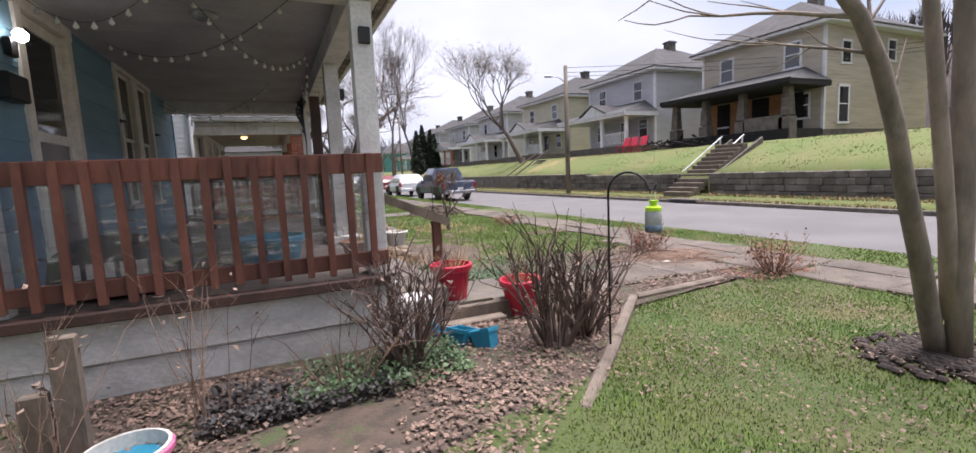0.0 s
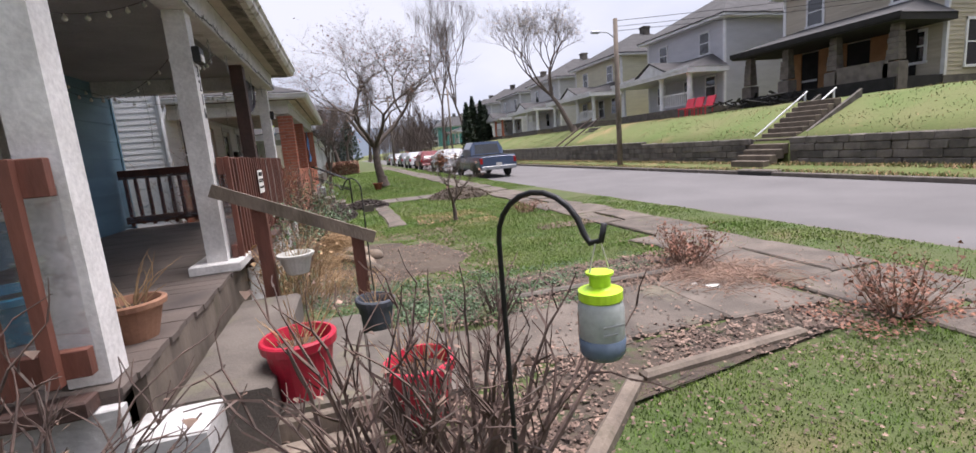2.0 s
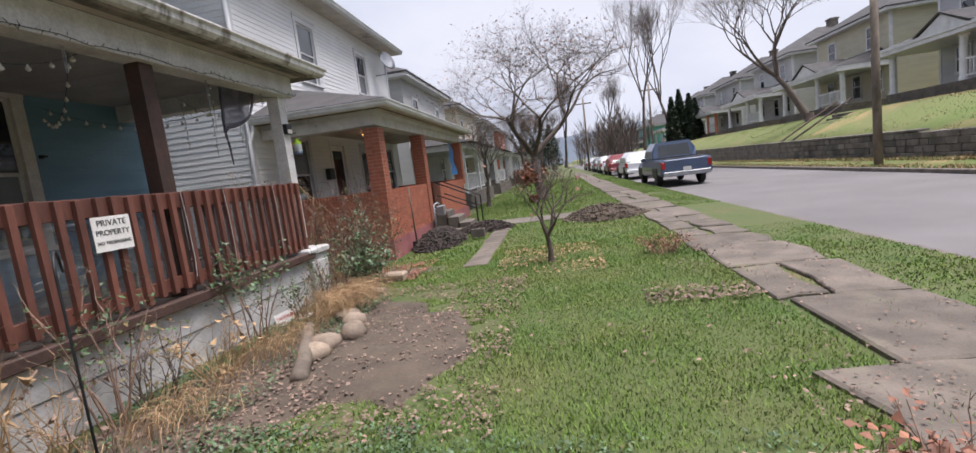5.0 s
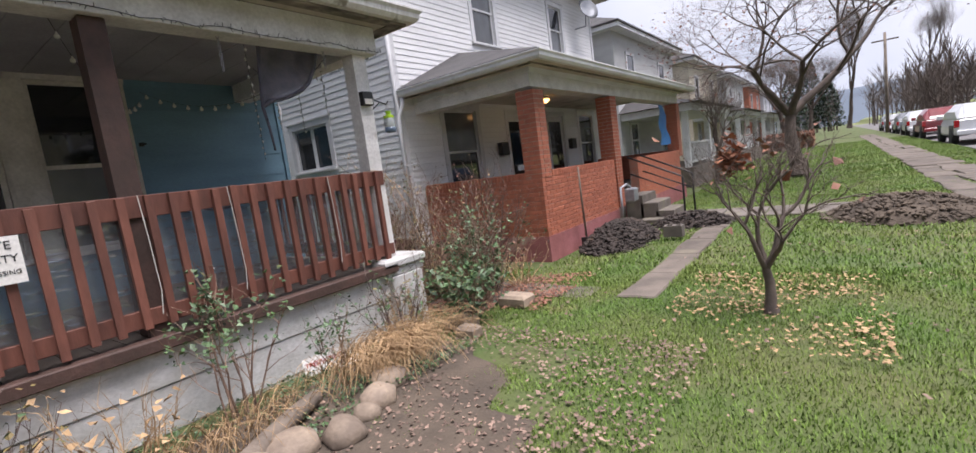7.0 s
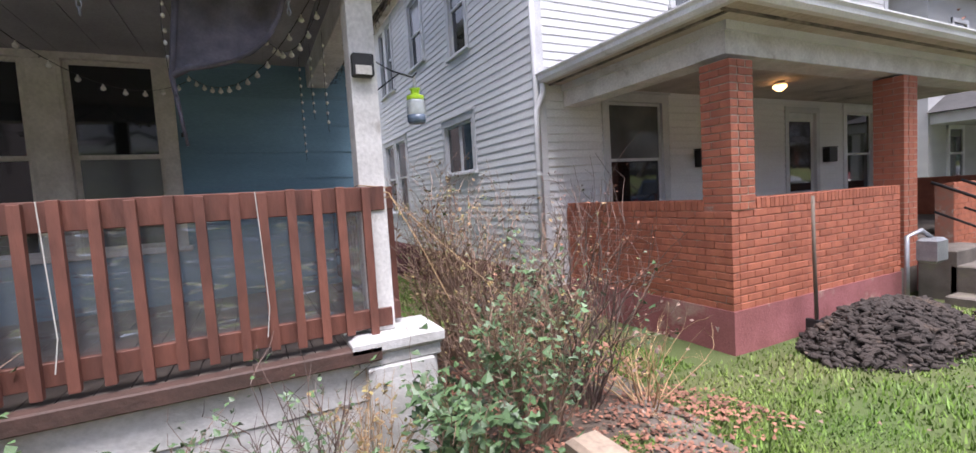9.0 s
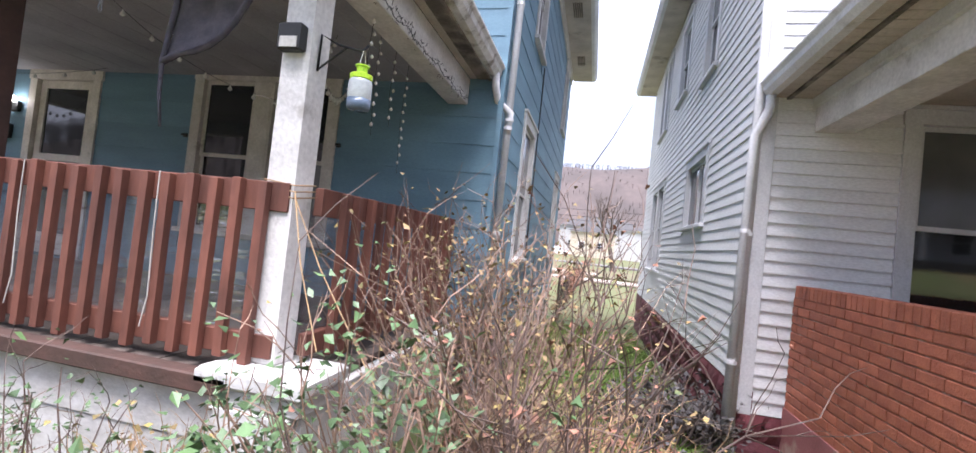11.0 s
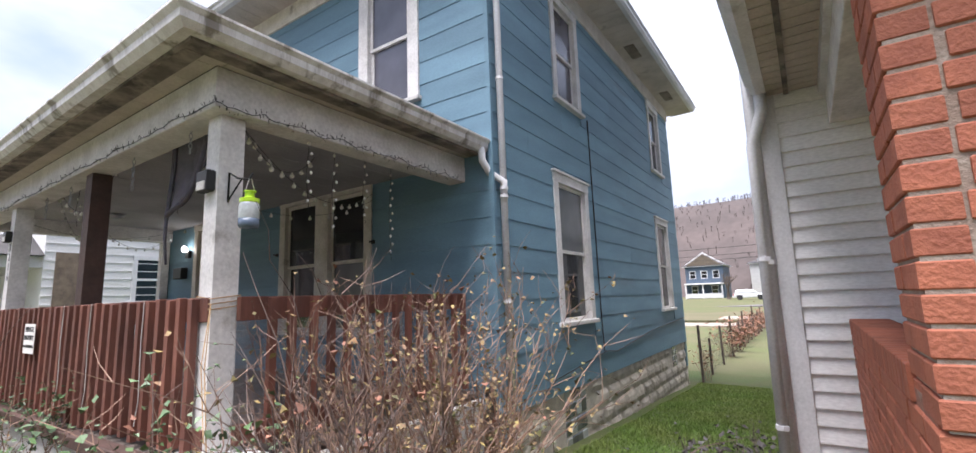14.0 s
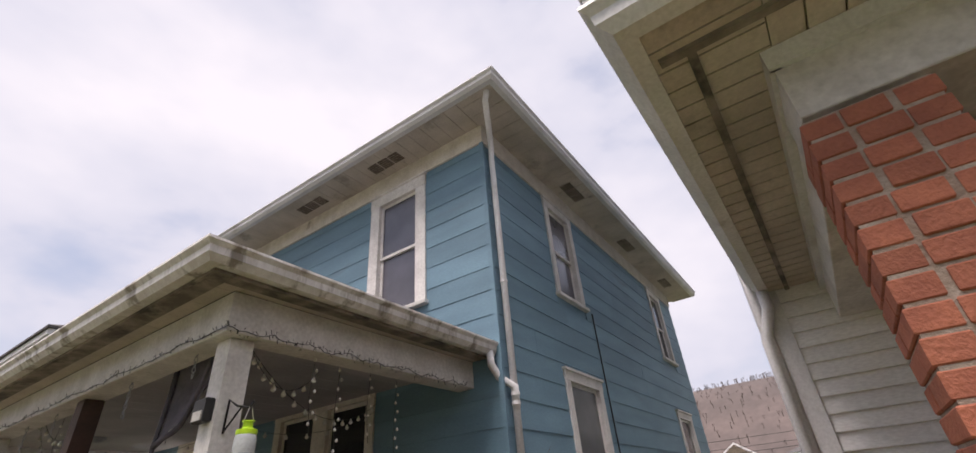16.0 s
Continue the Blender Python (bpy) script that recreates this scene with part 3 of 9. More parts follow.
def siding(parent, axis, at, out, a, b, z0, z1, holes, pitch, material, lap=0.016, joined=False, name="siding_board", board=3.66, seed=1):
    """Lapped boards, each a wedge that is thickest at its lower edge."""
    rs = random.Random(seed)
    all_g = Geo()
    z = z0
    while z < z1 - 0.02:
        t = min(z + pitch, z1)
        pieces = []
        for s0, s1 in spans(a, b, holes, z, t):
            p = s0
            first = rs.uniform(0.4, 1) * board
            while p < s1:
                q = min(p + (first if p == s0 else board), s1)
                if s1 - q < 0.3:
                    q = s1
                pieces.append((p, q))
                p = q
        for p, q in pieces:
            g = all_g if joined else Geo()
            gap = 0.0015 if q < b - 0.01 else 0
            w = rs.uniform(-0.001, 0.001)
            prof = [(at, z - 0.004), (at + out * (lap + w), z - 0.004), (at + out * (lap + w), z + 0.004), (at + out * 0.004, t), (at, t)]
            if out < 0:
                prof = prof[::-1]
            k = len(g.v)
            n = len(prof)
            vs = []
            for s in (p, q - gap):
                for u, zz in prof:
                    vs.append((u, s, zz) if axis == "x" else (s, u, zz))
            fs = [tuple(range(n)), tuple(range(n, 2 * n))[::-1]] + [(i, n + i, n + (i + 1) % n, (i + 1) % n) for i in range(n)]
            if axis == "y":
                fs = [f[::-1] for f in fs]
            g.add(vs, fs)
            if not joined:
                part(name, g, material, parent)
        z = t
    if joined:
        part(name, all_g, material, parent, kind="stuff")


def window(axis, at, out, a0, a1, z0, z1, frame_mat, label, top_pane=None, low_pane=None, casing=0.11, proud=0.03, meet=0.5, blind=False,
           sill=True, vertical=False, group=""):
    """A sash window: casing, sill, two sashes with their panes, set in the opening a0..a1, z0..z1 (casing included)."""
    def bx(g, s0, s1, u0, u1, q0, q1, c=0.0):
        if axis == "x":
            g.box(at + out * u0, at + out * u1, s0, s1, q0, q1, c)
        else:
            g.box(s0, s1, at + out * u0, at + out * u1, q0, q1, c)
        return g
    mid = ((at, (a0 + a1) / 2) if axis == "x" else ((a0 + a1) / 2, at))
    w = thing("window", (mid[0], mid[1], z0), label, "window", group, kind="structure")
    c = casing
    g = Geo()
    bx(g, a0, a0 + c, -0.06, proud, z0 + 0.04, z1 - c)
    bx(g, a1 - c, a1, -0.06, proud, z0 + 0.04, z1 - c)
    bx(g, a0 - 0.01, a1 + 0.01, -0.06, proud + 0.004, z1 - c, z1)
    bx(g, a0 - 0.03, a1 + 0.03, -0.06, proud + 0.025, z1, z1 + 0.035, 0.006)
    part("casing", g, frame_mat, w)
    if sill:
        part("sill", bx(Geo(), a0 - 0.03, a1 + 0.03, -0.06, proud + 0.04, z0 - 0.01, z0 + 0.04, 0.006), frame_mat, w)
    i0, i1, j0, j1 = a0 + c, a1 - c, z0 + 0.04, z1 - c
    zm = j0 + (j1 - j0) * meet
    top_pane, low_pane = top_pane or M_PANE, low_pane or M_PANE
    rail = 0.04
    if vertical:
        am = (i0 + i1) / 2
        for (s0, s1, dep) in ((i0, am, -0.03), (am, i1, -0.045)):
            sh = part("sash", bx(bx(bx(bx(Geo(), s0, s0 + rail, dep - 0.02, dep, j0, j1), s1 - rail, s1, dep - 0.02, dep, j0, j1),
                               s0 + rail, s1 - rail, dep - 0.02, dep, j0, j0 + rail), s0 + rail, s1 - rail, dep - 0.02, dep, j1 - rail, j1), frame_mat, w)
            part("pane", bx(Geo(), s0 + rail, s1 - rail, dep - 0.015, dep - 0.009, j0 + rail, j1 - rail), low_pane, sh)
    else:
        for (q0, q1, dep, pm) in ((zm - 0.02, j1, -0.02, top_pane), (j0, zm + 0.02, -0.042, low_pane)):
            sh = part("sash", bx(bx(bx(bx(Geo(), i0, i0 + rail, dep - 0.02, dep, q0, q1), i1 - rail, i1, dep - 0.02, dep, q0, q1),
                               i0 + rail, i1 - rail, dep - 0.02, dep, q0, q0 + rail), i0 + rail, i1 - rail, dep - 0.02, dep, q1 - rail, q1), frame_mat, w)
            part("pane", bx(Geo(), i0 + rail, i1 - rail, dep - 0.015, dep - 0.009, q0 + rail, q1 - rail), pm, sh)
    part("reveal", bx(Geo(), a0 + 0.02, a1 - 0.02, -0.14, -0.10, z0 + 0.02, z1 - 0.02), M_PANE, w)
    if blind:
        g = Geo()
        k = 0
        zb = zm + 0.05
        while zb < j1 - 0.04:
            bx(g, i0 + 0.045, i1 - 0.045, -0.09 + 0.004 * math.sin(k), -0.072, zb, zb + 0.022)
            zb += 0.034
            k += 1
        part("blind", g, M_WPLASTIC, w)
    return w


# ---- blue house ----
BX0, BX1, BY0, BY1 = -9.2, -1.5, 3.95, 10.85
BW, BT = 0.50, 5.55   # foot and top of the blue siding
W_N = [(-3.86, -2.82, 1.16, 2.99), (-8.30, -7.34, 1.16, 2.99), (-3.84, -2.98, 3.98, 5.50), (-8.30, -7.46, 3.98, 5.50)]
W_E = [(7.41, 9.19, 1.14, 2.95), (8.96, 9.94, 3.70, 5.52), (5.02, 6.10, 0.66, 2.85), (4.7, 5.7, 3.70, 5.52)]
wall_core("wall_north", "y", BY1, 1, BX0, BX1, BW, BT + 0.35, W_N, M_BLUE)
wall_core("wall_east", "x", BX1, 1, BY0, BY1, -0.1, BT + 0.35, W_E, M_BLUE)
wall_core("wall_south", "y", BY0, -1, BX0, BX1, -0.1, BT + 0.35, [], M_BLUE)
wall_core("wall_west", "x", BX0, -1, BY0, BY1, -0.1, BT + 0.35, [], M_BLUE)
blue_n = thing("cladding", (-5, BY1, BW), "blue painted lapped siding on the side of the house", "siding", kind="structure")
siding(blue_n, "y", BY1, 1, BX0, BX1 - 0.0, 0.434, BT, W_N, 0.264, M_BLUE, 0.011, seed=3)
blue_e = thing("cladding", (BX1, 7, BW), "blue painted lapped siding under and over the porch", "siding", kind="structure")
siding(blue_e, "x", BX1, 1, BY0, BY1, 0.698, BT, W_E, 0.264, M_BLUE, 0.011, seed=4)
blue_s = thing("cladding", (-5, BY0, BW), "blue painted lapped siding on the south side", "siding", kind="structure")
siding(blue_s, "y", BY0, -1, BX0, BX1, BW, BT, [], 0.305, M_BLUE, 0.014, seed=5, joined=True)
part("corner_strip", Geo().box(BX1 - 0.0, BX1 + 0.030, BY1 - 0.02, BY1 + 0.030, BW, BT), M_BLUE, kind="structure", label="blue metal corner strip")

# block foundation along the north side
found = thing("foundation", (-5, BY1, -0.5), "white painted rock-faced block foundation", "foundation", kind="structure")
part("backing", Geo().box(BX0 - 0.0, BX1, BY1 - 0.24, BY1 - 0.022, -1.0, BW), M_BLOCK, found)
r_ = random.Random(9)
bm_block = {}
for row in range(6):
    zb = -0.84 + row * 0.222
    x = BX1 - 0.01
    first = True
    while x > BX0 + 0.05:
        w = 0.46 if not (first and row % 2) else 0.23
        first = False
        x2 = max(x - w, BX0)
        if not (x > -3.5 and x2 < -2.84 and row >= 3) and not (x > -8.3 and x2 < -7.9 and row >= 4):
            g = Geo()
            nx, nz = 5, 3
            vs = []
            for i in range(nx + 1):
                for j in range(nz + 1):
                    e = min(i, nx - i, 1) * min(j, nz - j, 1)
                    px = x2 + 0.006 + (x - x2 - 0.012) * i / nx
                    pz = zb + 0.005 + 0.212 * j / nz
                    vs.append((px, BY1 - 0.02 + (0.012 + r_.uniform(0, 0.011)) * e, pz))
            fs = []
            for i in range(nx):
                for j in range(nz):
                    a = i * (nz + 1) + j
                    fs.append((a, a + 1, a + nz + 2, a + nz + 1))
            part("block", g.add(vs, fs), M_BLOCK, found)
        x = x2
for gx0, gx1, gz in ((-3.46, -2.86, -0.26), (-8.28, -7.92, 0.02)):
    gb = thing("glass_block_window", ((gx0 + gx1) / 2, BY1, gz), "frosted glass block basement window in the foundation", "window", kind="structure")
    nx = 4 if gx0 > -5 else 3
    wz = (0.47 - gz) / 4
    for i in range(nx):
        for j in range(4):
            xx = gx0 + (gx1 - gx0) * i / nx
            part("glass_block", Geo().box(xx + 0.006, xx + (gx1 - gx0) / nx - 0.006, BY1 - 0.06, BY1 - 0.012, gz + j * wz + 0.006, gz + (j + 1) * wz - 0.006, 0.012),
                 M_PANE2 if (i + j) % 3 else M_JAR, gb)
    part("mortar", Geo().box(gx0, gx1, BY1 - 0.07, BY1 - 0.03, gz, 0.48), M_BLOCK, gb)

window("y", BY1, 1, *W_N[0], M_WHITE, "peeling white sash window with a crooked blind in the blue wall", top_pane=M_PANE2, blind=True, group="windows of the blue house")
window("y", BY1, 1, *W_N[1], M_WHITE, "narrow white sash window in the blue wall near its far end", top_pane=M_PANE2, group="windows of the blue house")
window("y", BY1, 1, *W_N[2], M_WHITE, "white upper sash window with worn paint under the eave", M_PANEP, M_PANEP, group="windows of the blue house")
window("y", BY1, 1, *W_N[3], M_WHITE, "white upper sash window at the far end under the eave", group="windows of the blue house")
window("x", BX1, 1, *W_E[1], M_WHITE, "white upper sash window with plum curtain above the porch roof", M_PANEP, M_PANEP, casing=0.16, group="windows of the blue house")
window("x", BX1, 1, *W_E[3], M_WHITE, "white upper front sash window above the porch roof", M_PANEP, M_PANEP, casing=0.16, group="windows of the blue house")
# twin window under the porch
window("x", BX1, 1, 7.41, 8.29, 1.14, 2.93, M_CREAM, "cream framed sash window under the porch, one of a pair", M_PANE, M_PANE, casing=0.12)
window("x", BX1, 1, 8.30, 9.19, 1.14, 2.93, M_CREAM, "cream framed sash window under the porch with plastic behind its lower pane", M_PANE, M_PANE2, casing=0.12)
part("mullion", Geo().box(BX1 + 0.002, BX1 + 0.035, 8.20, 8.39, 1.19, 2.80, 0.004), M_CREAM, label="wide cream mullion between the pair of windows", kind="structure")

door = thing("door", (BX1, 5.8, 0.66), "closed front door with a tall glass light in a cream frame", "door", kind="structure")
part("frame", Geo().box(BX1 - 0.06, BX1 + 0.03, 5.02, 5.13, 0.66, 2.75).box(BX1 - 0.06, BX1 + 0.03, 5.99, 6.10, 0.66, 2.75)
     .box(BX1 - 0.06, BX1 + 0.034, 5.00, 6.12, 2.75, 2.87).box(BX1 - 0.05, BX1 + 0.05, 4.98, 6.14, 2.87, 2.90, 0.006), M_CREAM, door)
leaf_ = part("leaf", Geo().box(BX1 - 0.07, BX1 - 0.04, 5.13, 5.99, 0.68, 2.75).box(BX1 - 0.04, BX1 - 0.012, 5.15, 5.24, 0.68, 2.74).box(BX1 - 0.04, BX1 - 0.012, 5.88, 5.97, 0.68, 2.74)
            .box(BX1 - 0.04, BX1 - 0.013, 5.24, 5.88, 2.65, 2.74).box(BX1 - 0.04, BX1 - 0.013, 5.24, 5.88, 1.78, 1.86).box(BX1 - 0.04, BX1 - 0.013, 5.24, 5.88, 0.68, 0.92), M_CREAM, door)
part("glass_light", Geo().box(BX1 - 0.039, BX1 - 0.03, 5.24, 5.88, 1.86, 2.65), M_PANE, leaf_)
part("glass_light", Geo().box(BX1 - 0.039, BX1 - 0.03, 5.24, 5.88, 0.92, 1.78), M_PANE2, leaf_)
part("handle", Geo().tube([(BX1 - 0.03, 5.93, 1.62), (BX1 + 0.03, 5.93, 1.62), (BX1 + 0.03, 5.84, 1.62)], 0.012), M_STEEL, leaf_)

# frieze, soffit, gutter and hip roof
EV = 0.5
part("trim", Geo().box(BX0 - 0.02, BX1 + 0.03, BY1, BY1 + 0.03, BT, BT + 0.28).box(BX1, BX1 + 0.03, BY0 - 0.03, BY1, BT, BT + 0.28), M_CREAM, kind="structure",
     label="cream frieze board under the eaves")
g = Geo()
u = 0
for s in np.arange(BX0 - EV, BX1 + EV, 0.20):
    g.box(s + 0.004, min(s + 0.197, BX1 + EV), BY1 + 0.03, BY1 + EV, BT + 0.27, BT + 0.285 + 0.002 * (u % 2))
    u += 1
for s in np.arange(BY0 - EV, BY1 + 0.03, 0.20):
    g.box(BX1 + 0.03, BX1 + EV, s + 0.004, min(s + 0.197, BY1 + 0.03), BT + 0.27, BT + 0.285 + 0.002 * (u % 2))
    u += 1
g.box(BX0 - EV, BX1 + EV, BY0 - EV, BY1 + EV, BT + 0.30, BT + 0.32)
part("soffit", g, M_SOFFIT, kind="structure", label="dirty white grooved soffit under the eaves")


def vents(axis, spots, at, z):
    for s in spots:
        v = thing("soffit_vent", ((at, s, z) if axis == "x" else (s, at, z)), "rusty louvred vent in the soffit", "vent", "soffit vents")
        for k in range(3):
            g = Geo()
            for i in range(5):
                c0 = s - 0.27 + k * 0.19
                if axis == "x":
                    g.box(at - 0.09 + i * 0.036, at - 0.07 + i * 0.036, c0, c0 + 0.16, z - 0.012, z)
                else:
                    g.box(c0, c0 + 0.16, at - 0.09 + i * 0.036, at - 0.07 + i * 0.036, z - 0.012, z)
            part("louvre", g, M_GREYWOOD, v)


vents("x", (7.9, 9.45, 5.4), BX1 + 0.27, BT + 0.268)
vents("y", (-3.6, -5.9, -8.3), BY1 + 0.27, BT + 0.268)


def gutter(name, pts, material, label, z):
    """An ogee gutter along the open outline pts (x, y), its face outward to the right of the way."""
    g = Geo()
    prof = [(0.0, 0.0), (0.06, 0.0), (0.095, 0.035), (0.10, 0.075), (0.125, 0.10), (0.125, 0.115), (0.115, 0.115), (0.0, 0.115)]
    n = len(prof)
    P = [Vector((p[0], p[1], 0)) for p in pts]
    for i, p in enumerate(P):
        d1 = (P[i] - P[i - 1]).normalized() if i else (P[1] - P[0]).normalized()
        d2 = (P[i + 1] - P[i]).normalized() if i < len(P) - 1 else d1
        n1, n2 = Vector((d1.y, -d1.x, 0)), Vector((d2.y, -d2.x, 0))
        m = (n1 + n2)
        m = m / max(m.dot(n1), 1e-6)
        g.v += [(p.x + m.x * a, p.y + m.y * a, z + b) for a, b in prof]
    for i in range(len(P) - 1):
        for j in range(n):
            a, b = i * n + j, i * n + (j + 1) % n
            g.f.append((a, b, b + n, a + n))
    g.f += [tuple(range(n))[::-1], tuple(range((len(P) - 1) * n, len(P) * n))]
    return part(name, g, material, kind="structure", label=label)


gutter("gutter", [(BX1 + EV, BY0 - EV), (BX1 + EV, BY1 + EV), (BX0 - EV, BY1 + EV)][::1], M_TRIMW, "white metal gutter along the upper eave", BT + 0.27)


def hip_roof(name, x0, x1, y0, y1, z, rise, material, label, parent=None, kind="structure", thick=0.06):
    w, d = x1 - x0, y1 - y0
    k = min(w, d) / 2
    if w > d:
        r0, r1 = (x0 + k, (y0 + y1) / 2), (x1 - k, (y0 + y1) / 2)
    else:
        r0, r1 = ((x0 + x1) / 2, y0 + k), ((x0 + x1) / 2, y1 - k)
    vs = [(x0, y0, z), (x1, y0, z), (x1, y1, z), (x0, y1, z), (x0, y0, z + thick), (x1, y0, z + thick), (x1, y1, z + thick), (x0, y1, z + thick),
          (*r0, z + rise), (*r1, z + rise)]
    if w > d:
        fs = [(4, 5, 9, 8), (5, 6, 9), (6, 7, 8, 9), (7, 4, 8)]
    else:
        fs = [(4, 5, 8), (5, 6, 9, 8), (6, 7, 9), (7, 4, 8, 9)]
    fs += [(3, 2, 1, 0), (0, 1, 5, 4), (1, 2, 6, 5), (2, 3, 7, 6), (3, 0, 4, 7)]
    return part(name, Geo().add(vs, fs), material, parent, kind=kind if not parent else "", label=label)


hip_roof("roof", BX0 - EV - 0.06, BX1 + EV + 0.06, BY0 - EV - 0.06, BY1 + EV + 0.06, BT + 0.385, 1.9, M_SHINGLE, "grey shingle hip roof of the blue house")


def downspout(name, pts, label, r=0.036, parent=None):
    d = thing(name, pts[-1], label, "downspout", kind="structure")
    part("pipe", Geo().tube(pts, r, 8), M_TRIMW, d, smooth=True)
    for f in (0.3, 0.7):
        p = Vector(pts[-2]).lerp(Vector(pts[-1]), f)
        part("strap", Geo().tube([p - Vector((0, 0, 0.015)), p + Vector((0, 0, 0.015))], r + 0.006, 8), M_TRIMW, d)
    return d


NX, NY = BX1 - 0.09, BY1 + 0.07
downspout("downspout", [(BX1 + 0.44, BY1 + 0.42, BT + 0.30), (BX1 + 0.40, BY1 + 0.36, BT + 0.17), (NX + 0.03, NY + 0.03, BT - 0.02), (NX, NY, BT - 0.2), (NX, NY, -0.2)],
          "white round downspout at the corner of the blue house")

# ---- porch of the blue house ----
PF, PX = 0.65, 0.95          # floor height, outer edge
PY0, PY1 = 3.96, 10.62
part("porch_floor", Geo().box(BX1, PX - 0.12, PY0 + 0.03, PY1 - 0.06, PF - 0.14, PF - 0.03), M_DECKFLOOR, kind="structure", label="porch floor deck under its boards")
deck = thing("porch_floor", (-0.3, 7, PF), "worn brown porch floor boards", "floor", kind="structure")
yb = PY0
k = 0
while yb < PY1 - 0.02:
    w = 0.14
    part("floor_board", Geo().box(BX1 + 0.002, PX - 0.02 + rnd.uniform(-0.012, 0.012), yb + 0.002, min(yb + w - 0.003, PY1), PF - 0.03, PF + rnd.uniform(-0.002, 0.002)), M_DECKFLOOR, deck)
    yb += w
skirt = thing("porch_skirt", (PX, 8.4, 0), "peeling white boards under the porch edge", "skirting", kind="structure")
# front stretch from the steps to the corner, and both ends
for zt, zb_, off in ((PF - 0.06, 0.33, 0.0), (0.325, 0.02, -0.012)):
    part("board", Geo().box(PX - 0.10 + off, PX - 0.03 + off, 6.55, PY1 + 0.02, zb_, zt, 0.006), M_DECKSIDE, skirt)
    part("board", Geo().box(BX1, PX - 0.03 + off, PY1 - 0.02 + off, PY1 + 0.05 + off, zb_ - 0.1, zt, 0.006), M_DECKSIDE, skirt)
    part("board", Geo().box(BX1 - 0.5, PX - 0.02, PY0 - 0.05 - off, PY0 + 0.01 - off, zb_, zt, 0.006), M_DECKSIDE, skirt)
part("lower_board", Geo().box(PX - 0.14, PX - 0.05, 6.6, PY1, -0.25, 0.02).box(BX1, PX - 0.1, PY1 - 0.04, PY1 + 0.02, -0.3, 0.0), M_BLOCK, skirt)
part("edge_board", Geo().box(PX - 0.05, PX + 0.05, 6.45, PY1 - 0.3, PF - 0.075, PF + 0.01, 0.008), M_DARKWOOD, skirt, "dark stained edge board")
part("edge_board", Geo().box(BX1 - 0.4, PX - 0.1, PY0 - 0.10, PY0 + 0.0, PF - 0.06, PF + 0.01, 0.008), M_DARKWOOD, skirt, "dark wet edge board")
cap = thing("corner_cap", (0.9, 10.6, 0.5), "peeling white masonry cap and pier at the porch corner", "pier", kind="structure")
part("cap_stone", Geo().box(0.60, 1.00, 10.16, 10.70, 0.61, 0.70, 0.02).box(0.64, 0.965, 10.2, 10.68, 0.53, 0.61, 0.01), M_DECKSIDE, cap)
part("pier", Geo().box(0.68, 0.98, 10.24, 10.64, -0.2, 0.53, 0.01), M_DECKSIDE, cap)


def post(name, x, y, z0, z1, w, material, label):
    t = thing(name, (x, y, z0), label, "post", kind="structure")
    part("shaft", Geo().box(x - w / 2, x + w / 2, y - w / 2, y + w / 2, z0, z1, 0.008), material, t)
    return t


BEAM = 2.66
post("porch_post", 0.80, 4.10, PF, BEAM, 0.15, M_WHITE, "chipped white square porch post beside the steps")
post("porch_post", 0.81, 6.14, PF, BEAM, 0.15, M_WHITE, "chipped white square porch post with the house number")
post("porch_post", 0.80, 8.34, PF, BEAM, 0.14, M_DARKWOOD, "dark brown square porch post behind the railing")
post("porch_post", 0.775, 10.37, 0.70, BEAM, 0.15, M_WHITE, "white square porch post at the corner with a flood light")
post("porch_post", -1.42, 4.08, PF, BEAM, 0.12, M_WHITE, "white half post against the house wall")
part("plinth", Geo().box(0.62, 0.99, 5.97, 6.44, PF, PF + 0.08, 0.01), M_WHITE, kind="structure", label="white painted block under the porch post")
# beams and ceiling
g = Geo().box(0.72, 0.93, PY0 + 0.03, 10.53, BEAM, BEAM + 0.25, 0.006)
part("beam", g, M_WHITE, kind="structure", label="weathered white beam along the porch front")
part("beam", Geo().box(BX1, 0.72, 10.33, 10.53, BEAM, BEAM + 0.25, 0.006), M_WHITE, kind="structure", label="weathered white end beam of the porch")
part("beam", Geo().box(BX1, 0.72, PY0 + 0.03, PY0 + 0.22, BEAM, BEAM + 0.25, 0.006), M_WHITE, kind="structure", label="weathered white end beam of the porch")
g = Geo()
yb = PY0 + 0.22
while yb < 10.33:
    g.box(BX1, 0.72, yb + 0.002, min(yb + 0.30, 10.33), BEAM + 0.20, BEAM + 0.215)
    yb += 0.303
g.box(BX1, 0.72, PY0 + 0.22, 10.33, BEAM + 0.216, BEAM + 0.24)
part("ceiling", g, M_CEIL, kind="structure", label="dull grey board ceiling of the porch")
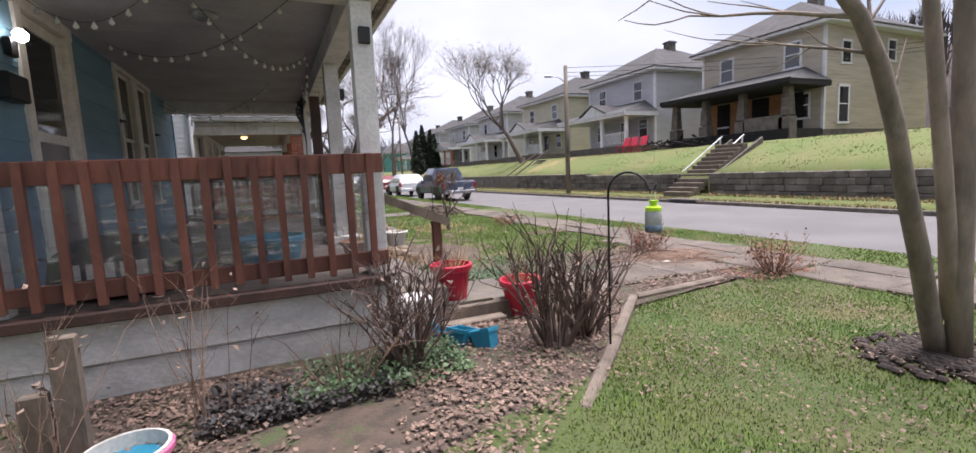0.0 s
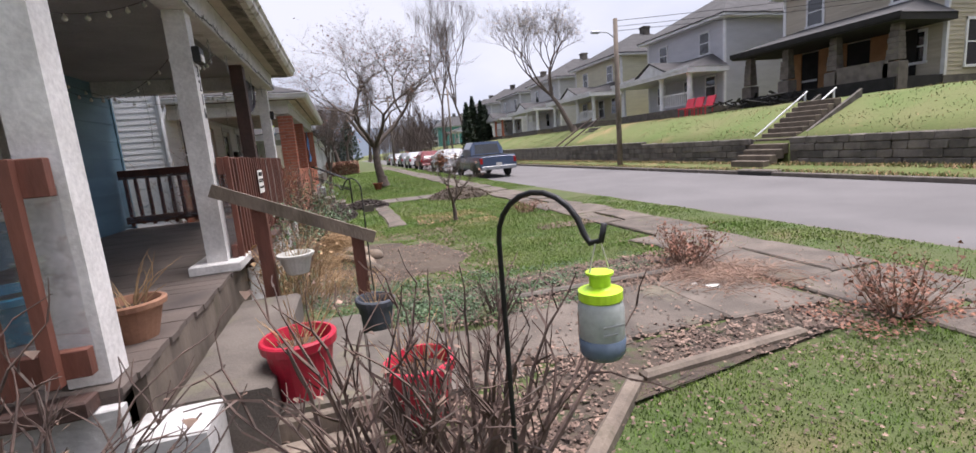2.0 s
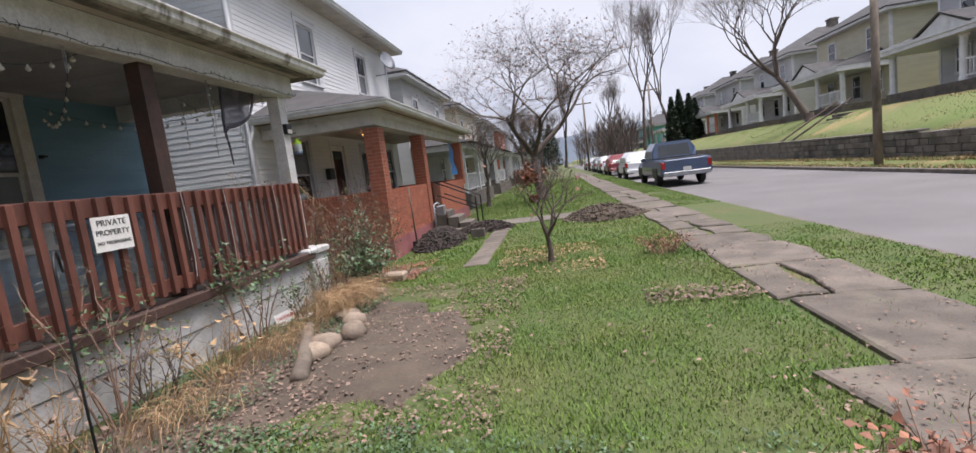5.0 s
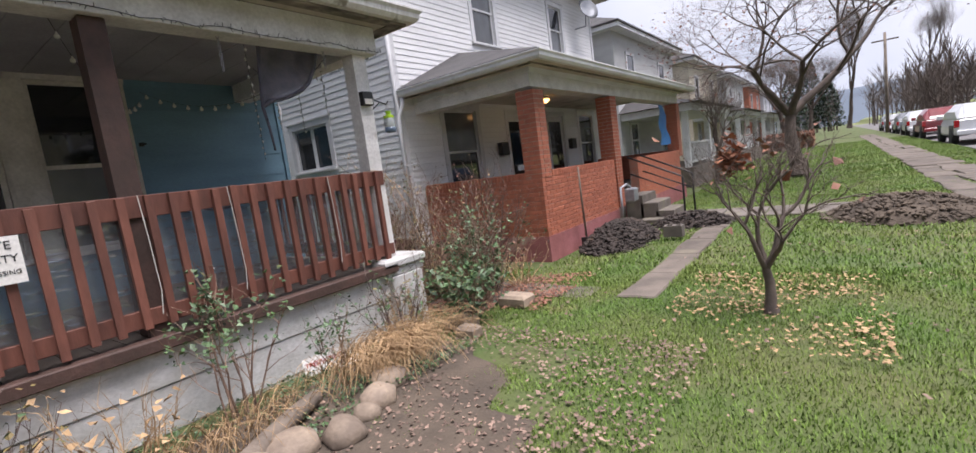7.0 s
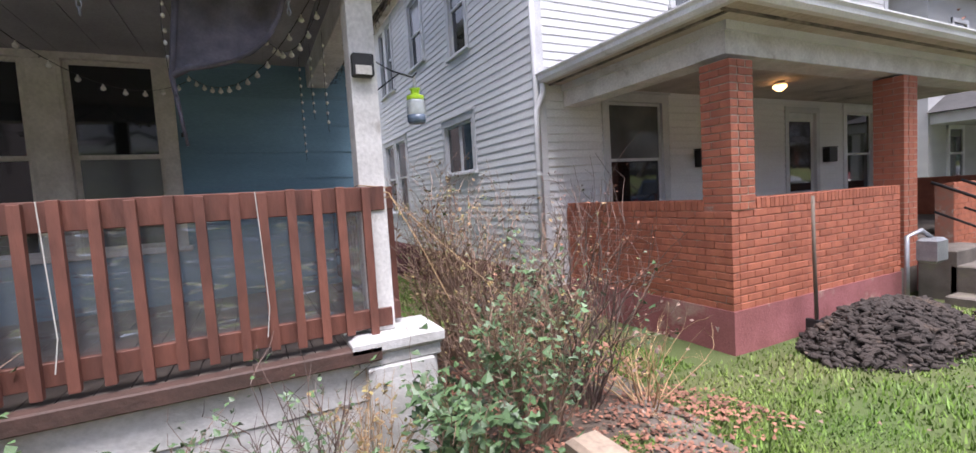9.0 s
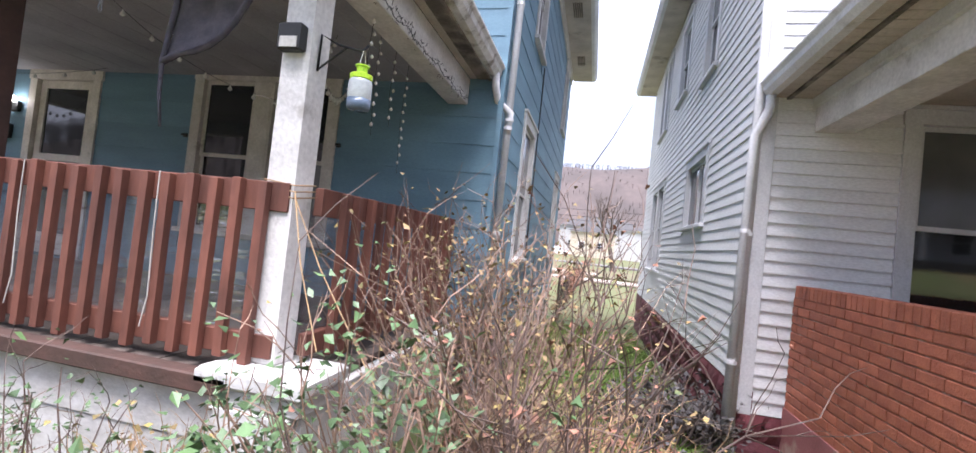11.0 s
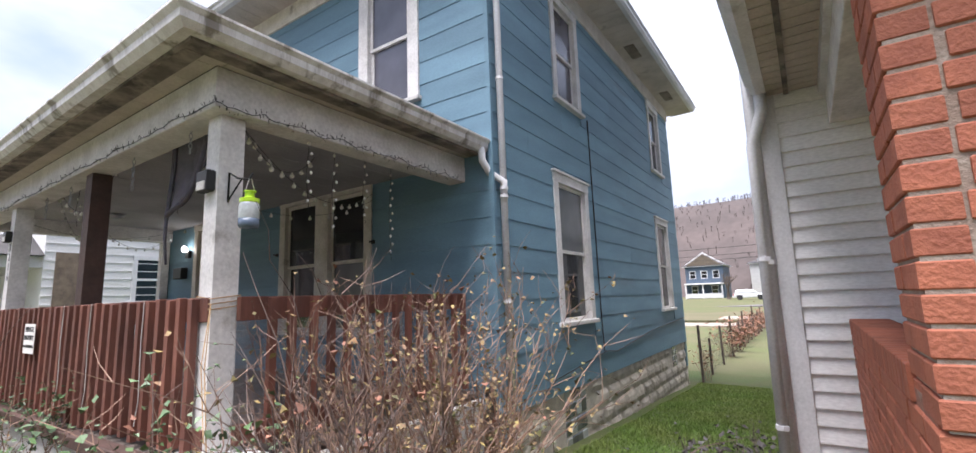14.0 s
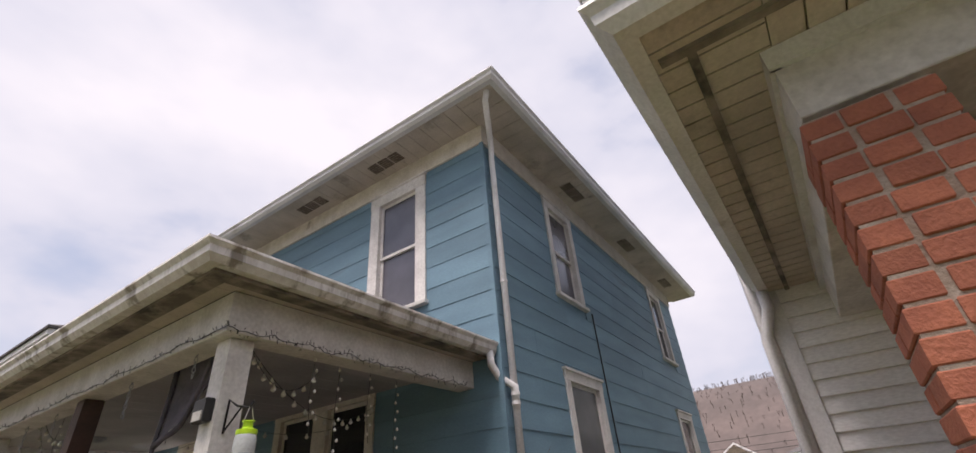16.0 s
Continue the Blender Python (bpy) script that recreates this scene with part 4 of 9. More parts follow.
# soffit, gutter, roof
SX, SY0, SY1, SZ = 1.17, 3.60, 10.74, BEAM + 0.25
g = Geo()
for s in np.arange(BX1, SX, 0.30):
    g.box(s + 0.003, min(s + 0.298, SX), 10.53, SY1, SZ, SZ + 0.015)
for s in np.arange(SY0, SY1, 0.30):
    g.box(0.93, SX, s + 0.003, min(s + 0.298, 10.53), SZ + 0.001, SZ + 0.016)
g.box(BX1, SX, SY0, PY0 + 0.03, SZ, SZ + 0.015)
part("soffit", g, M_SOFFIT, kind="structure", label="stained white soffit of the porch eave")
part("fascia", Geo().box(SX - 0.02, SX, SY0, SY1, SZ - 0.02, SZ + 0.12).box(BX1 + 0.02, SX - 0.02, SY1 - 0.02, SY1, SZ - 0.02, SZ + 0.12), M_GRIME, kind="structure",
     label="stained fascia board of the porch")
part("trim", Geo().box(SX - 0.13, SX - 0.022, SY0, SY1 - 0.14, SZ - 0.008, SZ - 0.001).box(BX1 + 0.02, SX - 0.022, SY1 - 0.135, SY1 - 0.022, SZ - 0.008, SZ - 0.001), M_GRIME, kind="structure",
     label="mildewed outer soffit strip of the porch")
gutter("gutter", [(SX, SY0), (SX, SY1), (BX1 + 0.02, SY1)], M_GUTTER, "streaked white gutter along the porch eave", SZ)
vs = [(BX1, SY0 - 0.04, SZ + 0.10), (SX + 0.05, SY0 - 0.04, SZ + 0.10), (SX + 0.05, SY1 + 0.04, SZ + 0.10), (BX1, SY1 + 0.04, SZ + 0.10),
      (BX1, SY0 - 0.04, SZ + 0.13), (SX + 0.05, SY0 - 0.04, SZ + 0.13), (SX + 0.05, SY1 + 0.04, SZ + 0.13), (BX1, SY1 + 0.04, SZ + 0.13),
      (BX1, SY0 + 1.9, SZ + 0.62), (BX1, SY1 - 1.9, SZ + 0.62)]
part("roof", Geo().add(vs, [(3, 2, 1, 0), (0, 1, 5, 4), (1, 2, 6, 5), (2, 3, 7, 6), (4, 5, 8), (5, 6, 9, 8), (6, 7, 9), (0, 4, 8, 9, 7, 3)]), M_SHINGLE,
     kind="structure", label="low shingle hip roof of the porch")
downspout("downspout", [(BX1 + 0.10, SY1 + 0.06, SZ + 0.03), (BX1 + 0.10, SY1 + 0.07, SZ - 0.10), (BX1 + 0.0, SY1 + 0.08, SZ - 0.2), (NX + 0.02, NY + 0.02, SZ - 0.30), (NX, NY, SZ - 0.5)],
          "white curved pipe from the porch gutter to the downspout")


# railings
def railing(name, axis, at, a, b, top, out, label, material, pitch=0.155, low=None, film=True, skew=0.0, back=True):
    """Top and bottom boards with flat pickets nailed on the outside; each picket a part."""
    t = thing(name, ((at, (a + b) / 2, PF) if axis == "x" else ((a + b) / 2, at, PF)), label, "railing")
    low = low if low is not None else PF + 0.10

    def bx(g, s0, s1, u0, u1, q0, q1, c=0.004):
        if axis == "x":
            return g.box(at + out * u0, at + out * u1, s0, s1, q0, q1, c)
        return g.box(s0, s1, at + out * u0, at + out * u1, q0, q1, c)
    def sk(g):
        g.v = [(p[0] + skew * (p[1] - a), p[1], p[2]) for p in g.v]
        return g
    part("top_rail", sk(bx(Geo(), a, b, -0.045, 0, top - 0.14, top)), material, t)
    part("bottom_rail", sk(bx(Geo(), a, b, -0.045, 0, low - 0.02, low + 0.09)), material, t)
    s = a + 0.06
    rs = random.Random(int(a * 100) + 7)
    while s < b - 0.05:
        w = 0.045
        g = bx(Geo(), s - w / 2, s + w / 2, 0.002, 0.040, low - 0.05 + rs.uniform(-0.02, 0.02), top - 0.008 + rs.uniform(-0.006, 0.012))
        lean = rs.uniform(-0.008, 0.008)
        for i, p in enumerate(g.v):
            f = (p[2] - low) * lean / 0.8
            g.v[i] = (p[0], p[1] + f, p[2]) if axis == "x" else (p[0] + f, p[1], p[2])
        part("picket", sk(g), material, t)
        s += pitch * rs.uniform(0.93, 1.07)
    if film:
        n = 40
        vs, fs = [], []
        for i in range(n + 1):
            for j in range(9):
                q = a + (b - a) * i / n
                z = low + (top - 0.1 - low) * j / 8
                d = -0.055 + 0.012 * math.sin(i * 1.7 + j) * math.sin(j * 0.9 + i * 0.3)
                vs.append((at + out * d, q, z) if axis == "x" else (q, at + out * d, z))
        for i in range(n):
            for j in range(8):
                k = i * 9 + j
                fs.append((k, k + 1, k + 10, k + 9))
        part("plastic_sheet", sk(Geo().add(vs, fs)), M_FILM, t, "wrinkled clear plastic sheet stapled behind the pickets", smooth=True)
    return t


RT = 1.56
railing("porch_railing", "x", 0.948, 6.15, 10.43, RT, 1, "red-brown stained porch railing with flat pickets and plastic sheet behind", M_REDWOOD, pitch=0.138, skew=-0.020)
railing("porch_railing", "y", 3.93, -1.40, 0.86, RT, -1, "red-brown stained side railing of the porch with plastic sheet behind", M_REDWOOD, pitch=0.15)
railing("porch_railing", "y", 10.52, BX1 + 0.05, 0.72, RT, 1, "red-brown stained end railing of the porch above the shrubs", M_REDWOOD, pitch=0.15)
part("rail_post", Geo().box(0.79, 0.885, 8.28, 8.40, PF, RT - 0.12), M_DARKWOOD, kind="structure", label="dark square post behind the railing")

# ---- steps, handrail ----
steps = thing("porch_steps", (1.4, 5.3, 0), "worn concrete and timber steps up to the porch", "steps", kind="structure")


def worn_step(x0, x1, y0, y1, z0, z1, seed):
    """A concrete step whose edges are chipped and rounded unevenly along its length."""
    n, g = 15, Geo()
    for i in range(n + 1):
        y = y0 + (y1 - y0) * i / n
        e = [0.010 * noise.noise(Vector((y * 3.1, k * 2.3, seed))) + 0.006 * noise.noise(Vector((y * 11, k, seed))) for k in range(6)]
        c = 0.016 + abs(e[5]) * 1.6
        g.v += [(x0 + e[0], y, z0), (x0 + e[0], y, z1 - c), (x0 + c, y, z1 + e[1] * 0.5), (x1 - c, y, z1 + e[2] * 0.5 - 0.004), (x1 + e[3], y, z1 - c - abs(e[4])), (x1 + e[3], y, z0)]
    for i in range(n):
        for k in range(6):
            a, b = i * 6 + k, i * 6 + (k + 1) % 6
            g.f.append((a, b, b + 6, a + 6))
    g.f += [tuple(range(6))[::-1], tuple(range(n * 6, n * 6 + 6))]
    part("step", g, M_CONC, steps)


worn_step(0.97, 1.41, 4.2, 5.86, 0.10, 0.43, 1)
worn_step(1.41, 1.86, 4.26, 5.62, 0.05, 0.25, 2)
worn_step(1.86, 2.42, 4.35, 5.50, 0.0, 0.12, 3)
part("riser_board", Geo().box(0.86, 0.92, 4.2, 6.5, -0.05, 0.63, 0.006), M_GREYWOOD, steps)
part("side_timber", Geo().box(1.35, 2.25, 4.22, 4.34, 0.02, 0.22, 0.012), M_GREYWOOD, steps, "mossy grey timber edge")
part("side_timber", Geo().box(1.2, 1.9, 4.08, 4.2, -0.02, 0.12, 0.012), M_GREYWOOD, steps, "mossy grey timber edge")
part("cheek", Geo().box(0.88, 1.20, 3.92, 4.2, 0.0, 0.42, 0.012), M_DECKSIDE, steps, "white cheek board")
hr = thing("handrail", (1.5, 6.3, 0), "brown timber handrail sloping down beside the steps", "handrail")
g = Geo()
a_, b_ = Vector((0.87, 5.97, 1.31)), Vector((2.05, 5.93, 0.79))
d_ = (b_ - a_).normalized()
up_ = d_.cross(Vector((0, 1, 0))).normalized()
up_ = up_ if up_.z > 0 else -up_
s_ = Vector((0, 1, 0))
k = [a_ - s_ * 0.02 - up_ * 0.05, a_ + s_ * 0.02 - up_ * 0.05, a_ + s_ * 0.02 + up_ * 0.05, a_ - s_ * 0.02 + up_ * 0.05]
k2 = [p + (b_ - a_) for p in k]
g.add(k + k2, [(0, 1, 2, 3), (7, 6, 5, 4), (0, 4, 5, 1), (1, 5, 6, 2), (2, 6, 7, 3), (3, 7, 4, 0)])
part("rail", g, M_GREYWOOD, hr)
part("newel", Geo().box(1.13, 1.23, 5.99, 6.08, 0.25, 1.17, 0.006), M_REDWOOD, hr)
part("newel", Geo().box(1.86, 1.96, 5.96, 6.05, 0.0, 0.82, 0.006), M_REDWOOD, hr)

# ---- white neighbour house ----
WX, WY = -1.54, 13.12
WX0, WY1 = -11.0, 21.7
WT = 6.05
H_S = [(-4.87, -3.44, 1.85, 2.88), (-4.36, -3.48, 3.88, 5.62), (-6.6, -5.58, 4.25, 5.75), (-9.1, -7.8, 4.15, 5.9), (-9.15, -7.2, 1.12, 3.0)]
H_E = [(14.13, 15.38, 1.0, 2.78), (16.33, 17.28, 0.72, 2.70), (18.22, 19.25, 0.72, 2.70), (20.05, 21.22, 1.0, 2.76), (15.5, 16.5, 4.05, 5.6), (18.9, 19.82, 4.25, 5.6)]
wall_core("wall_south", "y", WY, -1, WX0, WX, -0.3, WT, H_S, M_VINYL)
wall_core("wall_east", "x", WX, 1, WY, WY1, -0.3, WT, H_E, M_VINYL)
wall_core("wall_west", "x", WX0, -1, WY, WY1, -0.3, WT, [], M_VINYL)
wall_core("wall_north", "y", WY1, 1, WX0, WX, -0.3, WT, [], M_VINYL)
v_s = thing("cladding", (-6, WY, 0.4), "white vinyl siding on the side of the neighbour house", "siding", kind="structure")
siding(v_s, "y", WY, -1, WX0, WX - 0.02, 0.40, WT, H_S, 0.115, M_VINYL, 0.016, seed=8, joined=True)
v_e = thing("cladding", (WX, 15, 0.4), "white vinyl siding on the front of the neighbour house", "siding", kind="structure")
siding(v_e, "x", WX, 1, WY + 0.08, 15.4, 0.22, 2.75, H_E, 0.105, M_VINYL, 0.021, seed=9)
siding(v_e, "x", WX, 1, 15.4, WY1, 0.22, 2.75, H_E, 0.105, M_VINYL, 0.021, seed=10, joined=True)
siding(v_e, "x", WX, 1, WY + 0.08, WY1, 2.75, WT, H_E, 0.105, M_VINYL, 0.014, seed=11, joined=True)
part("corner_strip", Geo().box(WX - 0.06, WX + 0.03, WY - 0.03, WY + 0.09, 0.2, WT).box(WX - 0.06, WX + 0.03, WY1 - 0.09, WY1 + 0.03, 0.2, WT), M_TRIMW, kind="structure",
     label="white vinyl corner posts")
part("foundation", Geo().box(WX0, WX + 0.02, WY - 0.015, WY + 0.1, -1.2, 0.39).box(WX - 0.1, WX + 0.025, WY + 0.1, WY + 0.4, -0.4, 0.21), M_MAROON, kind="structure",
     label="maroon painted rough block foundation")
nfound = thing("foundation", (WX, WY, -0.3), "maroon painted rock-faced block foundation", "foundation", kind="structure")
r_ = random.Random(31)


def rough_block(axis, at, out, a, b, z0, z1, material, parent):
    """One rock-faced block, its face broken and its edges drawn back."""
    vs, fs = [], []
    for i in range(7):
        for j in range(4):
            e = min(i, 6 - i, 1) * min(j, 3 - j, 1)
            s_, zz = a + (b - a) * i / 6, z0 + (z1 - z0) * j / 3
            d = at + out * (0.004 + (0.014 + r_.uniform(0, 0.022)) * e)
            vs.append((d, s_, zz) if axis == "x" else (s_, d, zz))
    for i in range(6):
        for j in range(3):
            k = i * 4 + j
            fs.append((k, k + 4, k + 5, k + 1) if (axis == "x") == (out > 0) else (k, k + 1, k + 5, k + 4))
    part("block", Geo().add(vs, fs), material, parent)


for row in range(3):
    zb = -0.42 + row * 0.21
    for a, b in (((WY - 0.01, WY + 0.4),) if row % 2 else ((WY - 0.01, WY + 0.2), (WY + 0.206, WY + 0.4))):
        rough_block("x", WX + 0.026, 1, a, b, zb + 0.004, zb + 0.204, M_MAROON, nfound)
for row in range(4):
    zb = -0.45 + row * 0.21
    x = WX + 0.02 - (0.2 if row % 2 else 0)
    while x > -9.5:
        rough_block("y", WY - 0.016, -1, x - 0.395, x, zb + 0.004, zb + 0.204, M_MAROON, nfound)
        x -= 0.4
window("y", WY, -1, *H_S[0], M_TRIMW, "small white sliding window in the vinyl wall", vertical=True, casing=0.12, sill=True)
for i in (1, 2):
    window("y", WY, -1, *H_S[i], M_TRIMW, "white upper sash window in the vinyl side wall", M_PANE2, M_PANE, group="side windows of the white house")
for i in (3, 4):
    a0, a1, z0, z1 = H_S[i]
    window("y", WY, -1, a0, (a0 + a1) / 2, z0, z1, M_TRIMW, "white sash window, one of a pair in the vinyl side wall", M_PANE2, M_PANE, group="side windows of the white house")
    window("y", WY, -1, (a0 + a1) / 2, a1, z0, z1, M_TRIMW, "white sash window, one of a pair in the vinyl side wall", M_PANE2, M_PANE, group="side windows of the white house")
window("x", WX, 1, *H_E[0], M_TRIMW, "white sash window on the brick porch with a pale curtain", M_PANE2, M_PANE, casing=0.12)
window("x", WX, 1, *H_E[3], M_TRIMW, "white sash window at the far end of the brick porch", M_PANE, M_PANE, casing=0.12)
window("x", WX, 1, *H_E[4], M_TRIMW, "white upper front sash window above the porch roof", M_PANE2, M_PANE2)
window("x", WX, 1, *H_E[5], M_TRIMW, "white upper front sash window above the porch roof", M_PANE, M_PANE2)
for y0, y1, lab in ((16.33, 17.28, "white storm door with a long dark glass"), (18.22, 19.25, "white front door with a wooden glazed leaf")):
    d = thing("door", (WX, (y0 + y1) / 2, 0.6), lab, "door", kind="structure")
    part("frame", Geo().box(WX - 0.06, WX + 0.03, y0, y0 + 0.1, 0.6, 2.6).box(WX - 0.06, WX + 0.03, y1 - 0.1, y1, 0.6, 2.6).box(WX - 0.06, WX + 0.034, y0, y1, 2.6, 2.7), M_TRIMW, d)
    lf = part("leaf", Geo().box(WX - 0.06, WX - 0.03, y0 + 0.1, y1 - 0.1, 0.6, 2.6), M_TRIMW, d)
    part("glass_light", Geo().box(WX - 0.03, WX - 0.024, y0 + 0.2, y1 - 0.2, 1.2, 2.45), M_PANE, lf)
for y in (16.05, 19.48):
    mb = thing("mailbox", (WX + 0.05, y, 1.5), "small black wall mailbox on the vinyl siding", "mailbox", "mailboxes")
    part("box", Geo().box(WX + 0.02, WX + 0.14, y - 0.13, y + 0.13, 1.70, 1.96, 0.01), M_BLACK, mb)
    part("lid", Geo().box(WX + 0.015, WX + 0.15, y - 0.135, y + 0.135, 1.965, 1.98), M_BLACK, mb)
# eaves, roof
part("soffit", Geo().box(WX0 - 0.4, WX + 0.5, WY - 0.42, WY1 + 0.4, WT, WT + 0.03), M_SOFFIT, kind="structure", label="white soffit of the neighbour house")
gutter("gutter", [(WX0 - 0.4, WY - 0.42), (WX + 0.5, WY - 0.42), (WX + 0.5, WY1 + 0.4)], M_TRIMW, "white gutter along the neighbour eave", WT + 0.0)
hip_roof("roof", WX0 - 0.45, WX + 0.55, WY - 0.47, WY1 + 0.45, WT + 0.11, 2.0, M_SHINGLE, "grey shingle roof of the neighbour house")
downspout("downspout", [(WX + 0.04, WY - 0.06, WT), (WX + 0.04, WY - 0.06, -0.2)], "white downspout at the corner of the neighbour house", 0.04)
dish = thing("satellite_dish", (WX, 20.6, 5.3), "grey satellite dish on the neighbour wall", "satellite dish")
part("arm", Geo().tube([(WX, 20.6, 5.1), (WX + 0.35, 20.6, 5.1), (WX + 0.38, 20.6, 5.45)], 0.02), M_STEEL, dish)
part("reflector", Geo().lathe([(0.02, 0), (0.2, 0.02), (0.32, 0.07), (0.33, 0.08), (0.2, 0.035)], 18).move(Matrix.Translation((WX + 0.45, 20.55, 5.5)) @ Euler((0.4, 1.2, 0)).to_matrix().to_4x4()), M_STEEL, dish, smooth=True)

# porch of the white house
EXF, YP = 0.90, 13.45       # outer faces of the brick
WB, WTOP, PT = 0.31, 1.30, 2.56
PG = -0.12
part("porch_floor", Geo().box(WX + 0.01, EXF - 0.2, YP + 0.2, 21.6, -0.2, 0.60), M_CONC, kind="structure", label="grey concrete floor of the brick porch")
part("foundation", Geo().box(WX + 0.03, EXF + 0.01, YP - 0.01, YP + 0.2, -0.4, WB).box(EXF - 0.22, EXF + 0.01, YP + 0.2, 16.35, -0.4, WB)
     .box(EXF - 0.22, EXF + 0.01, 17.25, 21.6, -0.4, WB), M_PINKBLOCK, kind="structure", label="pink painted block base of the brick porch")
CB = 0.069
brick_mesh = {}


def brick_obj(parent, x, y, z, lx, ly, lz=0.060):
    key = (round(lx, 3), round(ly, 3), round(lz, 3))
    if key not in brick_mesh:
        me = bpy.data.meshes.new("brick")
        g = Geo().box(-lx / 2, lx / 2, -ly / 2, ly / 2, -lz / 2, lz / 2, 0.004)
        me.from_pydata(g.v, [], g.f)
        me.materials.append(M_BRICK)
        brick_mesh[key] = me
    o = new("brick", brick_mesh[key])
    o.parent = parent
    o.location = Vector((x, y, z)) - where(parent)
    o.rotation_euler = (0, 0, rnd.uniform(-0.006, 0.006))
    return o


def brick_face(parent, axis, face, out, a, b, z0, rows, near=None, skip=()):
    """Running bond on one face: bricks sunk 85 mm in and 7 mm proud of the mortar core behind. Far ones are joined."""
    g = Geo()
    L, H = 0.203, CB
    for r in range(rows):
        z = z0 + (r + 0.5) * H
        s = a - (L / 2 if r % 2 else 0)
        while s < b - 0.01:
            s0, s1 = max(s, a), min(s + L, b)
            s += L
            if s1 - s0 < 0.04:
                continue
            m_, l_ = (s0 + s1) / 2, s1 - s0 - 0.009
            d = rnd.uniform(-0.0015, 0.0015)
            if axis == "y":
                c = (m_, face - out * (0.045 - d), z)
                sz = (l_, 0.09)
            else:
                c = (face - out * (0.045 - d), m_, z)
                sz = (0.09, l_)
            if near is None or near[0] <= m_ <= near[1]:
                brick_obj(parent, *c, *sz)
            else:
                g.box(c[0] - sz[0] / 2, c[0] + sz[0] / 2, c[1] - sz[1] / 2, c[1] + sz[1] / 2, z - 0.030, z + 0.030)
    if g.v:
        part("bricks", g, M_BRICK, parent, kind="stuff")


rows_w = 13
core = 0.008
pw = thing("parapet", (0, YP, WB), "painted orange brick porch wall facing the blue house", "wall", kind="structure")
part("mortar", Geo().box(WX + 0.03, EXF - 0.04 - core, YP + core, YP + 0.19, WB, WTOP - 0.06), M_MORTAR, pw)
H_CAP = 0.10
BR0 = WTOP - H_CAP - rows_w * CB
brick_face(pw, "y", YP, -1, WX + 0.03, EXF + 0.0045, BR0, rows_w)
s = WX + 0.06
while s < EXF - 0.33:
    brick_obj(pw, s + 0.032, YP + 0.095, WTOP - 0.05, 0.056, 0.195, 0.096)
    s += 0.0655
pe = thing("parapet", (EXF, 15, WB), "painted orange brick porch wall facing the street", "wall", kind="structure")
part("mortar", Geo().box(EXF - 0.19, EXF - core, YP + 0.02, 16.30, WB, WTOP - 0.06), M_MORTAR, pe)
brick_face(pe, "x", EXF, 1, YP + 0.095, 16.35, BR0, rows_w)
s = YP + 0.34
while s < 16.33:
    brick_obj(pe, EXF - 0.095, s + 0.032, WTOP - 0.05, 0.195, 0.056, 0.096)
    s += 0.0655
pe2 = thing("parapet", (EXF, 19.5, WB), "painted orange brick porch wall beyond the steps", "wall", kind="structure")
part("mortar", Geo().box(EXF - 0.19, EXF - core, 17.70, 21.2, WB, WTOP - 0.06), M_MORTAR, pe2)
brick_face(pe2, "x", EXF, 1, 17.70, 21.2, BR0, rows_w + 1, near=(0, 0))
part("wall_cap", Geo().box(WX + 0.03, EXF - 0.19, 21.2, 21.39, WB, WTOP), M_BRICK, kind="structure", label="painted brick end wall of the porch")


def pillar(x1, y0, z0, rows, near, w=0.31, label="painted orange brick pillar of the porch"):
    """A pillar two bricks square; x1 is its outer and y0 its near face."""
    p = thing("pillar", (x1 - w / 2, y0 + w / 2, z0), label, "pillar", "brick pillars", kind="structure")
    x0, y1 = x1 - w, y0 + w
    part("mortar", Geo().box(x0 + core, x1 - core, y0 + core, y1 - core, z0, z0 + rows * CB), M_MORTARP, p)
    g = Geo()
    for r in range(rows):
        z = z0 + (r + 0.5) * CB
        o = 0.5 * (r % 2)
        def lay(cx, cy, sx, sy):
            d = rnd.uniform(-0.002, 0.003)
            if near:
                brick_obj(p, cx, cy, z, sx + d, sy + d)
            else:
                g.box(cx - sx / 2, cx + sx / 2, cy - sy / 2, cy + sy / 2, z - 0.030, z + 0.030)
        L, B = 0.203, w - 0.203
        d_ = 0.045
        if r % 2:
            runs = ((x0, x0 + L), (x0 + L, x1)), ((y0, y0 + B), (y0 + B, y1))
        else:
            runs = ((x0, x0 + B), (x0 + B, x1)), ((y0, y0 + L), (y0 + L, y1))
        for a0, a1 in runs[0]:
            for cy in (y0 + d_, y1 - d_):
                lay((a0 + a1) / 2, cy, a1 - a0 - 0.009, 0.09)
        for a0, a1 in runs[1]:
            q0, q1 = max(a0, y0 + 0.094), min(a1, y1 - 0.094)
            if q1 - q0 > 0.03:
                for cx in (x0 + d_, x1 - d_):
                    lay(cx, (q0 + q1) / 2, 0.09, q1 - q0 - 0.006)
    if g.v:
        part("bricks", g, M_BRICK, p, kind="stuff")
    return p


prow = int(round((PT - WTOP) / CB))
pillar(EXF + 0.012, YP + 0.008, WTOP - H_CAP, prow + 1, True)
pillar(EXF + 0.012, 16.42, 0.33, int((PT - 0.33) / CB), False)
pillar(EXF + 0.012, 21.2, WTOP - 3 * CB, prow + 3, False)
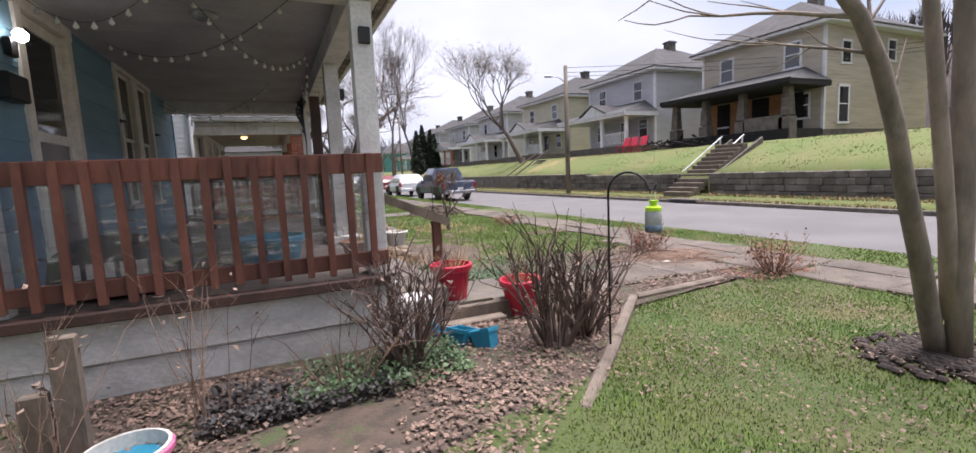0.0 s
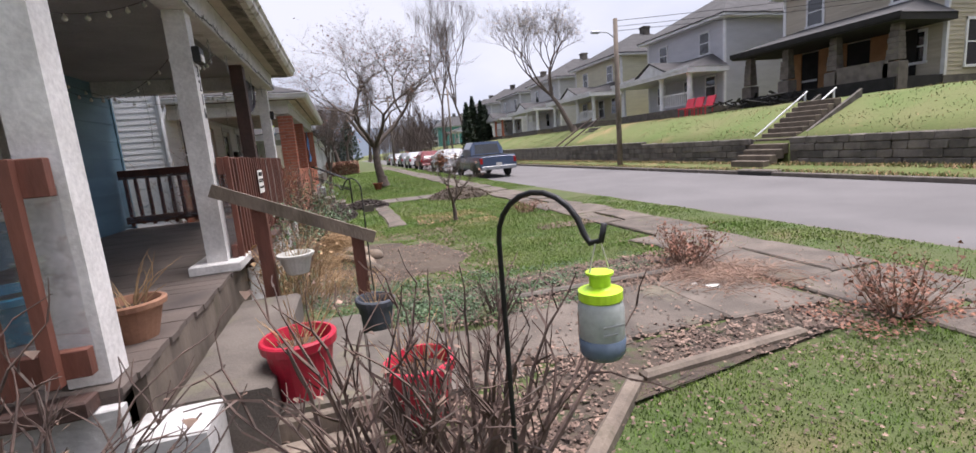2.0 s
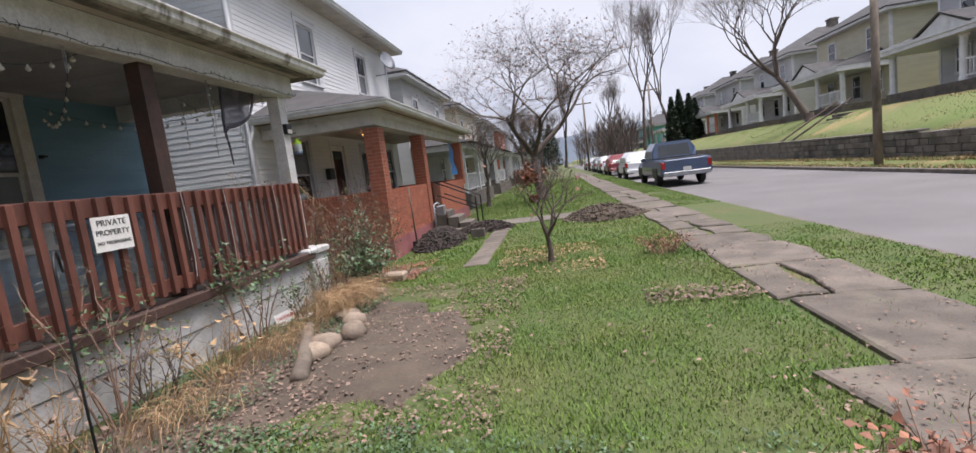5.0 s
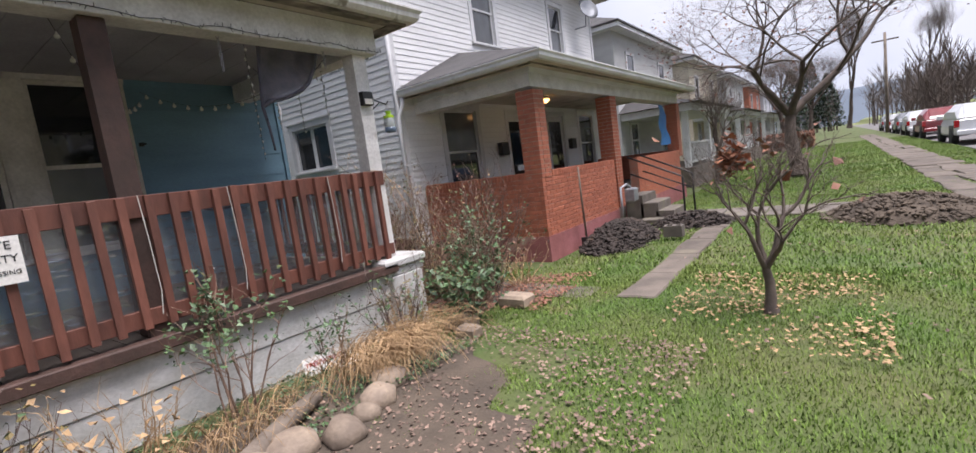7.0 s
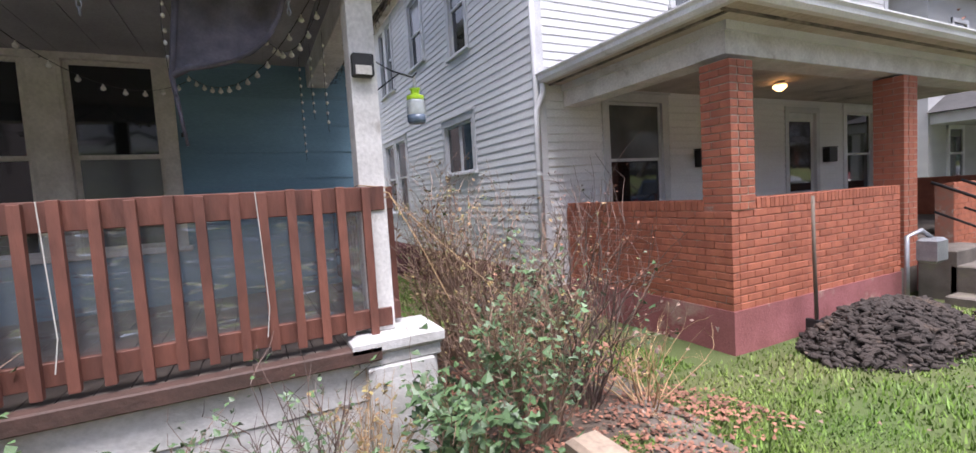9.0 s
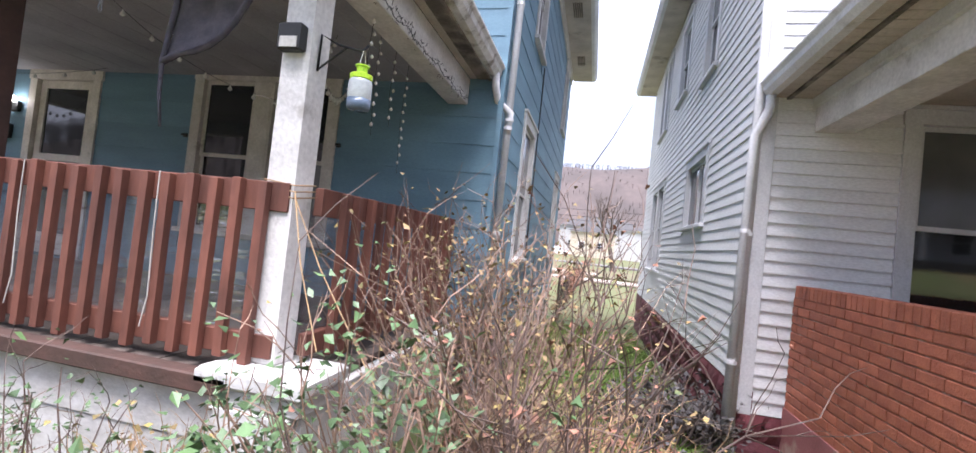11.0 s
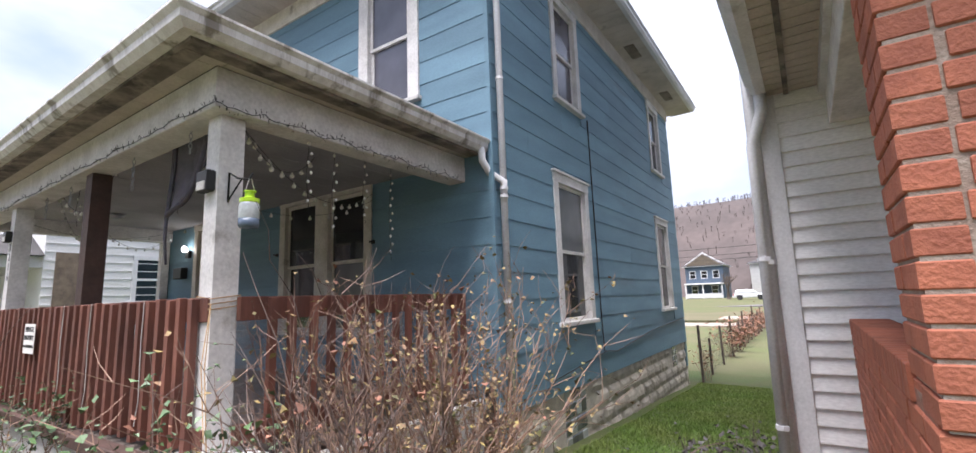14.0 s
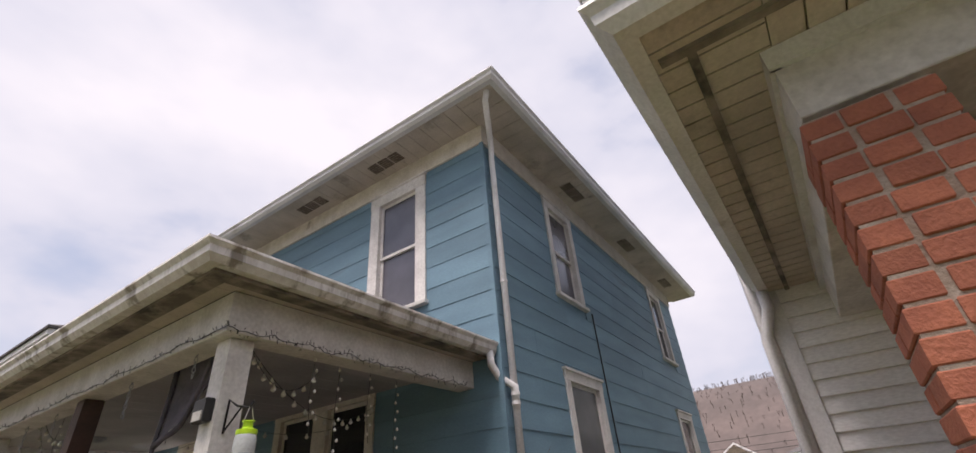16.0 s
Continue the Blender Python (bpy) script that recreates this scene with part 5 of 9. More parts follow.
# beam, ceiling, soffit and roof of that porch
WBM = PT
part("beam", Geo().box(EXF - 0.36, EXF - 0.04, YP + 0.03, 21.55, WBM, WBM + 0.28, 0.004), M_WHITE, kind="structure", label="cream painted beam of the brick porch")
part("beam", Geo().box(WX + 0.02, EXF - 0.36, YP + 0.05, YP + 0.33, WBM, WBM + 0.28, 0.004), M_WHITE, kind="structure", label="cream painted end beam of the brick porch")
g = Geo()
for s in np.arange(WX + 0.02, EXF - 0.36, 0.15):
    g.box(s, min(s + 0.147, EXF - 0.36), YP + 0.33, 21.5, WBM + 0.26, WBM + 0.275)
g.box(WX + 0.02, EXF - 0.36, YP + 0.33, 21.5, WBM + 0.276, WBM + 0.30)
part("ceiling", g, M_SOFFIT, kind="structure", label="pale board ceiling of the brick porch")
WSX, WSY = 1.20, 13.17
g = Geo()
for s in np.arange(WX + 0.02, WSX, 0.105):
    g.box(s + 0.004, min(s + 0.101, WSX), WSY, YP + 0.05, WBM + 0.28, WBM + 0.292)
for s in np.arange(YP + 0.05, 21.9, 0.105):
    g.box(EXF - 0.04, WSX, s + 0.004, s + 0.101, WBM + 0.281, WBM + 0.293)
g.box(WX + 0.02, WSX, WSY + 0.01, 21.9, WBM + 0.299, WBM + 0.314)
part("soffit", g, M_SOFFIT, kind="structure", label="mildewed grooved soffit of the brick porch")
part("trim", Geo().box(WX + 0.03, EXF - 0.03, YP + 0.015, YP + 0.05, WBM + 0.2, WBM + 0.28).box(EXF - 0.04, EXF - 0.015, YP + 0.015, 21.5, WBM + 0.2, WBM + 0.279), M_TRIMW, kind="structure",
     label="narrow white trim strips over the beam")
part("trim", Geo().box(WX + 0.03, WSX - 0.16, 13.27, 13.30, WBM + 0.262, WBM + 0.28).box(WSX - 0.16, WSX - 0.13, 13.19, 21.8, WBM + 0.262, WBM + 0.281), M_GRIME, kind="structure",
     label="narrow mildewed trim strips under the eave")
gutter("gutter", [(WX + 0.05, WSY), (WSX, WSY), (WSX, 21.95)], M_TRIMW, "white gutter along the brick porch eave", WBM + 0.27)
z_ = WBM + 0.385
vs = [(WX, WSY - 0.05, z_), (WSX + 0.05, WSY - 0.05, z_), (WSX + 0.05, 22.0, z_), (WX, 22.0, z_),
      (WX, WSY - 0.05, z_ + 0.03), (WSX + 0.05, WSY - 0.05, z_ + 0.03), (WSX + 0.05, 22.0, z_ + 0.03), (WX, 22.0, z_ + 0.03), (WX, WSY + 1.8, z_ + 0.85), (WX, 20.2, z_ + 0.85)]
part("roof", Geo().add(vs, [(3, 2, 1, 0), (0, 1, 5, 4), (1, 2, 6, 5), (2, 3, 7, 6), (4, 5, 8), (5, 6, 9, 8), (6, 7, 9), (0, 4, 8, 9, 7, 3)]), M_SHINGLE,
     kind="structure", label="low dark shingle roof of the brick porch")
downspout("downspout", [(WX + 0.10, WSY - 0.04, WBM + 0.27), (WX + 0.10, WSY - 0.04, WBM + 0.15), (WX + 0.05, WY - 0.07, WBM - 0.05), (WX + 0.05, WY - 0.10, -0.2)],
          "white porch downspout at the neighbour house corner", 0.04)
lampw = thing("ceiling_lamp", (-0.57, 16.55, WBM + 0.2), "lit amber glass ceiling lamp on the brick porch", "lamp")
part("base", Geo().lathe([(0.07, 0.25), (0.08, 0.22), (0.03, 0.20)], 14, (-0.57, 16.55, WBM)), M_STEEL, lampw)
part("shade", Geo().lathe([(0.09, 0.20), (0.085, 0.17), (0.04, 0.13), (0.01, 0.12)], 14, (-0.57, 16.55, WBM)), glow("amber_glass", (1.0, 0.50, 0.16), 2.0), lampw, smooth=True)
wsteps = thing("porch_steps", (1.4, 17.2, 0), "grey concrete steps to the brick porch", "steps", kind="structure")
for i in range(3):
    part("step", Geo().box(0.85 + i * 0.3, 1.2 + i * 0.3, 16.9, 17.8, -0.1, 0.5 - i * 0.17, 0.012), M_CONC, wsteps)
for y in (16.95, 17.75):
    r = thing("handrail", (1.4, y, 0.3), "black metal pipe handrail on the porch steps", "handrail", "handrails of the brick porch")
    part("pipe", Geo().tube([(0.95, y, 1.3), (1.9, y, 0.85), (2.0, y, 0.8), (2.0, y, 0.0)], 0.02), M_IRON, r, smooth=True)
    part("lower_pipe", Geo().tube([(0.98, y, 0.95), (1.98, y, 0.5)], 0.016), M_IRON, r, smooth=True)


# ---- houses across the street ----
def far_house(x, y0, y1, zg, depth, wall_m, porch_m, label, charred=False, rise=2.3, gable=True, wtop=5.3, pw=2.6, trim_m=None, full=True):
    """A two-storey house with a hip roof and a front porch that faces the street (towards -x)."""
    trim_m = trim_m or M_TRIMW
    h = thing("house", ((x + depth / 2), (y0 + y1) / 2, zg), label, "house", "houses across the street")
    x1 = x + depth
    zt = zg + wtop
    part("foundation", Geo().box(x - 0.02, x1, y0 - 0.02, y1 + 0.02, zg - 0.6, zg + 0.5), M_STONE, h)
    body = part("wall", Geo().box(x, x1, y0, y1, zg + 0.5, zt), wall_m, h)
    g = Geo()
    z = zg + 0.52
    while z < zt - 0.1:
        g.box(x - 0.02, x - 0.001, y0, y1, z, z + 0.02)
        g.box(x - 0.02, x1, y0 - 0.02, y0 - 0.001, z, z + 0.02)
        z += 0.16
    part("siding_relief", g, wall_m, body, kind="stuff")
    part("corner_board", Geo().box(x - 0.035, x + 0.1, y0 - 0.035, y0 + 0.1, zg + 0.5, zt), trim_m, h)
    part("corner_board", Geo().box(x - 0.035, x + 0.1, y1 - 0.1, y1 + 0.035, zg + 0.5, zt), trim_m, h)
    part("eave", Geo().box(x - 0.5, x1 + 0.5, y0 - 0.5, y1 + 0.5, zt, zt + 0.14), trim_m, h)
    hip_roof("roof", x - 0.55, x1 + 0.55, y0 - 0.55, y1 + 0.55, zt + 0.142, rise, M_SHINGLE, "", h)
    part("chimney", Geo().box(x + depth * 0.5, x + depth * 0.5 + 0.6, (y0 + y1) / 2 - 0.3, (y0 + y1) / 2 + 0.3, zt + 1, zt + rise + 0.7)
         .box(x + depth * 0.5 - 0.06, x + depth * 0.5 + 0.66, (y0 + y1) / 2 - 0.36, (y0 + y1) / 2 + 0.36, zt + rise + 0.55, zt + rise + 0.65), M_STONE, h)

    def win(axis, c, z0, z1, w=0.9):
        g, gp = Geo(), Geo()
        if axis == "x":
            wn_ = part("window", Geo().box(x - 0.05, x - 0.0, c - w / 2, c - w / 2 + 0.09, z0, z1).box(x - 0.05, x, c + w / 2 - 0.09, c + w / 2, z0, z1)
                       .box(x - 0.055, x, c - w / 2, c + w / 2, z1 - 0.1, z1).box(x - 0.07, x, c - w / 2 - 0.04, c + w / 2 + 0.04, z0 - 0.05, z0 + 0.05)
                       .box(x - 0.04, x, c - w / 2, c + w / 2, (z0 + z1) / 2 - 0.025, (z0 + z1) / 2 + 0.025), trim_m, h)
            part("pane", gp.box(x - 0.028, x - 0.022, c - w / 2 + 0.09, c + w / 2 - 0.09, z0 + 0.05, z1 - 0.1), M_PANE, wn_)
        else:
            wn_ = part("window", Geo().box(c - w / 2, c - w / 2 + 0.09, y0 - 0.05, y0, z0, z1).box(c + w / 2 - 0.09, c + w / 2, y0 - 0.05, y0, z0, z1)
                       .box(c - w / 2, c + w / 2, y0 - 0.055, y0, z1 - 0.1, z1).box(c - w / 2 - 0.04, c + w / 2 + 0.04, y0 - 0.07, y0, z0 - 0.05, z0 + 0.05)
                       .box(c - w / 2, c + w / 2, y0 - 0.04, y0, (z0 + z1) / 2 - 0.025, (z0 + z1) / 2 + 0.025), trim_m, h)
            part("pane", gp.box(c - w / 2 + 0.09, c + w / 2 - 0.09, y0 - 0.028, y0 - 0.022, z0 + 0.05, z1 - 0.1), M_PANE, wn_)
    w = y1 - y0
    for f in (0.22, 0.76):
        win("x", y0 + w * f, zg + 3.6, zg + 4.9)
    for f in (0.15, 0.42, 0.8):
        win("x", y0 + w * f, zg + 0.9 if f == 0.42 else zg + 1.1, zg + 2.35)
    if charred:
        win("y", x + 1.6, zg + 3.6, zg + 4.7, 0.8)
        win("y", x + depth * 0.6, zg + 3.9, zg + 5.0, 0.8)
        win("y", x + 1.5, zg + 0.8, zg + 2.6, 0.9)
    # porch
    px = x - pw
    pb = zg + 2.4
    part("porch_floor", Geo().box(px, x, y0, y1, zg - 0.4, zg + 0.55), M_CONC if not charred else M_CHAR, h)
    roofm = M_SHINGLE
    vs = [(px - 0.4, y0 - 0.35, pb + 0.3), (x, y0 - 0.35, pb + 0.3), (x, y1 + 0.35, pb + 0.3), (px - 0.4, y1 + 0.35, pb + 0.3),
          (x, y0 + 0.9, pb + 1.15), (x, y1 - 0.9, pb + 1.15)]
    part("porch_roof", Geo().add(vs, [(0, 1, 4), (0, 4, 5, 3), (3, 5, 2), (3, 2, 1, 0)]), roofm, h)
    if not charred:
        part("porch_beam", Geo().box(px - 0.38, x, y0 - 0.33, y1 + 0.33, pb, pb + 0.295).box(px - 0.44, px - 0.385, y0 - 0.38, y1 + 0.38, pb + 0.18, pb + 0.33), trim_m, h)
        if gable:
            c = y0 + w * 0.42
            part("gable", Geo().prism([(c - 1.3, pb + 0.3), (c + 1.3, pb + 0.3), (c, pb + 0.95)], "x", px - 0.42, px + 1.4), trim_m, h)
            part("gable_roof", Geo().prism([(c - 1.45, pb + 0.3), (c, pb + 0.98), (c, pb + 1.06), (c - 1.5, pb + 0.36)], "x", px - 0.5, px + 1.9)
                 .prism([(c + 1.45, pb + 0.3), (c + 1.5, pb + 0.36), (c, pb + 1.06), (c, pb + 0.98)], "x", px - 0.5, px + 1.9), M_SHINGLE, h)
        for f in (0.03, 0.38, 0.97):
            c = y0 + w * f
            part("porch_post", Geo().lathe([(0.19, 0.0), (0.19, 0.1), (0.15, 0.14), (0.135, pb - zg - 0.7), (0.18, pb - zg - 0.62), (0.18, pb - zg - 0.55)], 12, (px + 0.2, c, zg + 0.55)), porch_m, h, smooth=False)
        bal = Geo().box(px + 0.16, px + 0.22, y0 + 0.3, y0 + w * 0.36, zg + 1.35, zg + 1.42).box(px + 0.16, px + 0.22, y0 + 0.3, y0 + w * 0.36, zg + 0.7, zg + 0.76)
        q = y0 + 0.4
        while q < y0 + w * 0.35:
            bal.box(px + 0.17, px + 0.21, q, q + 0.04, zg + 0.76, zg + 1.35)
            q += 0.16
        part("balustrade", bal, trim_m, h)
    else:
        part("porch_beam", Geo().box(px - 0.38, x, y0 - 0.33, y1 + 0.33, pb + 0.05, pb + 0.295).box(px - 0.44, px - 0.385, y0 - 0.38, y1 + 0.38, pb + 0.12, pb + 0.33), M_CHAR, h)
        part("burnt_wall", Geo().box(x - 0.06, x - 0.051, y0 + 0.9, y1, zg + 0.55, pb), M_CHAR, h, "charred wall under the porch")
        for c, wd in ((y0 + w * 0.30, 1.1), (y0 + w * 0.62, 1.3), (y0 + w * 0.9, 0.8)):
            part("boarded_window", Geo().box(x - 0.11, x - 0.062, c - wd / 2, c + wd / 2, zg + 0.7, zg + 2.55), M_PLY, h, "plywood board over an opening")
        rr = random.Random(3)
        for f in (0.03, 0.36, 0.68, 0.98):
            c = y0 + w * f
            part("pedestal", Geo().box(px + 0.1, px + 0.6, c - 0.27, c + 0.27, zg - 0.2, zg + 1.1, 0.03), M_CONC, h, "stone porch pedestal")
            g = Geo()
            zz = zg + 1.15
            while zz < pb:
                s = 0.21 - 0.05 * (zz - zg - 1.15)
                g.box(px + 0.35 - s + rr.uniform(-0.02, 0.02), px + 0.35 + s, c - s, c + s + rr.uniform(-0.02, 0.02), zz, min(zz + 0.2, pb + 0.05), 0.02)
                zz += 0.205
            part("porch_post", g, M_CONC, h, "sooty rough stone pillar")
        part("parapet", Geo().box(px + 0.1, px + 0.4, y0 + 0.3, y0 + w * 0.33, zg + 0.5, zg + 1.2), M_CONC, h)
        g = Geo()
        for i in range(60):
            cx, cy = px - rr.uniform(0.0, 1.6), y0 + w * 0.75 + rr.uniform(-2.3, 2.2)
            a = rr.uniform(0, 3)
            s = rr.uniform(0.1, 0.5)
            k0 = len(g.v)
            g.box(-s, s, -0.05, 0.05, -0.03, 0.03)
            g.move(Matrix.Translation((cx, cy, zg + 0.0 + rr.uniform(0.0, 0.5))) @ Euler((rr.uniform(-.5, .5), rr.uniform(-.5, .5), a)).to_matrix().to_4x4(), k0)
        part("debris", g, M_CHAR, h, "heap of burnt timber", kind="stuff")
    return h


M_WALLA = mat("pale_grey_clapboard", (0.52, 0.52, 0.55), (0.46, 0.46, 0.49), scale=1.0, rough=0.7, bump=0.15, stretch=(1, 1, 4))
M_WALLB = mat("cream_clapboard", (0.60, 0.57, 0.43), (0.52, 0.49, 0.37), scale=1.0, rough=0.7, bump=0.15, stretch=(1, 1, 4))
M_WALLC = mat("white_clapboard", (0.58, 0.58, 0.57), (0.50, 0.50, 0.50), scale=1.0, rough=0.7, bump=0.15, stretch=(1, 1, 4))
M_TEALW = mat("teal_clapboard", (0.10, 0.32, 0.30), (0.08, 0.26, 0.25), scale=1.0, rough=0.7)
far_house(24.0, 14.6, 21.5, 2.2, 9, M_TANSIDE, M_CONC, "tan two-storey house with a fire-charred boarded porch", charred=True)
far_house(23.2, 24.6, 31.6, 2.15, 9, M_WALLA, M_TRIMW, "pale grey two-storey house with a pedimented white porch", pw=2.4)
far_house(23.2, 35.0, 42.4, 2.15, 9, M_WALLB, M_TRIMW, "cream two-storey house with a white columned porch")
far_house(23.0, 45.6, 52.8, 2.1, 9, M_WALLC, M_TRIMW, "white two-storey house further up the street")
far_house(23.0, 56.3, 63.5, 2.0, 9, M_WALLC, M_BRICK, "white house with reddish porch posts")
far_house(23.0, 68.0, 75.0, 2.0, 9, M_WALLA, M_TRIMW, "grey-white house in the distance")
far_house(23.0, 79.0, 86.0, 1.8, 9, M_WALLC, M_TRIMW, "small white house far up the street", gable=False)
far_house(22.0, 104.0, 111.0, 1.0, 9, M_TEALW, M_TRIMW, "teal house far up the street", gable=False)
far_house(25.5, 2.0, 9.0, 2.3, 9, M_WALLC, M_TRIMW, "white house beyond the burnt one")

# bank wall along the far verge
bank = thing("retaining_wall", (15.8, 20, 0), "dark weathered stone retaining wall below the grass bank", "wall", kind="structure")
r_ = random.Random(21)
part("backing", Geo().box(15.86, 16.1, -10, 13.95, -0.1, 0.92).box(15.86, 16.1, 15.45, 110, -0.1, 0.92), M_STONE, bank)
gj = Geo()
stone_mesh = []
for i in range(14):
    w, hh = r_.uniform(0.34, 0.75), 0.225
    me = bpy.data.meshes.new("stone")
    g = Geo().box(0, 0.14, 0, w, 0, hh, 0.03)
    me.from_pydata([(a + r_.uniform(-0.012, 0.012), b + r_.uniform(-0.01, 0.01), c + r_.uniform(-0.01, 0.01)) for a, b, c in g.v], [], g.f)
    me.materials.append(M_STONE)
    stone_mesh.append((w, me))
for row in range(4):
    y = 5.0 - 0.2 * row
    while y < 62:
        w, me = r_.choice(stone_mesh)
        if not (13.95 < y + w and y < 15.45):
            if y < 30:
                o = new("stone", me)
                o.parent = bank
                o.location = Vector((15.76 + r_.uniform(-0.02, 0.02), y, 0.06 + row * 0.225)) - bank.location
            else:
                gj.box(15.76 + r_.uniform(-0.02, 0.02), 15.9, y, y + w - 0.015, 0.06 + row * 0.225, 0.28 + row * 0.225, 0.02)
        y += w + 0.012
part("stones", gj, M_STONE, bank, kind="stuff")
part("coping", Geo().box(15.72, 16.1, 22.0, 62, 0.965, 1.05, 0.02), M_STONE, bank)
# stairs up the bank
st = thing("stairs", (18, 16.3, 0.2), "mossy stone stairs up the bank to the burnt house", "stairs", kind="structure")
for i in range(12):
    part("step", Geo().box(14.85 + i * 0.27, 15.16 + i * 0.27, 14.05, 15.4, 0.0 + i * 0.14, 0.26 + i * 0.168, 0.02), M_GREYWOOD2, st)
for y, yr in ((14.0, 14.75), (15.45, 15.85)):
    part("side_wall", Geo().prism([(15.9, 0.1), (18.9, 1.9), (18.9, 2.35), (15.9, 0.75)], "y", y - 0.08, y + 0.02), M_STONE, st)
    h = thing("handrail", (18, y, 1.5), "white metal handrail beside the stairs up the bank", "handrail", "handrails on the bank")
    part("rail", Geo().tube([(16.3, yr, 0.95), (18.8, yr, 2.5)], 0.03, 8), M_TRIMW, h)
    part("post", Geo().tube([(16.4, yr, 0.4), (16.4, yr, 1.0)], 0.035, 8), M_TRIMW, h)
    part("post", Geo().tube([(18.7, yr, 1.6), (18.7, yr, 2.45)], 0.035, 8), M_TRIMW, h)
st2 = thing("stairs", (18, 35, 0.2), "dark stone stairs further along the bank", "stairs", kind="structure")
for i in range(11):
    part("step", Geo().box(15.8 + i * 0.28, 16.1 + i * 0.28, 31.0, 32.2, 0.0 + i * 0.17, 0.32 + i * 0.18, 0.02), M_STONE, st2)
for y in (31.0, 32.2):
    h = thing("handrail", (18, y, 1.5), "dark timber handrail on the bank stairs", "handrail", "handrails on the bank")
    part("rail", Geo().tube([(16.0, y, 1.0), (18.9, y, 2.8)], 0.05, 6), M_DARKWOOD, h)

# utility pole with street lamp and wires
pole = thing("utility_pole", (14.6, 22.0, 0.1), "weathered grey timber utility pole with a street lamp arm", "utility pole")
part("shaft", Geo().tube([(14.6, 22.0, -0.3), (14.6, 22.0, 6.75)], 0.13, 10, 0.10), M_GREYWOOD, pole, smooth=True)
part("lamp_arm", Geo().tube([(14.55, 22.0, 5.9), (14.2, 22.05, 6.15), (13.75, 22.1, 6.2)], 0.025), M_STEEL, pole)
part("lamp_head", Geo().box(13.4, 13.8, 22.02, 22.18, 6.12, 6.24, 0.03), M_STEEL, pole)
for i, (dz, dx) in enumerate(((6.65, 0.0), (6.4, 0.05), (6.2, -0.05))):
    pts = []
    for j in range(25):
        f = j / 24
        pts.append((14.6 + dx + 26 * f, 22.0 - 14 * f, dz - 1.2 * math.sin(math.pi * f) * 0.6 + 1.5 * f))
    w = thing("cable", (14.6, 22.0, dz), "thin dark overhead cable", "cable", "overhead cables")
    part("wire", Geo().tube(pts, 0.012, 4), M_BLACK, w)


# ---- vehicles ----
def wheel(parent, x, y, z, r=0.36, w=0.22):
    wv = part("wheel", Geo().lathe([(r - 0.14, -w / 2), (r - 0.03, -w / 2), (r, -w / 2 + 0.03), (r, w / 2 - 0.03), (r - 0.03, w / 2), (r - 0.14, w / 2)], 22)
              .move(Matrix.Translation((x, y, z)) @ Euler((0, radians(90), 0)).to_matrix().to_4x4()), M_TYRE, parent, smooth=False)
    part("rim", Geo().lathe([(0.03, w / 2 - 0.02), (r - 0.15, w / 2 - 0.03), (r - 0.14, -w / 2 + 0.03), (0.03, -w / 2 + 0.02)], 16)
         .move(Matrix.Translation((x, y, z)) @ Euler((0, radians(90), 0)).to_matrix().to_4x4()), M_STEEL, wv)


def loft(sections):
    """A body through cross-sections (y, half width low, half width high, z low, z high)."""
    g = Geo()
    n = 8
    for y, wl, wh, zl, zh in sections:
        zm = zl + (zh - zl) * 0.55
        g.v += [(-wl * 0.94, y, zl), (-wl, y, zl + 0.08), (-wl, y, zm), (-wh * 0.97, y, zh - 0.03), (-wh * 0.9, y, zh), (wh * 0.9, y, zh), (wh * 0.97, y, zh - 0.03), (wl, y, zm), (wl, y, zl + 0.08), (wl * 0.94, y, zl)]
    n = 10
    for i in range(len(sections) - 1):
        for j in range(n):
            a, b = i * n + j, i * n + (j + 1) % n
            g.f.append((a, a + n, b + n, b))
    g.f += [tuple(range(n)), tuple(range((len(sections) - 1) * n, len(sections) * n))[::-1]]
    return g


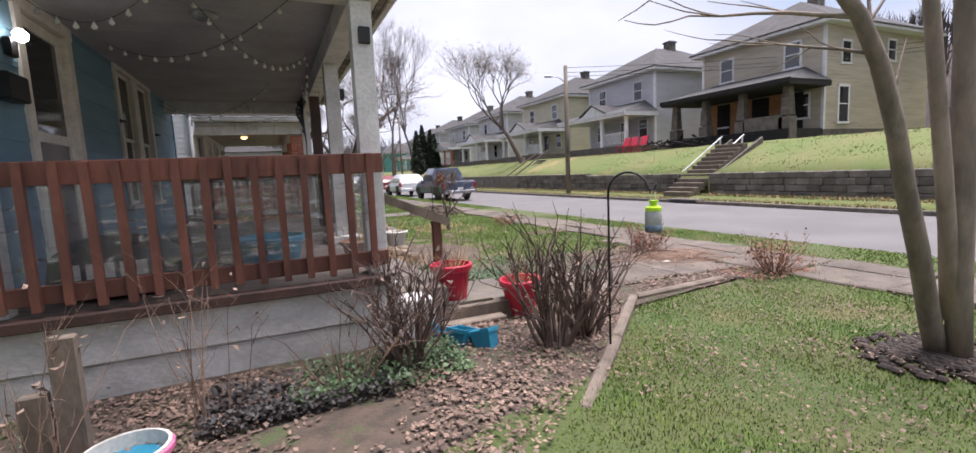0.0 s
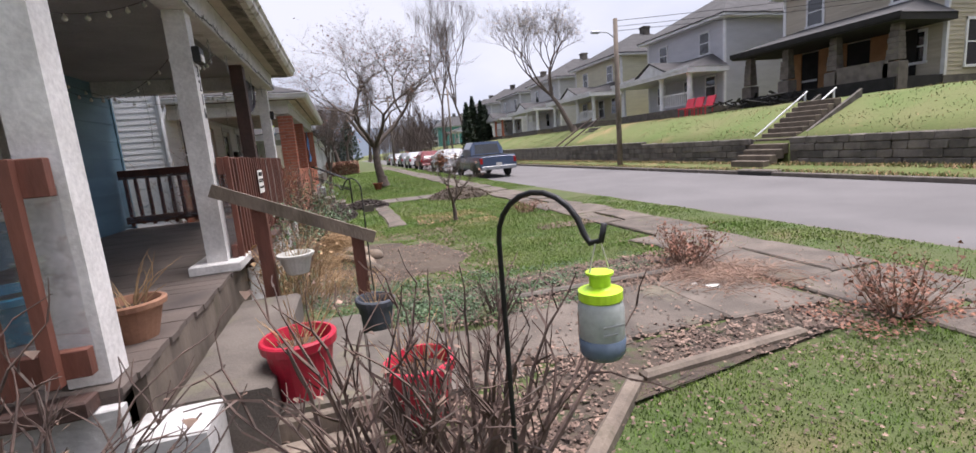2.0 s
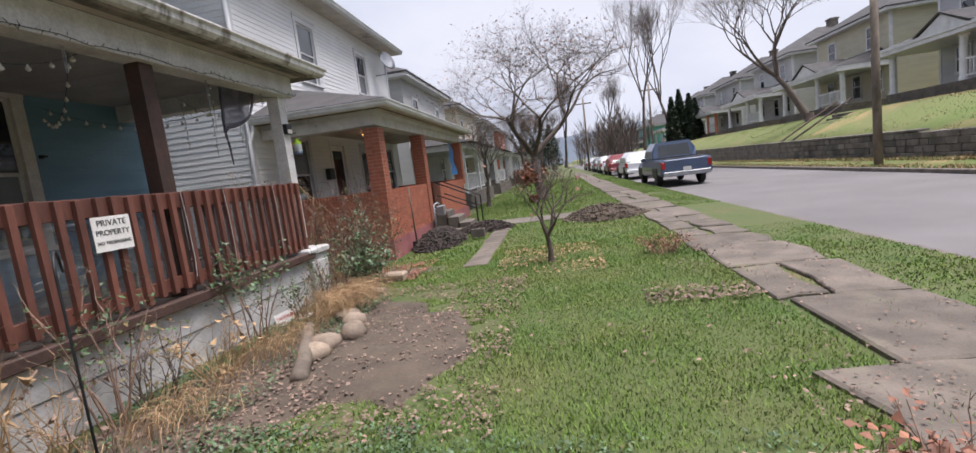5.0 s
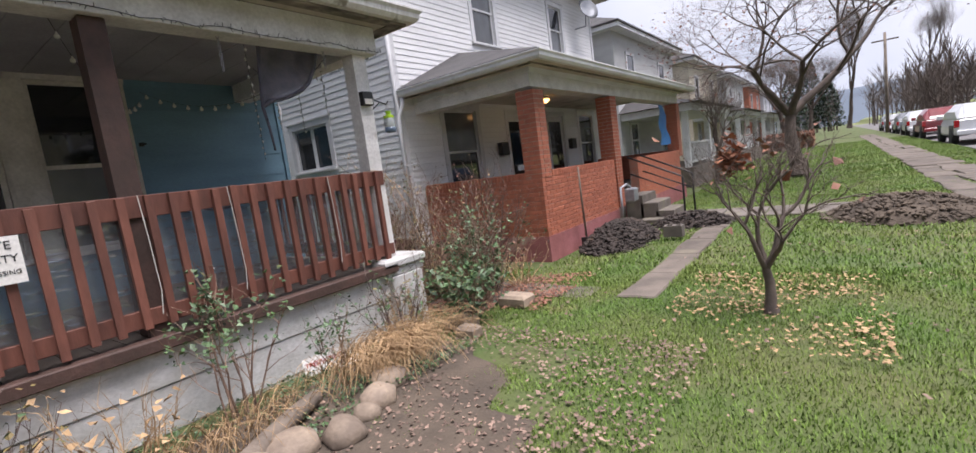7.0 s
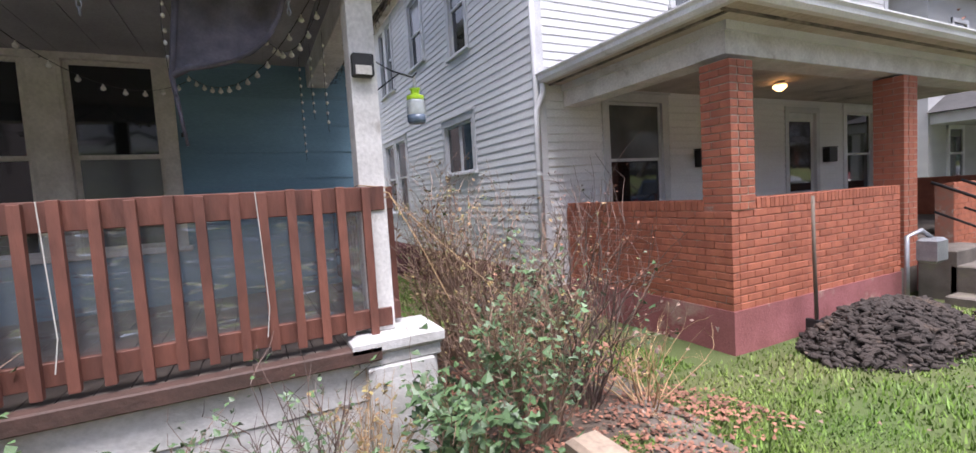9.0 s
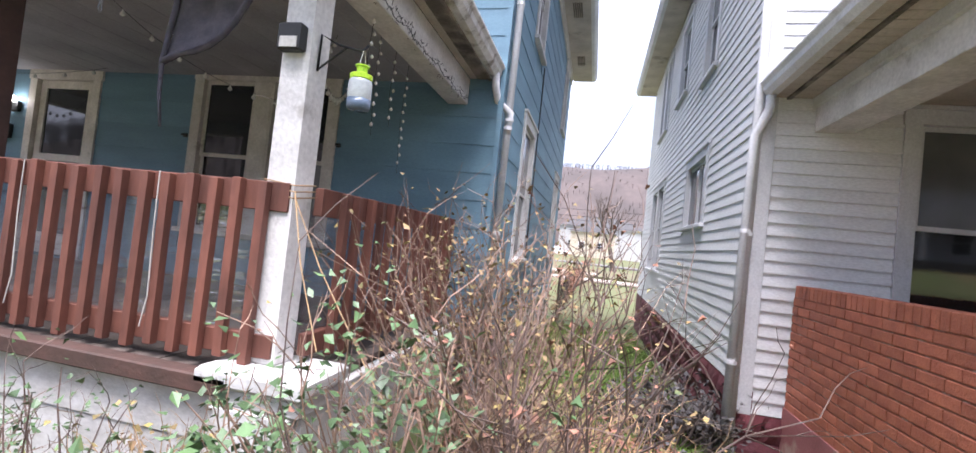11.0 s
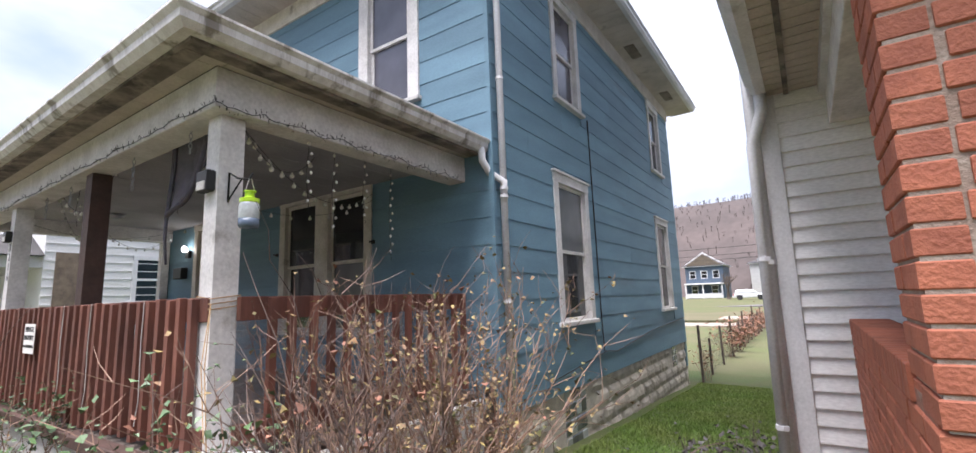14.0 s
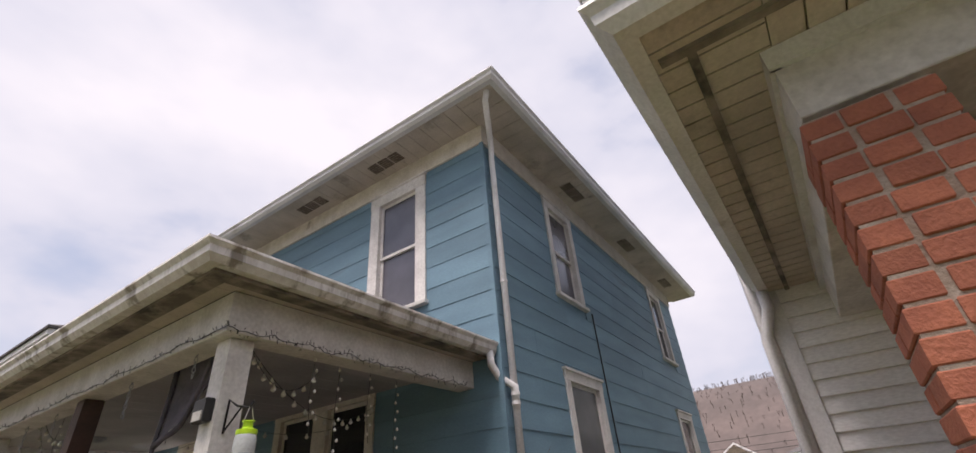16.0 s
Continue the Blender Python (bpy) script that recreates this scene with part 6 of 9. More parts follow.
def car(x, y, paint, label, kind="suv", far=False):
    """A parked car with its tail towards -y, standing at the kerb."""
    c = thing("car" if kind != "truck" else "pickup_truck", (x, y, -0.10), label, "car" if kind != "truck" else "truck", "parked vehicles")
    T = Matrix.Translation((x, y, -0.10))
    R = 0.39 if kind == "truck" else 0.35
    if kind == "truck":
        L = 5.6
        body = [(0, .92, .92, .50, 1.05), (0.03, .97, .95, .45, 1.10), (2.0, .99, .96, .42, 1.12), (3.9, .99, .95, .40, 1.12), (5.2, .97, .88, .42, 1.05), (5.55, .90, .80, .48, .95)]
        cab = [(1.75, .90, .72, 1.08, 1.12), (1.95, .90, .74, 1.08, 1.82), (3.3, .90, .74, 1.08, 1.84), (4.05, .88, .74, 1.06, 1.12)]
        ax = (1.15, 4.55)
    else:
        L = 4.5
        body = [(0, .82, .80, .48, .98), (0.05, .90, .86, .42, 1.02), (1.2, .92, .88, .36, 1.04), (3.2, .92, .86, .36, 1.02), (4.2, .88, .80, .38, .88), (4.5, .80, .70, .42, .76)]
        cab = [(0.10, .84, .66, .98, 1.02), (0.45, .86, .68, .98, 1.58), (2.0, .87, .68, 1.0, 1.62), (2.7, .86, .66, 1.0, 1.52), (3.35, .84, .70, .98, 1.02)]
        ax = (0.85, 3.6)
    part("body", loft(body).move(T), paint, c, smooth=False)
    part("cabin", loft(cab).move(T), paint, c)
    # glass a little proud of the cabin sides
    g = Geo()
    c0, c1, c2 = cab[0], cab[1], cab[-1]
    zl, zh = c1[3] + 0.09, c1[4] - 0.12
    wr = (c1[2] + c1[1]) / 2
    g.add([(-wr + .14, c0[0] - 0.005 + 0.02, zl), (wr - .14, c0[0] - 0.005 + 0.02, zl), (wr - .2, c1[0] - 0.045, zh), (-wr + .2, c1[0] - 0.045, zh)], [(0, 1, 2, 3)])
    part("rear_window", g.move(T), M_PANE, c)
    for s in (-1, 1):
        g = Geo()
        m_ = (c1[0] + c2[0]) / 2 - 0.1
        for y0, y1 in ((c1[0] + 0.1, m_ - 0.05), (m_ + 0.05, c2[0] - 0.75)):
            g.add([(s * (c1[1] - 0.03 + 0.012), y0, zl), (s * (c1[1] - 0.03 + 0.012), y1 + 0.25 * (y1 > m_), zl), (s * (c1[2] * 0.985 + 0.03), y1, zh), (s * (c1[2] * 0.985 + 0.03), y0, zh)], [(0, 1, 2, 3) if s < 0 else (3, 2, 1, 0)])
        part("side_window", g.move(T), M_PANE, c)
        part("tail_lamp", Geo().box(s * .80, s * .95, -0.02, 0.09, 0.72, 1.0, 0.01).move(T), mat("tail_lamp_red", (0.35, 0.01, 0.01), rough=0.2, bump=0), c)
        part("mirror", Geo().box(s * .93, s * 1.12, c2[0] - 0.75, c2[0] - 0.63, 1.05, 1.22, 0.02).move(T), paint, c)
        for a in ax:
            wheel(c, x + s * 0.84, y + a, R - 0.10, R)
            part("wheel_arch", Geo().box(s * .90, s * (1.0 if kind == "truck" else .93), a - R - 0.06, a + R + 0.06, 0.36, 0.80, 0.02).move(T), M_BLACK, c)
    part("bumper", Geo().box(-.88, .88, -0.12, 0.04, 0.42, 0.60, 0.02).move(T), M_STEEL if kind == "truck" else paint, c)
    part("number_plate", Geo().box(-.15, .15, -0.135, -0.125, 0.62, 0.76).move(T), M_SIGN, c)
    if kind == "truck":
        part("tailgate", Geo().box(-.80, .80, -0.015, 0.02, 0.62, 1.06, 0.01).move(T), paint, c)
        part("bed", Geo().box(-.84, .84, 0.10, 1.70, 1.115, 1.125).move(T), M_BLACK, c)
    return c


P_BLUE = mat("navy_car_paint", (0.055, 0.085, 0.16), (0.045, 0.07, 0.13), scale=2, rough=0.3, bump=0, coat=0.6)
P_WHITE = mat("white_car_paint", (0.66, 0.67, 0.69), (0.58, 0.59, 0.61), scale=2, rough=0.3, bump=0, coat=0.5)
P_RED = mat("red_car_paint", (0.24, 0.018, 0.025), (0.18, 0.014, 0.02), scale=2, rough=0.3, bump=0, coat=0.5)
P_GREY = mat("grey_car_paint", (0.2, 0.21, 0.23), (0.16, 0.17, 0.18), scale=2, rough=0.3, bump=0, coat=0.5)
car(9.2, 24.3, P_BLUE, "dark blue pickup truck parked at the kerb", "truck")
car(9.05, 33.2, P_WHITE, "white hatchback parked ahead of the pickup")
car(9.0, 41.5, P_RED, "dark red car parked in the row")
car(9.0, 48.5, P_WHITE, "white car parked further up the row")
car(9.0, 55.0, P_GREY, "grey car parked further up the row")
car(9.0, 62.0, P_WHITE, "white car parked far up the row")
car(9.0, 70.0, P_GREY, "grey car parked far up the row")


# ---- plants ----
def stem(g, p, d, length, r, rs, n=3, segs=4, wander=0.18, up=0.0, r2=None, tips=None):
    """A wandering stem; returns its points."""
    pts = [Vector(p)]
    d = Vector(d).normalized()
    for _ in range(segs):
        d = (d + Vector((rs.uniform(-wander, wander), rs.uniform(-wander, wander), rs.uniform(-wander, wander) + up))).normalized()
        pts.append(pts[-1] + d * (length / segs))
    g.tube(pts, r, n, r * 0.35 if r2 is None else r2, cap=False)
    return pts, d


def leaf(g, p, s, rs, curl=0.35, flat=False):
    """A folded leaf of length s, lying at p."""
    a = rs.uniform(0, 6.283)
    c, sn = math.cos(a) * s, math.sin(a) * s
    w = rs.uniform(0.28, 0.5)
    if flat:
        h0, h1, h2 = rs.uniform(0, curl) * s, rs.uniform(0, curl) * s, rs.uniform(0, curl) * s * 1.4
    else:
        h0, h1, h2 = rs.uniform(-.5, .5) * s, rs.uniform(-.5, .5) * s, rs.uniform(-.6, .6) * s
    x, y, z = p
    k = len(g.v)
    g.v += [(x - c * .5, y - sn * .5, z + h0), (x + sn * w, y - c * w, z + h1), (x + c * .5, y + sn * .5, z + h2), (x - sn * w, y + c * w, z + h0 * .5 + h1 * .3)]
    g.f += [(k, k + 1, k + 2), (k, k + 2, k + 3)]


def shrub(name, x, y, h, spread, stems, label, seed, wood=None, r=0.008, leaves=0, leaf_s=0.035, leaf_m=None, twigs=4, leaf_zone=0.35, wander=0.16, base=0.12,
          category="shrub", tilt=(0, 0), tops=None):
    """Many stems from one foot, with side twigs and, where it has them, leaves; stems and leaves are its parts."""
    rs = random.Random(seed)
    z0 = ground_z(x, y) - 0.02
    t = thing(name, (x, y, z0), label, category, "shrubs of the front garden" if category == "shrub" else "")
    g, gl = Geo(), Geo()
    spots = []
    for i in range(stems):
        a = rs.uniform(0, 6.283)
        rr = rs.uniform(0.1, 1) * spread
        p = (x + math.cos(a) * base * rs.random(), y + math.sin(a) * base * rs.random(), z0)
        hh = h * rs.uniform(0.6, 1.05)
        d = (math.cos(a) * rr + tilt[0], math.sin(a) * rr + tilt[1], hh)
        L = math.sqrt(d[0] ** 2 + d[1] ** 2 + d[2] ** 2)
        pts, dd = stem(g, p, d, L, r * rs.uniform(0.7, 1.3), rs, 4, 5, wander)
        for k in range(twigs):
            q = pts[rs.randint(2, 5)]
            td = dd + Vector((rs.uniform(-1, 1), rs.uniform(-1, 1), rs.uniform(-0.2, 0.9)))
            tp, td2 = stem(g, q, td, h * rs.uniform(0.15, 0.4), r * 0.45, rs, 3, 3, 0.3)
            if twigs > 2:
                stem(g, tp[rs.randint(1, 3)], td2 + Vector((rs.uniform(-1, 1), rs.uniform(-1, 1), rs.uniform(-.5, .7))), h * rs.uniform(0.08, 0.18), r * 0.3, rs, 3, 2, 0.3)
            spots += tp[1:]
        spots += pts[2:]
    part("twig_mass", g, wood or M_TWIG, t, kind="stuff")
    if leaves:
        top = z0 + h * leaf_zone
        spots = [q for q in spots if q.z > top] or spots
        for i in range(leaves):
            q = rs.choice(spots)
            leaf(gl, (q.x + rs.gauss(0, leaf_s), q.y + rs.gauss(0, leaf_s), q.z + rs.gauss(0, leaf_s)), leaf_s * rs.uniform(0.6, 1.4), rs)
        part("foliage", gl, leaf_m or M_RUST, t, kind="stuff")
    return t


shrub("shrub", 0.84, 3.42, 0.78, 0.30, 34, "bare twiggy shrub against the porch corner", 1, M_STUB, 0.012, 40, 0.04, M_LEAF, twigs=6, wander=0.26)
shrub("shrub", 0.45, 3.2, 0.55, 0.35, 12, "low tangle of bare stems by the porch boards", 2, M_TWIG, 0.006)
shrub("shrub", 1.93, 3.32, 0.84, 0.30, 24, "cut-back shrub of upright brown stems beside the timber edging", 3, M_STUB, 0.0135, 30, 0.03, M_LEAF, twigs=5, wander=0.2)
shrub("shrub", 2.28, 3.45, 0.80, 0.36, 28, "cut-back shrub of dense upright brown stems", 4, M_STUB, 0.0135, 20, 0.03, M_LEAF, twigs=5, wander=0.2)
shrub("shrub", 2.75, 4.95, 0.32, 0.16, 18, "small clump of bare stems beside the walk", 5, M_STUB, 0.006, twigs=3)
shrub("shrub", 3, 5.65, 0.38, 0.22, 26, "small cut-back shrub in the ivy bed", 6, M_STUB, 0.007, twigs=3)
shrub("shrub", 5.62, 4.18, 0.40, 0.36, 40, "low rusty-leaved shrub by the pavement", 7, M_TWIG, 0.006, 520, 0.032, M_RUST)
shrub("shrub", 5.3, 6.05, 0.42, 0.36, 42, "low rusty-leaved shrub at the corner of the lawn", 8, M_TWIG, 0.006, 620, 0.032, M_RUST)
shrub("shrub", 5.55, 11.35, 0.26, 0.38, 30, "low reddish shrub in the lawn", 9, M_TWIG, 0.006, 420, 0.032, M_RUST)
shrub("rose_bush", 1.25, 7.15, 0.95, 0.22, 8, "thin rose bush with a few green leaves before the railing", 10, M_TWIG, 0.007, 150, 0.036, M_GREEN, leaf_zone=0.5)
shrub("rose_bush", 1.25, 8.55, 1.05, 0.24, 9, "leggy rose bush with grey-green leaves before the railing", 11, M_TWIG, 0.008, 420, 0.036, M_GREEN, leaf_zone=0.5)
shrub("rose_bush", 1.3, 9.35, 0.62, 0.20, 7, "short rose bush with pale green leaves below the railing", 12, M_TWIG, 0.006, 170, 0.034, M_GREEN, leaf_zone=0.4)
shrub("shrub", 1.22, 6.45, 0.7, 0.18, 20, "dry stalks and withered leaves by the steps", 13, M_STRAW, 0.007, 60, 0.06, M_STRAW)
shrub("shrub", 1.35, 7.9, 0.5, 0.3, 22, "withered stems in the narrow bed", 14, M_STRAW, 0.005, 50, 0.05, M_STRAW)
# the thicket at the porch corner
shrub("shrub", 1.25, 11.15, 1.0, 0.38, 24, "leafy shrub with dull green and yellow leaves at the porch corner", 15, M_TWIG, 0.008, 1000, 0.036, M_GREEN, leaf_zone=0.12)
shrub("shrub", 0.35, 11.3, 1.38, 0.75, 60, "dense thicket of bare pinkish-brown twigs with scattered dry leaves", 16, M_TWIG, 0.007, 900, 0.028, M_YELLOWLEAF, twigs=6, wander=0.28)
shrub("shrub", 0.95, 11.75, 1.35, 0.55, 34, "tangled bare shrub with grey twigs beside the brick porch", 17, M_STUB, 0.007, 200, 0.03, M_RUST, twigs=6, wander=0.3)
shrub("shrub", -0.45, 11.3, 1.55, 0.5, 46, "twiggy shrub with yellowing leaves against the blue wall", 18, M_TWIG, 0.007, 1700, 0.030, M_YELLOWLEAF, twigs=5, wander=0.25)
shrub("shrub", 1.55, 10.55, 0.6, 0.4, 24, "low leafy rose stems at the foot of the porch corner", 19, M_TWIG, 0.006, 700, 0.052, M_GREEN, leaf_zone=0.1)
shrub("shrub", 1.2, 12.1, 0.55, 0.5, 26, "low sprawling bare stems on the leaf litter", 20, M_STRAW, 0.006, 60, 0.04, M_LEAF, wander=0.35)
shrub("shrub", 1.15, 10.2, 0.55, 0.3, 22, "dry tan stalks in the bed below the railing", 25, M_STRAW, 0.005, 120, 0.035, M_YELLOWLEAF)
shrub("shrub", 1.35, 9.9, 0.75, 0.3, 16, "grey stalks with a few leaves beside the dry grass", 26, M_STUB, 0.006, 160, 0.03, M_GREEN, twigs=4)
shrub("shrub", 1.2, 7.5, 0.6, 0.25, 18, "tangle of withered stalks in the porch bed", 27, M_STUB, 0.005, 140, 0.035, M_YELLOWLEAF, wander=0.3)
shrub("shrub", 1.3, 6.75, 0.55, 0.25, 18, "dead stalks and vines beside the handrail", 28, M_STRAW, 0.005, 80, 0.035, M_LEAF, wander=0.35)
shrub("shrub", 0.2, 12.0, 0.7, 0.55, 40, "low sprawl of interlaced bare stems over the leaves", 29, M_STRAW, 0.006, 300, 0.03, M_YELLOWLEAF, twigs=5, wander=0.4)
# dug brush heap between the houses
shrub("brush_heap", -1.75, 12.65, 0.36, 0.50, 150, "heap of dark dead brush beside the white house", 21, M_BARKD, 0.009, 1500, 0.05, M_BLACKLEAF, twigs=5, wander=0.4, base=0.45, category="brush")
shrub("shrub", -0.9, 2.9, 0.75, 0.35, 12, "thin bare weeds against the white boards", 22, M_TWIG, 0.004, 30, 0.035, M_LEAF)
shrub("shrub", -0.3, 3.15, 0.8, 0.3, 10, "thin bare weeds against the white boards", 23, M_TWIG, 0.004, 20, 0.03, M_LEAF)
shrub("shrub", -1.05, 2.7, 0.35, 0.2, 16, "feathery green plant beside the wooden stake", 24, M_GREEN, 0.004, 300, 0.02, M_GREEN, leaf_zone=0.1)


def cover(name, xs, ys, n, s, material, label, seed, inside=None, z=0.02, flat=True, thick=0.02, kind="stuff"):
    """Loose leaves scattered over a stretch of ground, in drifts."""
    rs = random.Random(seed)
    g = Geo()
    tries = 0
    while len(g.f) < n * 2 and tries < n * 6:
        tries += 1
        x, y = rs.uniform(*xs), rs.uniform(*ys)
        if inside and not inside(x, y):
            continue
        if noise.noise(Vector((x * 1.6, y * 1.6, seed))) < rs.uniform(-0.45, 0.25):
            continue
        leaf(g, (x, y, ground_z(x, y) + z + rs.uniform(0, thick)), s * rs.uniform(0.6, 1.5), rs, 0.55, flat)
    return part(name, g, material, kind=kind, label=label)


def off_slabs(x, y):
    return x < 5.4


def edge_side(x, y):
    """West of the slanting timber edge."""
    return y > 3.04 + (x - 2.13) * 0.88 or y > 4.2


cover("leaf_litter", (-1.6, 3.4), (2, 4.3), 9500, 0.027, M_LEAF, "thick litter of brown fallen leaves", 31, lambda x, y: edge_side(x, y) and not (x < 0.92 and y > 3.85))
cover("leaf_litter", (2.2, 5.5), (4.15, 4.8), 2600, 0.027, M_LEAF, "brown fallen leaves along the walk", 32)
cover("leaf_litter", (2.0, 5.9), (5.45, 6.7), 6500, 0.028, M_LEAF, "brown fallen leaves behind the timber edging", 33)
cover("leaf_litter", (-1.4, 2.0), (10.9, 12.6), 5000, 0.032, M_RUST, "dry reddish leaves under the thicket", 34)
cover("leaf_litter", (1.9, 7.4), (-1.3, 4.3), 6000, 0.021, M_LEAF, "fallen leaves scattered on the grass", 35, lambda x, y: not edge_side(x, y) and x < 5.4 or x < 5.4 and y < 4.0)
cover("leaf_litter", (1.2, 5.4), (7, 16.5), 420, 0.032, M_LEAF, "a few fallen leaves on the lawn", 36)
cover("leaf_litter", (3.2, 4.7), (10.6, 12.6), 900, 0.03, M_STRAW, "yellow fallen leaves under the small tree", 37)
cover("leaf_litter", (5.0, 6.0), (3.9, 6.6), 2200, 0.027, M_RUST, "dry russet leaves heaped round the low shrubs", 38)
cover("leaf_litter", (4.9, 5.9), (9, 9.5), 260, 0.04, M_LEAF, "small ring of dead leaves in the lawn", 39)
cover("leaf_litter", (1.0, 2.6), (6, 8.2), 900, 0.028, M_LEAF, "dead leaves by the steps", 40)
cover("leaf_litter", (1.6, 3.7), (6.9, 10.6), 3600, 0.026, M_LEAF, "thin withered leaves over the bare bed", 46, thick=0.01)
cover("ground_ivy", (2.05, 4.2), (5.5, 6.3), 5200, 0.021, M_GREEN, "ground ivy creeping over the bed beside the walk", 47, z=0.03, flat=False, thick=0.04)
cover("leaf_litter", (2.4, 5.6), (4.3, 5.7), 600, 0.022, M_LEAF, "dead leaves blown onto the walk", 48, z=0.045, thick=0.01)
cover("leaf_litter", (5.3, 7.0), (2.0, 12.0), 1300, 0.024, M_LEAF, "dead leaves in the joints of the pavement", 49, z=0.045, thick=0.01)
cover("ground_ivy", (1.1, 3.3), (5.8, 7.1), 3400, 0.022, M_GREEN, "mat of small-leaved ground ivy", 41, z=0.03, flat=False, thick=0.04)
cover("ground_ivy", (2.0, 5.2), (6.2, 6.9), 2600, 0.02, M_GREEN, "ground ivy along the bed", 42, z=0.025, flat=False, thick=0.03)
cover("ground_ivy", (0.1, 1.2), (3.05, 3.65), 2600, 0.024, M_GREEN, "bright green weeds below the porch boards", 43, z=0.03, flat=False, thick=0.10)
cover("ground_ivy", (1.0, 2.0), (7.2, 10.2), 2600, 0.024, M_GREEN, "green weeds along the foot of the porch", 44, z=0.03, flat=False, thick=0.06)
cover("fallen_pods", (-0.35, 0.65), (3.0, 3.5), 1100, 0.032, M_BLACKLEAF, "heap of blackened wilted leaves against the porch", 45, z=0.03, flat=False, thick=0.09)


def grass(name, x0, x1, y0, y1, n, h, seed, label, keep=None, blade=0.006, material=None, zf=None):
    """Short tapered blades, three-cornered, leaning every way."""
    r = np.random.default_rng(seed)
    x, y = r.uniform(x0, x1, n), r.uniform(y0, y1, n)
    ok = np.ones(n, bool)
    if keep:
        ok = np.array([keep(a, b) for a, b in zip(x, y)])
    x, y = x[ok], y[ok]
    n = len(x)
    patchy = np.array([noise.noise(Vector((a * 1.3, b * 1.3, 5))) for a, b in zip(x, y)])
    hh = h * r.uniform(0.5, 1.3, n) * (0.85 + 0.5 * patchy)
    z = np.array([ground_z(a, b) for a, b in zip(x, y)]) - 0.004
    bump_z = np.array([0.02 * noise.noise(Vector((a * 0.9, b * 0.9, 0))) for a, b in zip(x, y)])
    z += bump_z
    if zf:
        z = np.array([zf(a, b) for a, b in zip(x, y)]) - 0.01
    a = r.uniform(0, 2 * np.pi, n)
    lean = r.uniform(0.1, 0.9, n) * hh
    dx, dy = np.cos(a), np.sin(a)
    v = np.zeros((n, 3, 3))
    v[:, 0] = np.stack([x - dy * blade, y + dx * blade, z], 1)
    v[:, 1] = np.stack([x + dy * blade, y - dx * blade, z], 1)
    v[:, 2] = np.stack([x + dx * lean, y + dy * lean, z + hh], 1)
    f = np.arange(n * 3).reshape(n, 3)
    return bulk(name, v.reshape(-1, 3), f, material or M_GRASS, label=label)


def lawn_a(x, y):
    if math.hypot((x - 2.6) / 1.15, (y - 8.35) / 1.6) < 0.75 + 0.5 * noise.noise(Vector((x * 3, y * 3, 2))):
        return noise.noise(Vector((x * 6, y * 6, 9))) > 0.22
    bed = (x < 2.9 and y < 10.3 and noise.noise(Vector((x * 1.2, y * 1.2, 8))) < (2.9 - x) * 0.9 - 0.2)
    return not bed and x < 5.6 + 0.36 * (y > 7.5) and (y > 6.8 or x > 5.2)


grass("grass", 1.4, 5.97, 6.6, 13.0, 142000, 0.034, 51, "short green lawn grass", lambda x, y: lawn_a(x, y) and not (2.6 < x < 3.0 and y > 11.7), blade=0.0045)
grass("grass", 0.95, 5.97, 12.0, 24.0, 70000, 0.05, 52, "lawn grass towards the neighbour's walk", lambda x, y: lawn_a(x, y) and not (16.6 < y < 17.7) and not (2.6 < x < 2.98 and y < 16.7), blade=0.008)
grass("grass", 0.3, 5.6, -1.0, 4.3, 130000, 0.028, 53, "short lawn grass in the near yard", lambda x, y: y < 2.98 + (x - 2.1) * 0.86 and y < 4.1, blade=0.0045)
grass("grass", 6.7, 8.0, -2, 22, 60000, 0.028, 54, "grass verge at the kerb", lambda x, y: not 12.85 < y < 16.7, blade=0.008)
grass("grass", -9.5, 0.9, 11.0, 12.95, 80000, 0.045, 55, "grass strip between the houses", lambda x, y: not (x > -1.3 and y < 11.9))
grass("grass", 5.45, 6.95, -1, 20, 9000, 0.055, 56, "grass in the joints of the pavement")
grass("grass", 14.2, 15.75, 0, 40, 9000, 0.10, 57, "rough yellow grass along the far kerb", blade=0.02, material=M_STRAW)
grass("grass", 14.2, 15.75, 0, 40, 14000, 0.08, 58, "rough green grass along the far kerb", blade=0.02, material=M_BANKGRASS)


grass("grass", 0.6, 5.97, 24.0, 48.0, 50000, 0.07, 61, "lawn grass further along the row", blade=0.016)
grass("grass", 6.8, 8.0, 22, 48, 20000, 0.05, 62, "grass verge further up the street", blade=0.014)


def bank_z(x, y):
    return float(np.interp(x, [14.15, 15.6, 15.9, 15.91, 17.2, 18.8, 20.0, 24], [-0.02, 0.14, 0.14, 0.84, 1.35, 2.05, 2.2, 2.25])) + (0.05 * noise.noise(Vector((x, y * 0.6, 3))) if x > 15.95 else 0)


grass("grass", 16.1, 21.5, -6, 45, 16000, 0.05, 59, "rough grass on the bank across the street", lambda x, y: not 13.9 < y < 15.6, blade=0.02, material=M_BANKGRASS, zf=bank_z)
grass("grass", 16.1, 20.5, -6, 45, 3000, 0.06, 60, "dead yellow grass on the bank across the street", lambda x, y: not 13.9 < y < 15.6, blade=0.02, material=M_STRAW, zf=bank_z)


